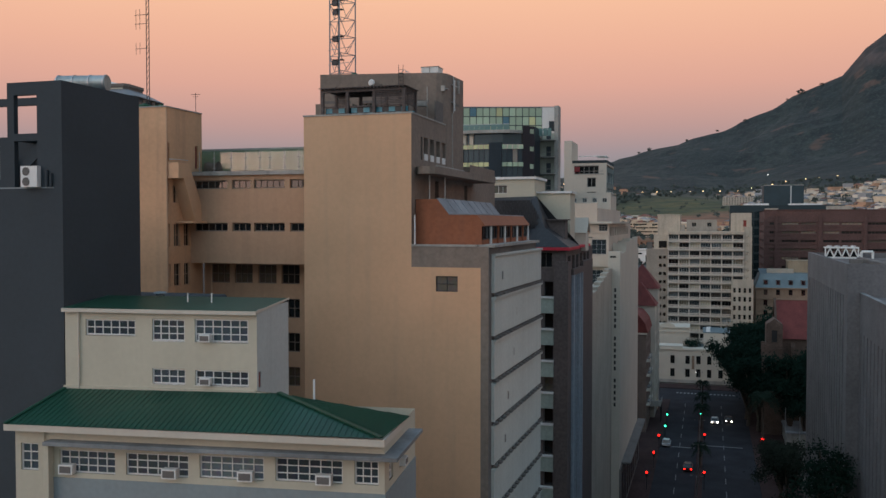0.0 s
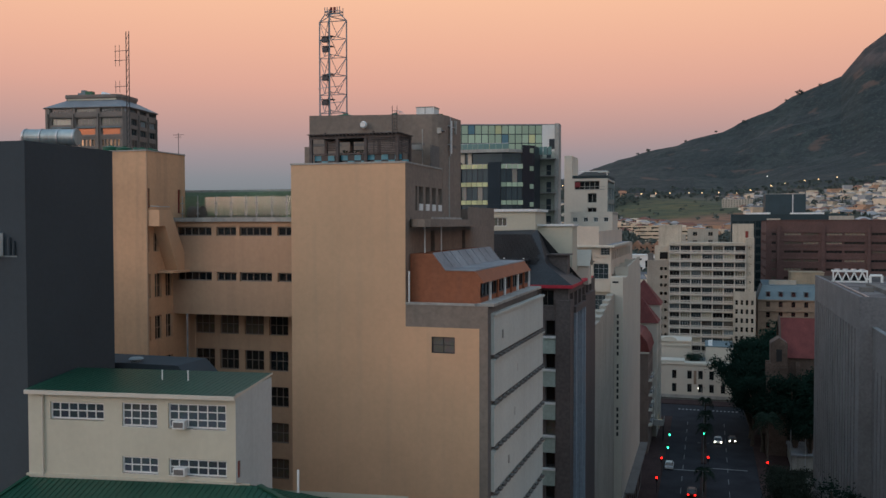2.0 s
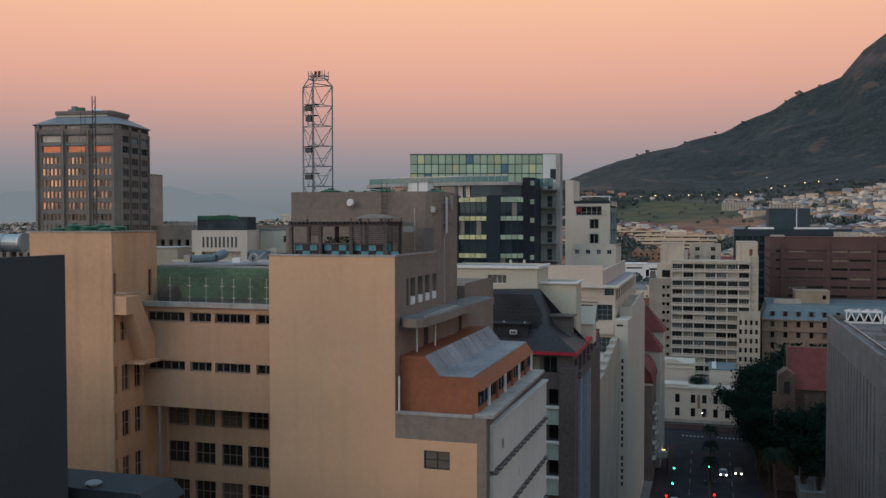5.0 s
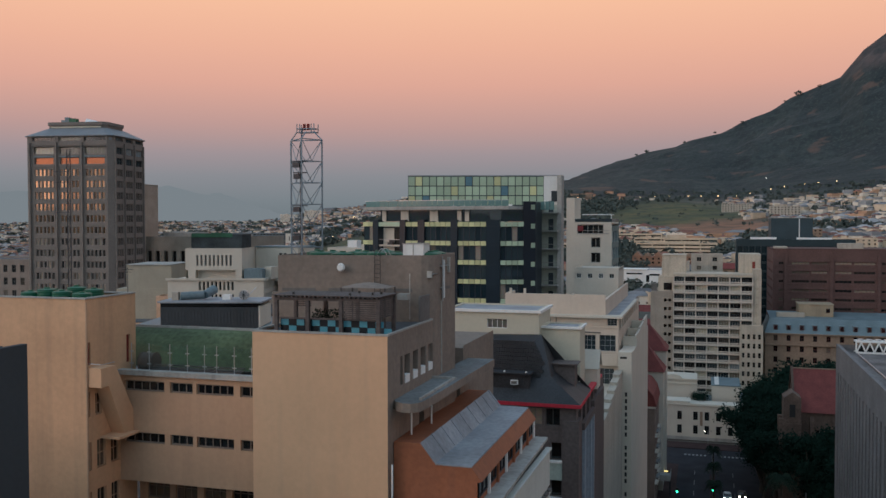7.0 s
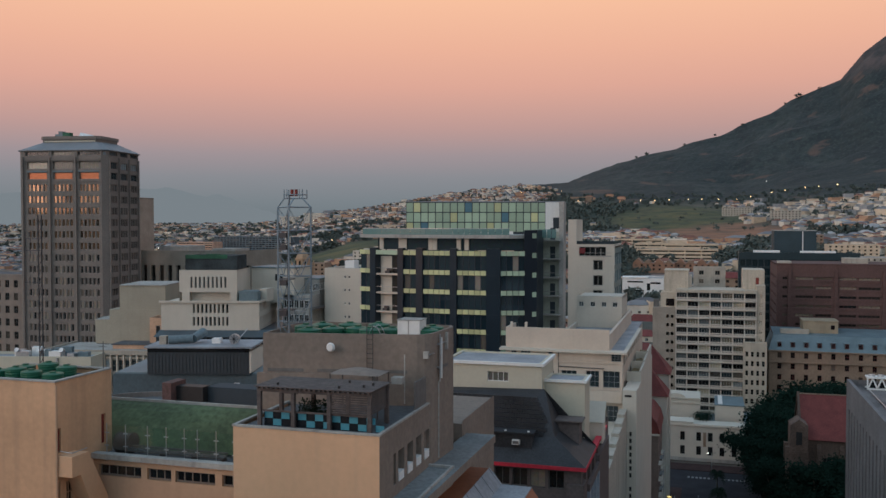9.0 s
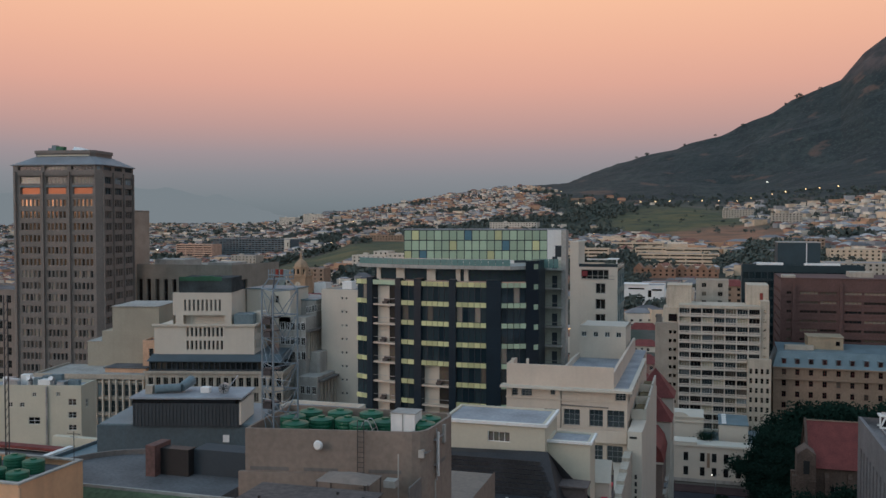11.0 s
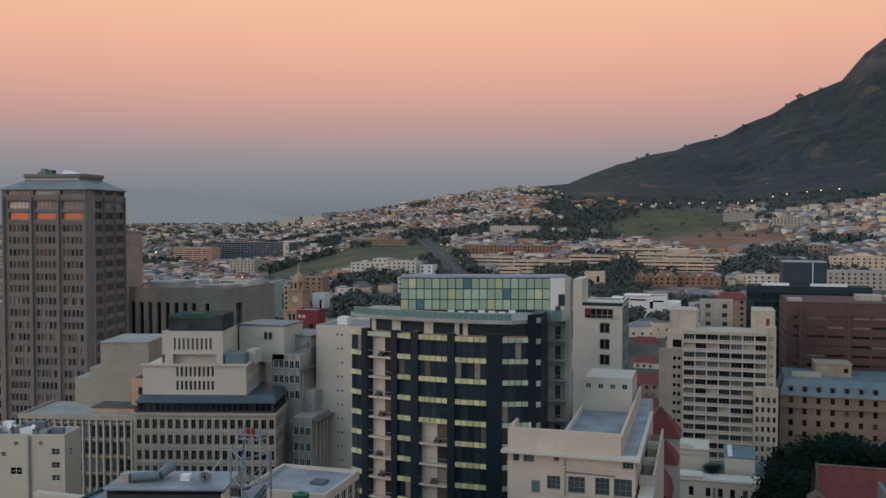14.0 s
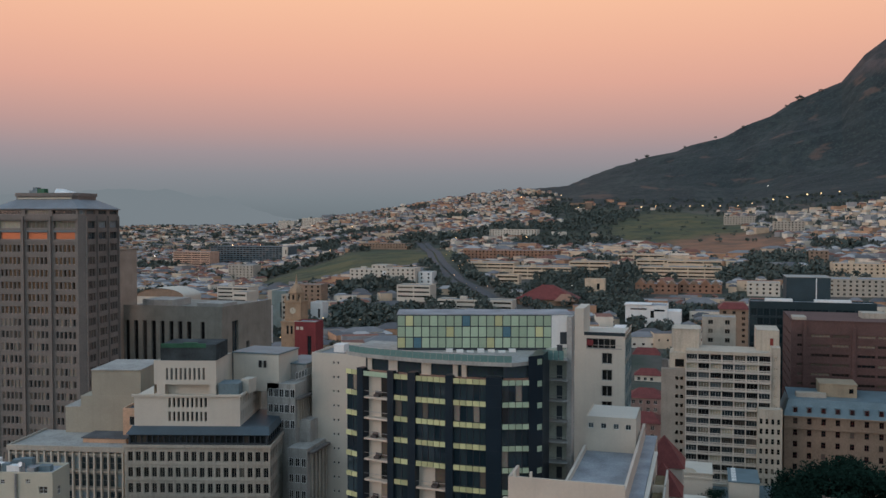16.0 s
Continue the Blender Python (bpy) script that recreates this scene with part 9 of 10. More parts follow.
for x0, x1, y0, top in ((-67.0, -30.8, 825, 33.8), (-30.6, 5.4, 835, 33.4)):
    tr_ = far_block("terracotta_row", x0, x1, y0, y0 + 22, top, DULLTERRA, "plain", "row of terracotta-coloured gabled town houses")
    for k in range(4):
        xa, w = x0 + k * 9.2, 8.2 - (k % 2) * 1.6
        rise = 4.2 - (k % 2) * 1.2
        part("gable_roof", Geo().add([(xa, y0 - 0.5, top), (xa + w, y0 - 0.5, top), (xa + w / 2, y0 - 0.5, top + rise), (xa, y0 + 20, top), (xa + w, y0 + 20, top), (xa + w / 2, y0 + 20, top + rise)], ((0, 1, 2), (5, 4, 3), (0, 2, 5, 3), (2, 1, 4, 5))), BRICKPALE if k % 2 else DULLTERRA, tr_)
far_block("red_topped_flats", 0.2, 16.7, 600, 616, 35.0, BRICKPALE, "plain", "yellow-brick flats with a dark red top storey")
part("roof", Geo().add([(-0.8, 599, 35.0), (17.7, 599, 35.0), (17.7, 617, 35.0), (-0.8, 617, 35.0), (2.5, 604, 38.4), (14.4, 604, 38.4), (14.4, 612, 38.4), (2.5, 612, 38.4)], ((0, 1, 5, 4), (1, 2, 6, 5), (2, 3, 7, 6), (3, 0, 4, 7), (4, 5, 6, 7))), REDTILE, bpy.data.objects["red_topped_flats"], "dark red hipped roof")
far_block("peach_hostel", 1.6, 19.0, 690, 700, 31.2, BRICKPALE, "plain", "peach building with a red roof edge")
far_block("grey_town_house", 25.8, 51.8, 825, 841, 36.8, CREAM_W, "plain", "pale grey town house with hipped roofs")
far_block("cream_hill_flats", 107.9, 153.7, 945, 972, 48.5, CAMPUS, "plain", "cream stepped blocks of flats")
far_block("beige_flats", 90.0, 146.9, 830, 860, 40.5, BEIGE, "plain", "beige slab of flats with grey roof")
far_block("yellow_flats", 96.7, 115.4, 1040, 1051, 56.8, BRICKPALE, "plain", "yellow balcony flats on the slope")
far_block("beige_block", -20.2, -9.8, 372, 382, 49.2, BEIGE, "plain", "plain beige block behind the apartment slab")
far_block("beige_hotel", -9.5, 3.0, 395, 405, 51.4, BEIGE, "plain", "plain beige-brown hotel block")
far_block("pale_row", 21.8, 72.7, 1650, 1680, 95.8, BEIGE, "plain", "long pale row building under the hill")
far_block("grey_row", 87.5, 130.1, 1425, 1451, 87.6, BEIGE, "plain", "long grey row building under the hill")
far_block("hillside_lodge", -301.8, -253.5, 2045, 2074, 128.2, BRICKPALE, "none", "terracotta lodge high on the slope")
far_block("white_homestead", -356.5, -275.9, 1485, 1515, 73.7, CREAM_W, "plain", "white gabled homestead among trees")

def clock_tower():
    t = thing("clock_tower", (-226, 484, 0), "yellow-brown sandstone clock tower with a small domed top", "tower")
    m = mat("sandstone", (0.36, 0.255, 0.165), 0.9, grain=0.2, blotch=0.2, streak=0.2)
    cx, cy = -226.3, 484
    part("shaft", Geo().box(cx - 6.3, cx + 6.3, cy - 6.3, cy + 6.3, 0, 32.5).box(cx - 6.7, cx + 6.7, cy - 6.7, cy + 6.7, 32.5, 33.3), m, t)
    part("clock_stage", Geo().box(cx - 4.7, cx + 4.7, cy - 4.7, cy + 4.7, 33.3, 43.6).box(cx - 5.2, cx + 5.2, cy - 5.2, cy + 5.2, 43.6, 44.5).box(cx - 5.0, cx + 5.0, cy - 5.0, cy + 5.0, 34.6, 35.2), m, t)
    ring = [i * math.pi / 4 + math.pi / 8 for i in range(8)]

    def stage(name, rows, label=""):
        g = Geo()
        for (ra, za), (rb_, zb) in zip(rows, rows[1:]):
            g.loft([(cx + ra * math.cos(a), cy + ra * math.sin(a), za) for a in ring], [(cx + rb_ * math.cos(a), cy + rb_ * math.sin(a), zb) for a in ring])
        part(name, g, m, t, label)
    stage("lantern", ((4.3, 44.5), (4.2, 48.6), (4.6, 48.7), (4.6, 49.3), (3.9, 49.4)))
    stage("dome", ((3.9, 49.3), (3.6, 50.6), (2.7, 52.0), (1.3, 53.2), (0.7, 53.9), (0.6, 55.2), (0.12, 59.0)), "small stone dome and finial")
    for q in ring:
        a, b = math.cos(q - math.pi / 8), math.sin(q - math.pi / 8)
        if abs(b + 1) < 0.8:
            part("lantern_opening", Geo().box(cx + 3.95 * a - 0.5, cx + 3.95 * a + 0.5, cy + 3.95 * b - 0.2, cy + 3.95 * b + 0.2, 45.3, 48.0), GLASS_DK, t)
    for a in (-1, 1):
        for b in (-1, 1):
            part("pinnacle", Geo().box(cx + a * 4.6 - 0.5, cx + a * 4.6 + 0.5, cy + b * 4.6 - 0.5, cy + b * 4.6 + 0.5, 44.5, 46.4).tube((cx + a * 4.6, cy + b * 4.6, 46.4), (cx + a * 4.6, cy + b * 4.6, 48.2), 0.5, 0.05, 6), m, t)
    part("dial", Geo().tube((cx, cy - 4.7, 39.2), (cx, cy - 4.9, 39.2), 1.75, n=20), CREAM, t)
    part("dial_hand", Geo().beam((cx, cy - 4.95, 39.2), (cx + 0.2, cy - 4.95, 40.5), 0.16, 0.05).beam((cx, cy - 4.95, 39.2), (cx + 0.8, cy - 4.95, 38.8), 0.16, 0.05), SIGNBLACK, t)
    for a in range(3):
        part("opening", Geo().box(cx - 3.0 + a * 2.4, cx - 1.8 + a * 2.4, cy - 6.4, cy - 6.28, 26.5, 31.0), GLASS_DK, t)


clock_tower()

# ---- scattered houses and trees of the far suburbs ----
# walls and roofs made paler and warmer: haze and afterglow in the colour
WALLS = [mat("far_white", (0.68, 0.61, 0.51), 0.85, blotch=0.2, bump=0, scale=0.05), mat("far_cream", (0.58, 0.46, 0.335), 0.85, blotch=0.2, bump=0, scale=0.05), mat("far_peach", (0.45, 0.27, 0.17), 0.85, blotch=0.2, bump=0, scale=0.05), mat("far_grey", (0.3, 0.3, 0.3), 0.85, blotch=0.2, bump=0, scale=0.05)]
ROOFS = [mat("far_red_roof", (0.2, 0.09, 0.065), 0.85, blotch=0.25, bump=0, scale=0.05), mat("far_grey_roof", (0.19, 0.19, 0.195), 0.8, blotch=0.25, bump=0, scale=0.05), mat("far_dark_roof", (0.1, 0.1, 0.105), 0.8, blotch=0.25, bump=0, scale=0.05), mat("far_pale_roof", (0.36, 0.355, 0.35), 0.8, blotch=0.2, bump=0, scale=0.05)]
rng = random.Random(11)
# groves: middle and half widths
WOODS = ((-245, 622, 48, 52), (-296, 788, 42, 32), (-651, 1508, 70, 50), (-886, 1764, 90, 60), (-874, 1320, 60, 40), (-540, 1150, 34, 110), (-352, 668, 26, 24), (-470, 1480, 50, 60), (-395, 1500, 60, 60), (-345, 1600, 65, 80), (-270, 1570, 70, 70), (-320, 2010, 60, 110),
         (-147, 893, 22, 26), (-100, 950, 36, 44), (-31, 700, 20, 20), (-190, 1310, 60, 36), (40, 950, 46, 50), (70, 1060, 42, 60), (98, 955, 28, 36), (-18, 702, 17, 18), (-40, 634, 22, 20), (-75, 720, 22, 30), (-180, 1750, 80, 150), (150, 1200, 40, 40))
CLIMB = ((-452, 1420), (-385, 1261), (-324, 1083), (-285, 981), (-244, 876), (-211, 810), (-190, 770), (-150, 690), (-100, 560))


def from_road(x, y):
    """Distance from the dual carriageway that climbs towards the saddle."""
    best = 1e9
    for (xa, ya), (xb, yb) in zip(CLIMB, CLIMB[1:]):
        dx, dy = xb - xa, yb - ya
        k = min(max(((x - xa) * dx + (y - ya) * dy) / (dx * dx + dy * dy), 0), 1)
        best = min(best, math.hypot(x - xa - k * dx, y - ya - k * dy))
    return best


def grove(x, y):
    return min(((x - a) / c) ** 2 + ((y - b) / d) ** 2 for a, b, c, d in WOODS) + 0.5 * noise.noise(Vector((x / 25, y / 30, 8.0)))


def wooded(x, y):
    return noise.noise(Vector((x / 170, y / 230, 2.0))) + 0.45 * noise.noise(Vector((x / 60, y / 80, 8.0)))


def open_land(x, y, az, r):
    return ((x + 55) / 105) ** 2 + ((y - 1600) / 330) ** 2 < 1 or ((x - 22) / 76) ** 2 + ((y - 1300) / 170) ** 2 < 1 or ((x + 430) / 110) ** 2 + ((y - 1120) / 210) ** 2 < 1 or from_road(x, y) < 15


def house(g, x, y, z, w, d, h, turn, wm, rm, flat):
    c, s = math.cos(turn), math.sin(turn)

    def P(a, b, k):
        return (x + a * c - b * s, y + a * s + b * c, z + k)
    q = ((-w, -d), (w, -d), (w, d), (-w, d))
    lo, hi = [P(a, b, -2.5) for a, b in q], [P(a, b, h) for a, b in q]
    g.add(lo + hi, [(i, (i + 1) % 4, 4 + (i + 1) % 4, 4 + i) for i in range(4)], wm)
    if flat:
        g.add(hi, ((0, 1, 2, 3),), rm)
    else:
        e = [P(a * 1.08, b * 1.08, h) for a, b in q]
        k = h + min(w, d) * 0.5
        r0, r1 = (P(-w * 0.45, 0, k), P(w * 0.45, 0, k)) if w > d else (P(0, -d * 0.45, k), P(0, d * 0.45, k))
        if w > d:
            g.add(e + [r0, r1], ((0, 1, 5, 4), (2, 3, 4, 5), (1, 2, 5), (3, 0, 4)), rm)
        else:
            g.add(e + [r0, r1], ((0, 1, 4), (1, 2, 5, 4), (2, 3, 5), (3, 0, 4, 5)), rm)
    n = max(1, int(w / 2.2)) if y < 1000 else 0
    for f in range(max(1, int(h / 3))):
        for i in range(n):
            a = -w + 2 * w * (i + 0.5) / n
            if rng.random() < 0.3:
                continue
            o = 0.35 + 0.5 * rng.random()
            g.add([P(a - o, -d - 0.06, f * 3 + 1), P(a + o, -d - 0.06, f * 3 + 1), P(a + o, -d - 0.06, f * 3 + 2.2), P(a - o, -d - 0.06, f * 3 + 2.2)], ((0, 1, 2, 3),), 8)


def clump(g, x, y, z, r, h, n, fine=1.0):
    """A tree crown of many small leaf clumps, rounded and ragged."""
    for _ in range(n):
        v = Vector((rng.gauss(0, 1), rng.gauss(0, 1), rng.gauss(0, 1))).normalized()
        k = 0.55 + 0.5 * rng.random()
        p = Vector((x + v.x * r * k, y + v.y * r * k, z + h * 0.55 + v.z * h * 0.48 * k))
        s = r * (0.2 + 0.2 * rng.random()) * fine
        u = Vector((rng.gauss(0, 1), rng.gauss(0, 1), rng.gauss(0, 1))).normalized()
        w = u.orthogonal().normalized() * s
        u = u * s
        g.add((p + u, p + w * 0.8, p - u, p - w * 0.8), ((0, 1, 2, 3),), rng.randrange(2))


def free_plot(x, y):
    """Clear of the single buildings and of the ground before them."""
    return not any(x0 - 9 < x < x1 + 9 and y0 - (48 if y0 < 1000 else 36) < y < y1 + 12 for x0, x1, y0, y1 in PLOTS)


hs, ts, lamps = Geo(), Geo(), Geo()
# street by street: rows of plots whose run turns from quarter to quarter
for ring in range(150):
    r = 430 * 1.0125 ** ring
    if r > 2700:
        break
    step = 15 if r < 900 else 13 if r < 1500 else 14.5
    cells = int(radians(63) * r / step)
    lane = 4.5 * noise.noise(Vector((ring * 0.7, 3, 0)))
    for c in range(cells):
        az = -50 + 63 * (c + 0.3 * rng.random()) / cells
        rr = r + 5 * (rng.random() - 0.5) + lane
        x, y = rr * math.sin(radians(az)), rr * math.cos(radians(az))
        if (abs(x) < 75 and y < 520) or (x < -160 and r < 420) or (az < -18 and r < 400):
            continue
        z = ground_z(x, y)
        if open_land(x, y, az, rr):
            if y > 1290 and x > -160 and rng.random() < 0.05:
                clump(ts, x, y, z, 2.5 + 3 * rng.random(), 3 + 3 * rng.random(), 16, 1.2)
            continue
        if grove(x, y) < 1 or from_road(x, y) < 27:
            if rng.random() < (0.7 if r < 1000 else 0.7):
                k = 4.5 + 4 * rng.random()
                clump(ts, x, y, z, k, k * 1.2 + 2, 150 if r < 800 else 70 if r < 1100 else 34, 0.62 if r < 800 else 0.85 if r < 1100 else 1.15)
            continue
        hill = az > -9 and (z > 112 if az < 3 else z > 92 + (az - 3) * 5.5)
        if hill and not (az > 2.2 and 1450 < r < 2350 and z < 92 + (az - 3) * 5.5):
            if z < 142 and rng.random() < 0.3:
                clump(ts, x, y, z, 4 + 4 * rng.random(), 4 + 3 * rng.random(), 22, 1.2)
            elif z < 135 and az < -5 and rng.random() < 0.1:
                house(hs, x, y, z, 5 + 5 * rng.random(), 4, 4 + 2 * rng.random(), 0, 2, 4, False)
            continue
        slope = -9.5 < az < 1.0 and 1330 < r
        f = wooded(x, y)
        if slope or f > 0.36 or rng.random() < 0.1:
            if rng.random() < (0.3 if slope else 0.8):
                k = 3 + 3.5 * rng.random()
                clump(ts, x, y, z, k, k * 1.1 + 2, 34 if r > 900 else 80, 1.15 if r > 900 else 0.75)
            if not slope or rng.random() > 0.06:
                continue
        if not free_plot(x, y) or rng.random() < (0.22 if r < 900 else 0.12):
            continue
        big = rng.random() < (0.2 if r < 1200 else 0.08)
        w, d = (7 + 8 * rng.random(), 4 + 4 * rng.random()) if big else (3.4 + 3.2 * rng.random(), 3.2 + 2.0 * rng.random())
        h = 4 + 5 * rng.random() if big else 3 + 3 * rng.random()
        turn = round(noise.noise(Vector((x / 400, y / 400, 5))) * 6) * 0.22 + 0.12 * (rng.random() - 0.5) + (1.57 if rng.random() < 0.25 else 0)
        pale = az > 2.2 and r > 1400
        wm = rng.choices(range(4), (4, 3, 0.6, 4) if pale else (3.6, 3.4, 3.2, 1.6))[0]
        house(hs, x, y, z, w, d, h, turn, wm, 4 + rng.choices(range(4), (1, 3, 3, 1.5) if pale else (3.2, 2.6, 2, 1.4))[0], rng.random() < (0.7 if big or pale else 0.15))
# the flat plain to the horizon
for i in range(2600):
    az, r = -50 + 27 * rng.random(), 2300 + 2350 * rng.random()
    x, y = r * math.sin(radians(az)), r * math.cos(radians(az))
    z = ground_z(x, y)
    if rng.random() < 0.35:
        clump(ts, x, y, z, 8 + 6 * rng.random(), 9, 10, 1.6)
    else:
        house(hs, x, y, z, 5 + 12 * rng.random(), 5, 4 + 7 * rng.random(), rng.random() * 3, rng.choices(range(4), (4, 3.6, 2, 2))[0], 4 + rng.randrange(4), rng.random() < 0.5)
for az, k in ((5.13, 15), (4.4, 6), (2.0, 7), (0.4, 6), (-1.4, 6), (-3.66, 9), (-4.3, 6), (6.3, 8)):
    rr = along(RIDGE, az)[0] - 25
    x, y = rr * math.sin(radians(az)), rr * math.cos(radians(az))
    clump(ts, x, y, ground_z(x, y), k, k * 1.2, 60, 0.9)
for i in range(70):
    az, u = -44 + 55 * rng.random(), rng.random()
    r = 1 / (1 / 480 + u * (1 / 2500 - 1 / 480))
    x, y = r * math.sin(radians(az)), r * math.cos(radians(az))
    if open_land(x, y, az, r):
        continue
    s = r / 4200
    lamps.box(x - s, x + s, y - s, y + s, ground_z(x, y) + 7, ground_z(x, y) + 7 + 2 * s, 0 if i % 4 else 1)
for (xa, ya), (xb, yb) in zip(CLIMB[1:6], CLIMB[2:7]):
    for i in range(3):
        x, y = xa + (xb - xa) * (i + rng.random()) / 3 + rng.choice((-9, 9)), ya + (yb - ya) * i / 3
        s = 0.00018 * y
        lamps.box(x - s, x + s, y - s, y + s, ground_z(x, y) + 5, ground_z(x, y) + 5 + 2 * s, 0)
for i in range(13):
    x = -150 + i * 33 + 14 * rng.random()
    y = 2080 - abs(i - 5) * 15
    z = ground_z(x, y)
    lamps.box(x - 0.7, x + 0.7, y - 0.7, y + 0.7, z + 7, z + 8.2, 0)
tagged(new("suburb_houses", hs.mesh("suburb_houses", WALLS + ROOFS + [GLASS_DK])), "many small pale houses with mixed roofs on the slopes", "houses", kind="stuff")
# leaves are lifted towards grey to carry distance haze in their colour
tagged(new("suburb_trees", ts.mesh("suburb_trees", [mat("hazy_leaf", (0.062, 0.08, 0.068), 0.8, bump=0), mat("hazy_leaf_pale", (0.085, 0.096, 0.078), 0.8, bump=0)])), "dark trees scattered between the far houses", "trees", kind="stuff")
tagged(new("suburb_lights", lamps.mesh("suburb_lights", [L_WARM, L_WHITE])), "small warm street lights across the suburbs", "lights", kind="stuff")
rd = Geo()
for (xa, ya), (xb, yb) in zip(CLIMB, CLIMB[1:]):
    n = 12
    for i in range(n):
        e = [(xa + (xb - xa) * k / n, ya + (yb - ya) * k / n) for k in (i, i + 1)]
        for lo, hi in ((-11, -1.2), (1.2, 11)):
            rd.quad(*[(x + o, y, ground_z(x, y) + 0.5) for x, y, o in ((*e[0], lo), (*e[0], hi), (*e[1], hi), (*e[1], lo))])
tagged(new("road", rd.mesh("road", mat("pale_asphalt", (0.075, 0.075, 0.08), 0.85, blotch=0.2))), "grey dual carriageway climbing through the suburbs", "road", kind="structure")


# ---- street trees ----
def tree(x, y, height, radius, leaf, label, seed, group="street trees", leaves=1500, lift=0.3):
    g = random.Random(seed)
    t = thing("tree", (x, y, 0.0), label, "tree", group)
    tr = Geo().tube((x, y, -0.2), (x + 0.2, y, height * lift), 0.05 * height ** 0.8, 0.035 * height ** 0.8, 9)
    hubs = []
    for i in range(9):
        a, k = i * 2.4 + g.random(), 0.45 + 0.5 * g.random()
        b = radius * (0.3 + 0.55 * g.random())
        p = (x + b * math.cos(a), y + b * math.sin(a), height * (lift + 0.1 + (0.85 - lift) * k))
        tr.tube((x + 0.2, y, height * (lift - 0.08 + 0.1 * g.random())), p, 0.016 * height, 0.005 * height, 6)
        hubs.append(p)
    hubs += [(x + radius * 0.5 * g.gauss(0, 1), y + radius * 0.5 * g.gauss(0, 1), height * (0.5 + 0.4 * g.random())) for _ in range(14)]
    part("trunk", tr, BARK, t)
    cr = Geo()
    for _ in range(leaves * 2):
        h = hubs[g.randrange(len(hubs))]
        o = Vector((g.gauss(0, 1), g.gauss(0, 1), g.gauss(0, 0.75))) * radius * 0.21
        p = Vector(h) + o
        if p.z > height or p.z < height * lift * 0.8:
            continue
        s = radius * (0.022 + 0.03 * g.random())
        u = Vector((g.gauss(0, 1), g.gauss(0, 1), g.gauss(0, 1))).normalized()
        v = u.orthogonal().normalized() * s
        u = u * s * 1.5
        cr.add((p - u, p + v * 0.8, p + u, p - v * 0.8), ((0, 1, 2, 3),))
    part("crown", cr, leaf, t)
    return t


def palm(x, y, height, crown, seed):
    g = random.Random(seed)
    t = thing("palm_tree", (x, y, 0.1), "street palm with a slim trunk and drooping dark fronds", "palm", "street palms")
    part("trunk", Geo().tube((x, y, 0), (x + 0.1, y, height), 0.22, 0.15, 8), BARK, t)
    fr = Geo()
    for i in range(34):
        a, up = i * 2.4, -0.15 + 1.1 * g.random()
        out = Vector((math.cos(a), math.sin(a), 0))
        side = Vector((-math.sin(a), math.cos(a), 0))

        def rib(f):
            return Vector((x + 0.1, y, height)) + out * crown * f * (1 - 0.15 * up) + Vector((0, 0, crown * (up * f * 1.1 - f * f * 1.0)))
        for k in range(11):
            f = 0.12 + 0.08 * k
            p, n = rib(f), rib(f + 0.05)
            w = 0.36 * crown * (1.05 - abs(f - 0.5)) * (1 - f * 0.4)
            fr.quad(rib(f - 0.08), rib(f), rib(f) + Vector((0, 0, 0.03 * crown)), rib(f - 0.08) + Vector((0, 0, 0.03 * crown)))
            for q in (-1, 1):
                tip = n + side * q * w + out * 0.12 * crown - Vector((0, 0, 0.16 * crown * (0.5 + g.random())))
                fr.quad(p, n, tip + out * 0.02 * crown, tip)
    part("crown", fr, LEAF_PALM, t)
    return t


for i, (x, y, h, r) in enumerate(((9.5, 238, 21, 5.5), (10.5, 246, 22, 6), (9.5, 230, 17, 4.8), (18, 254, 24, 7), (12.0, 254, 23, 6.5), (24.0, 245, 20, 6.5), (16.5, 240, 20, 5.5), (13, 270, 22, 6.5), (26, 262, 24, 7.5), (24, 252, 23, 7), (11.5, 264, 17, 5.5), (32, 254, 24, 7), (11.5, 224, 19, 4.6), (17.8, 216, 20.5, 5.2), (23.5, 217, 21.5, 5.6), (20.5, 212, 15, 4.6))):
    tree(x, y, h, r, LEAF, "large dark broad-crowned street tree beside the pavement", 20 + i, leaves=5200, lift=0.2)
for i, (x, y, h, r) in enumerate(((24, 286, 25, 9), (37, 282, 26, 9), (50, 284, 26, 9), (30, 312, 20, 8), (16, 300, 18, 7), (62, 300, 24, 9))):
    tree(x, y, h, r, LEAF, "dense dark park tree behind the church", 50 + i, "park trees", leaves=3400, lift=0.2)
for i, (x, y, h, r, m) in enumerate(((13.4, 182, 8, 3.2, LEAF_PALE), (12.4, 169, 11, 3.3, LEAF_PALE), (12.5, 157, 13.5, 3.4, LEAF_PALE), (14.7, 122, 23.0, 3.7, LEAF))):
    tree(x, y, h, r, m, "rounded pavement tree in front of the concrete building" if m is LEAF else "loose grey-green pavement tree", 80 + i, "pavement trees", leaves=2600, lift=0.15)
tree(-5.2, 296.5, 13.5, 3.0, LEAF, "courtyard tree behind the white lodge", 95, "courtyard tree", leaves=1400, lift=0.3)
for i, (y, h) in enumerate(((252, 6.5), (240, 5.5), (224, 5.5), (188, 4.6), (150, 4.2))):
    palm(-1.5, y, h, 2.1, 100 + i)
palm(11.9, 212, 11.5, 3.4, 120)


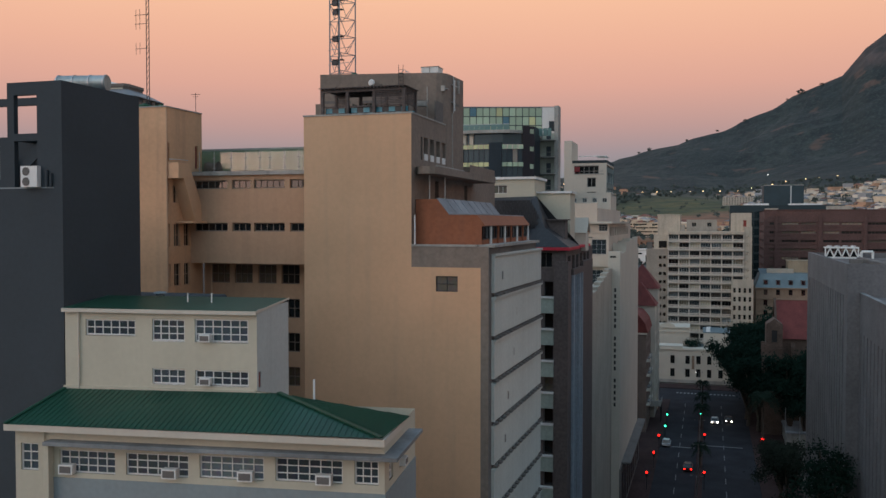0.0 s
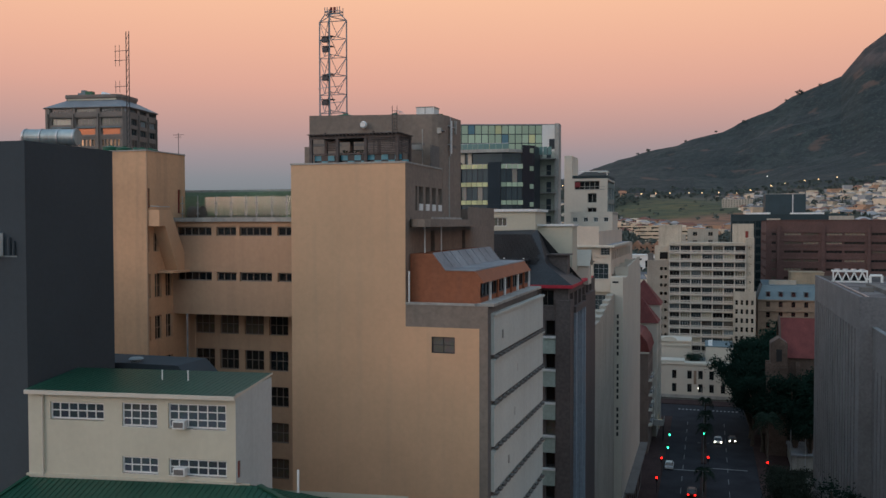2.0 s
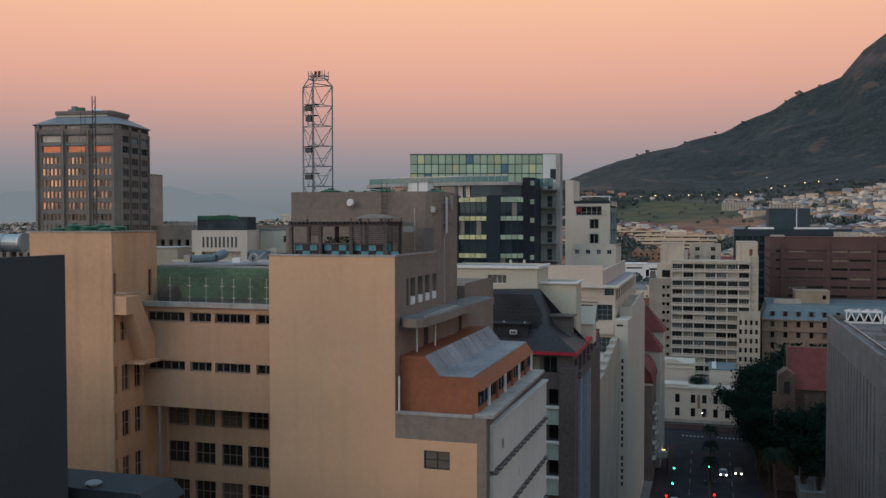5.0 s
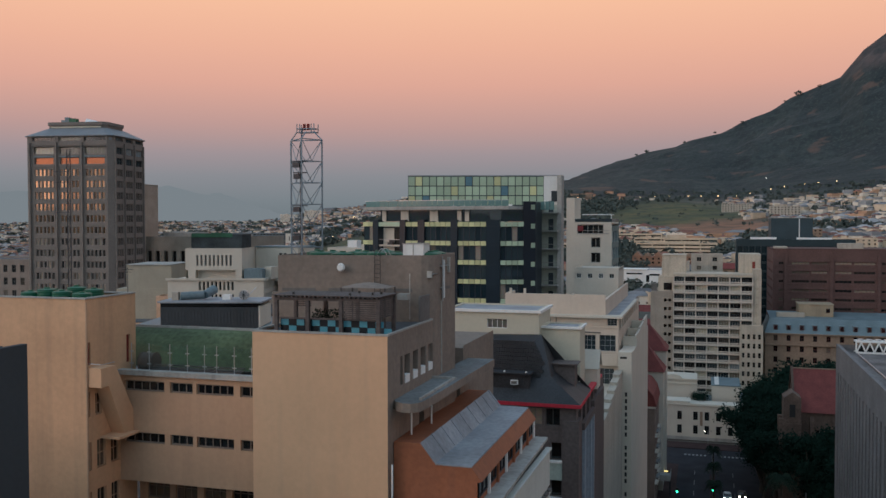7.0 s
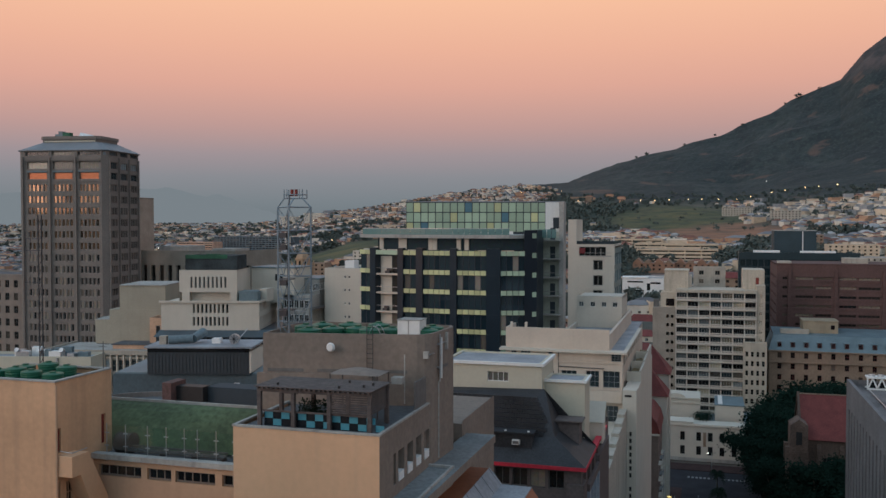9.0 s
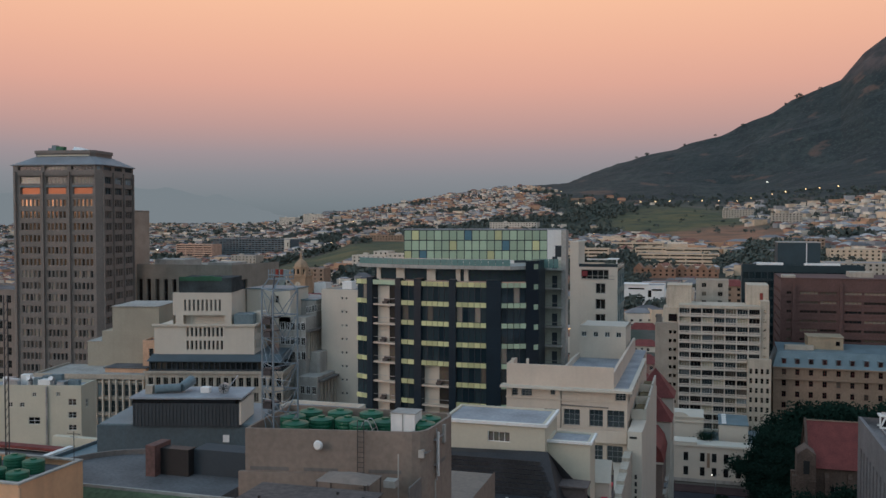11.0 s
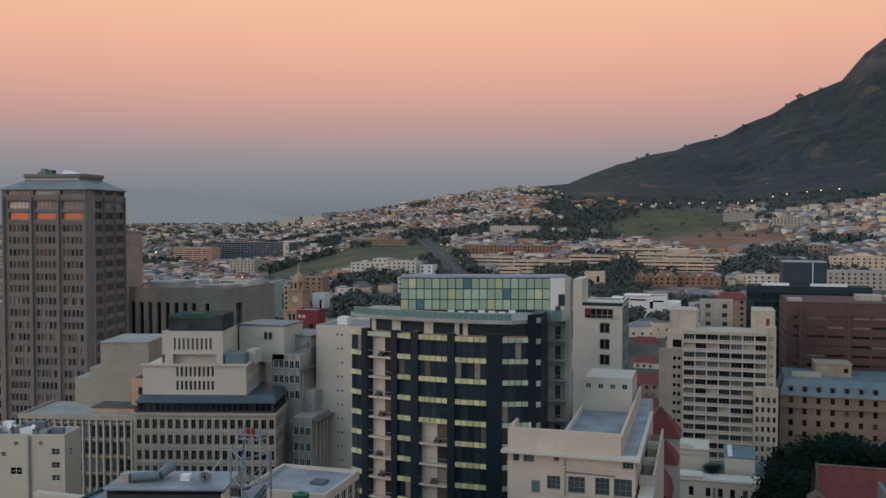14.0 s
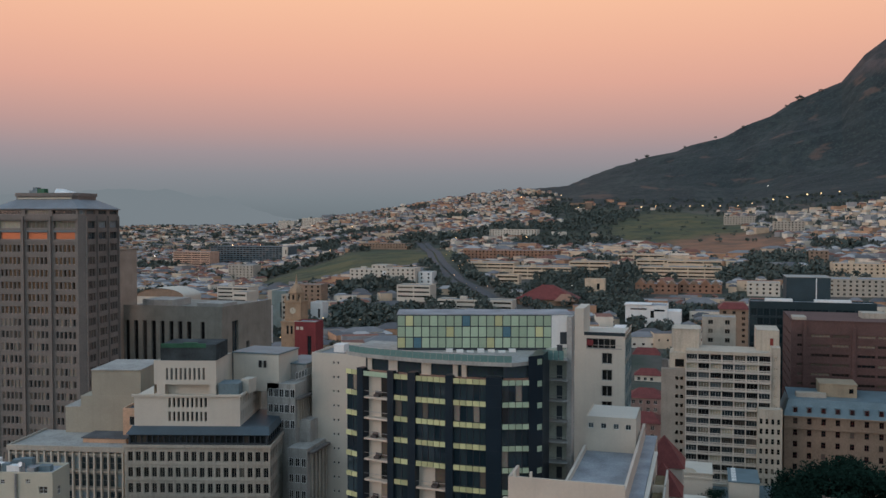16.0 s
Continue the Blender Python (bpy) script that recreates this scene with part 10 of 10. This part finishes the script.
# ---- traffic lights, street lamps, vehicles ----
def traffic_light(x, y, colour, height=3.4):
    height -= 0.5 if colour == "red" else -0.15
    t = thing("traffic_light", (x, y, 0.15), "traffic light pole with a lit lamp on the kerb", "traffic light", "traffic lights")
    part("pole", Geo().tube((x, y, 0.1), (x, y, height + 0.6), 0.07), DARKSTEEL, t)
    part("head", Geo().box(x - 0.2, x + 0.2, y - 0.2, y + 0.1, height - 0.4, height + 0.8), SIGNBLACK, t)
    k = {"red": (L_RED, height + 0.5), "green": (L_GREEN, height - 0.15)}[colour]
    part("lamp", Geo().tube((x, y - 0.2, k[1]), (x, y - 0.3, k[1]), 0.22, 0.17, 12), k[0], t, "glowing " + colour + " signal lamp")


for x, y, c in ((-9.5, 221.8, "green"), (-1.6, 225, "green"), (-9.4, 209, "green"), (-0.7, 203, "red"), (11.3, 202, "red"), (-10.3, 199.5, "red"), (-10.5, 184.2, "red"), (-10.9, 169, "red"), (-0.6, 172, "red")):
    traffic_light(x, y, c)


def street_lamp(x, y, h=8.5, lit=False):
    t = thing("street_lamp", (x, y, 0.15), "tall slim street lamp pole with a short arm", "street lamp", "street lamps")
    part("pole", Geo().tube((x, y, 0.1), (x, y, h), 0.09, 0.06), STEEL, t)
    part("arm", Geo().tube((x - 0.8, y, h + 0.1), (x + 0.8, y, h + 0.1), 0.035), DARKSTEEL, t)
    part("lantern", Geo().box(x - 1.1, x - 0.7, y - 0.1, y + 0.1, h, h + 0.12).box(x + 0.7, x + 1.1, y - 0.1, y + 0.1, h, h + 0.12), CONC_DK, t)
    if lit:
        part("globe", Geo().tube((x - 0.9, y, h - 0.12), (x - 0.9, y, h), 0.14, 0.2, 10), L_WHITE, t, "lit white globe")


for y in (242, 226, 198, 176, 154):
    street_lamp(-1.7, y, 7.5)
street_lamp(-2.7, 277.5, 5, True)
wl_ = thing("wall_lamp", (-14.2, 244, 4), "bright wall lamp beside a street doorway", "lamp")
part("bracket", Geo().box(-14.4, -14.1, 243.9, 244.1, 3.9, 4.3), DARKSTEEL, wl_)
part("globe", Geo().tube((-14.0, 244, 4.0), (-14.0, 244, 4.35), 0.2, 0.15, 10), L_WHITE, wl_)
for x, y, h in ((16.3, 207.5, 9.5), (19.3, 208, 7.5)):
    p = thing("flag_pole", (x, y, 0.15), "bare slim pole beside the pavement", "pole", "bare poles")
    part("pole", Geo().tube((x, y, 0.1), (x, y, h), 0.1, 0.07), STEEL, p)


def car(x, y, paint, away, label, lit=True, van=False):
    t = thing("car", (x, y, 0.02), label, "car", "cars on the street")
    w, L, h = 0.88, 2.1, 1.45 if not van else 1.9
    b = Geo()
    b.loft([(x - w, y - L, 0.35), (x + w, y - L, 0.35), (x + w, y + L, 0.35), (x - w, y + L, 0.35)], [(x - w, y - L, 0.85), (x + w, y - L, 0.85), (x + w, y + L, 0.85), (x - w, y + L, 0.85)])
    part("body", b, paint, t)
    c = Geo().loft([(x - w + 0.05, y - L * 0.75, 0.85), (x + w - 0.05, y - L * 0.75, 0.85), (x + w - 0.05, y + L * 0.55, 0.85), (x - w + 0.05, y + L * 0.55, 0.85)], [(x - w + 0.2, y - L * 0.5, h), (x + w - 0.2, y - L * 0.5, h), (x + w - 0.2, y + L * 0.3, h), (x - w + 0.2, y + L * 0.3, h)])
    part("cabin", c, GLASS_DK, t)
    part("roof", Geo().box(x - w + 0.22, x + w - 0.22, y - L * 0.48, y + L * 0.28, h, h + 0.04), paint, t)
    for a in (-1, 1):
        for k in (-1, 1):
            part("wheel", Geo().tube((x + a * (w - 0.18), y + k * L * 0.62, 0.33), (x + a * w, y + k * L * 0.62, 0.33), 0.32, n=14), RUBBER, t)
        if lit:
            part("tail_lamp" if away else "headlamp", Geo().box(x + a * 0.66 - 0.17, x + a * 0.66 + 0.17, y - L - 0.06, y - L, 0.55, 0.8), L_RED if away else L_WHITE, t)


car(-3.8, 185.5, CARDARK, True, "dark car with glowing red tail lamps driving away")
car(1.6, 231, CARWHITE, False, "pale car with bright headlamps coming nearer")
car(5.0, 233, CARDARK, False, "dark car with headlamps lit waiting in its lane")
car(-8.9, 204.6, CARWHITE, True, "white car parked at the kerb", False)
cy = thing("kiosk", (20, 216, 0.15), "low pale flat-roofed pavement kiosk", "kiosk")
part("wall", Geo().box(16.8, 24, 210, 222, 0.1, 3.3), CONC, cy)
part("roof", Geo().box(16.5, 24.3, 209.6, 222.4, 3.3, 3.6), ROOFGREY, cy)


# ---- plain unseen blocks added round and behind the camera to enclose and shade streets ----
rb = random.Random(6)
for i, (x0, x1, y0, y1, h) in enumerate(((-75, -18, -48, -22, 24), (18, 70, -40, 0, 44), (18, 70, 10, 60, 40), (18, 60, 66, 96, 42), (-140, -80, -40, 0, 22), (-140, -82, 8, 40, 20), (-75, -18, -95, -60, 26), (18, 75, -95, -55, 48), (-60, -14.5, -160, -110, 28), (14.5, 70, -160, -110, 42), (-100, -62, 40, 60, 34), (-95, -66, 66, 100, 38))):
    W, D = x1 - x0, y1 - y0
    block("city_block", x0, x1, y0, y1, 0, h, (BEIGE, CONC, TAN_FADED, GREYPAINT)[i % 4], ROOFGREY, "plain unseen mid-rise city block with regular windows, added for shade", "building", [(2 + k * 5, 4.6 + k * 5, h - 3.2 - 3.5 * j, h - 1.4 - 3.5 * j) for k in range(int((W - 3) / 5)) for j in range(4)], group="city blocks", pane=GLASS_DK)
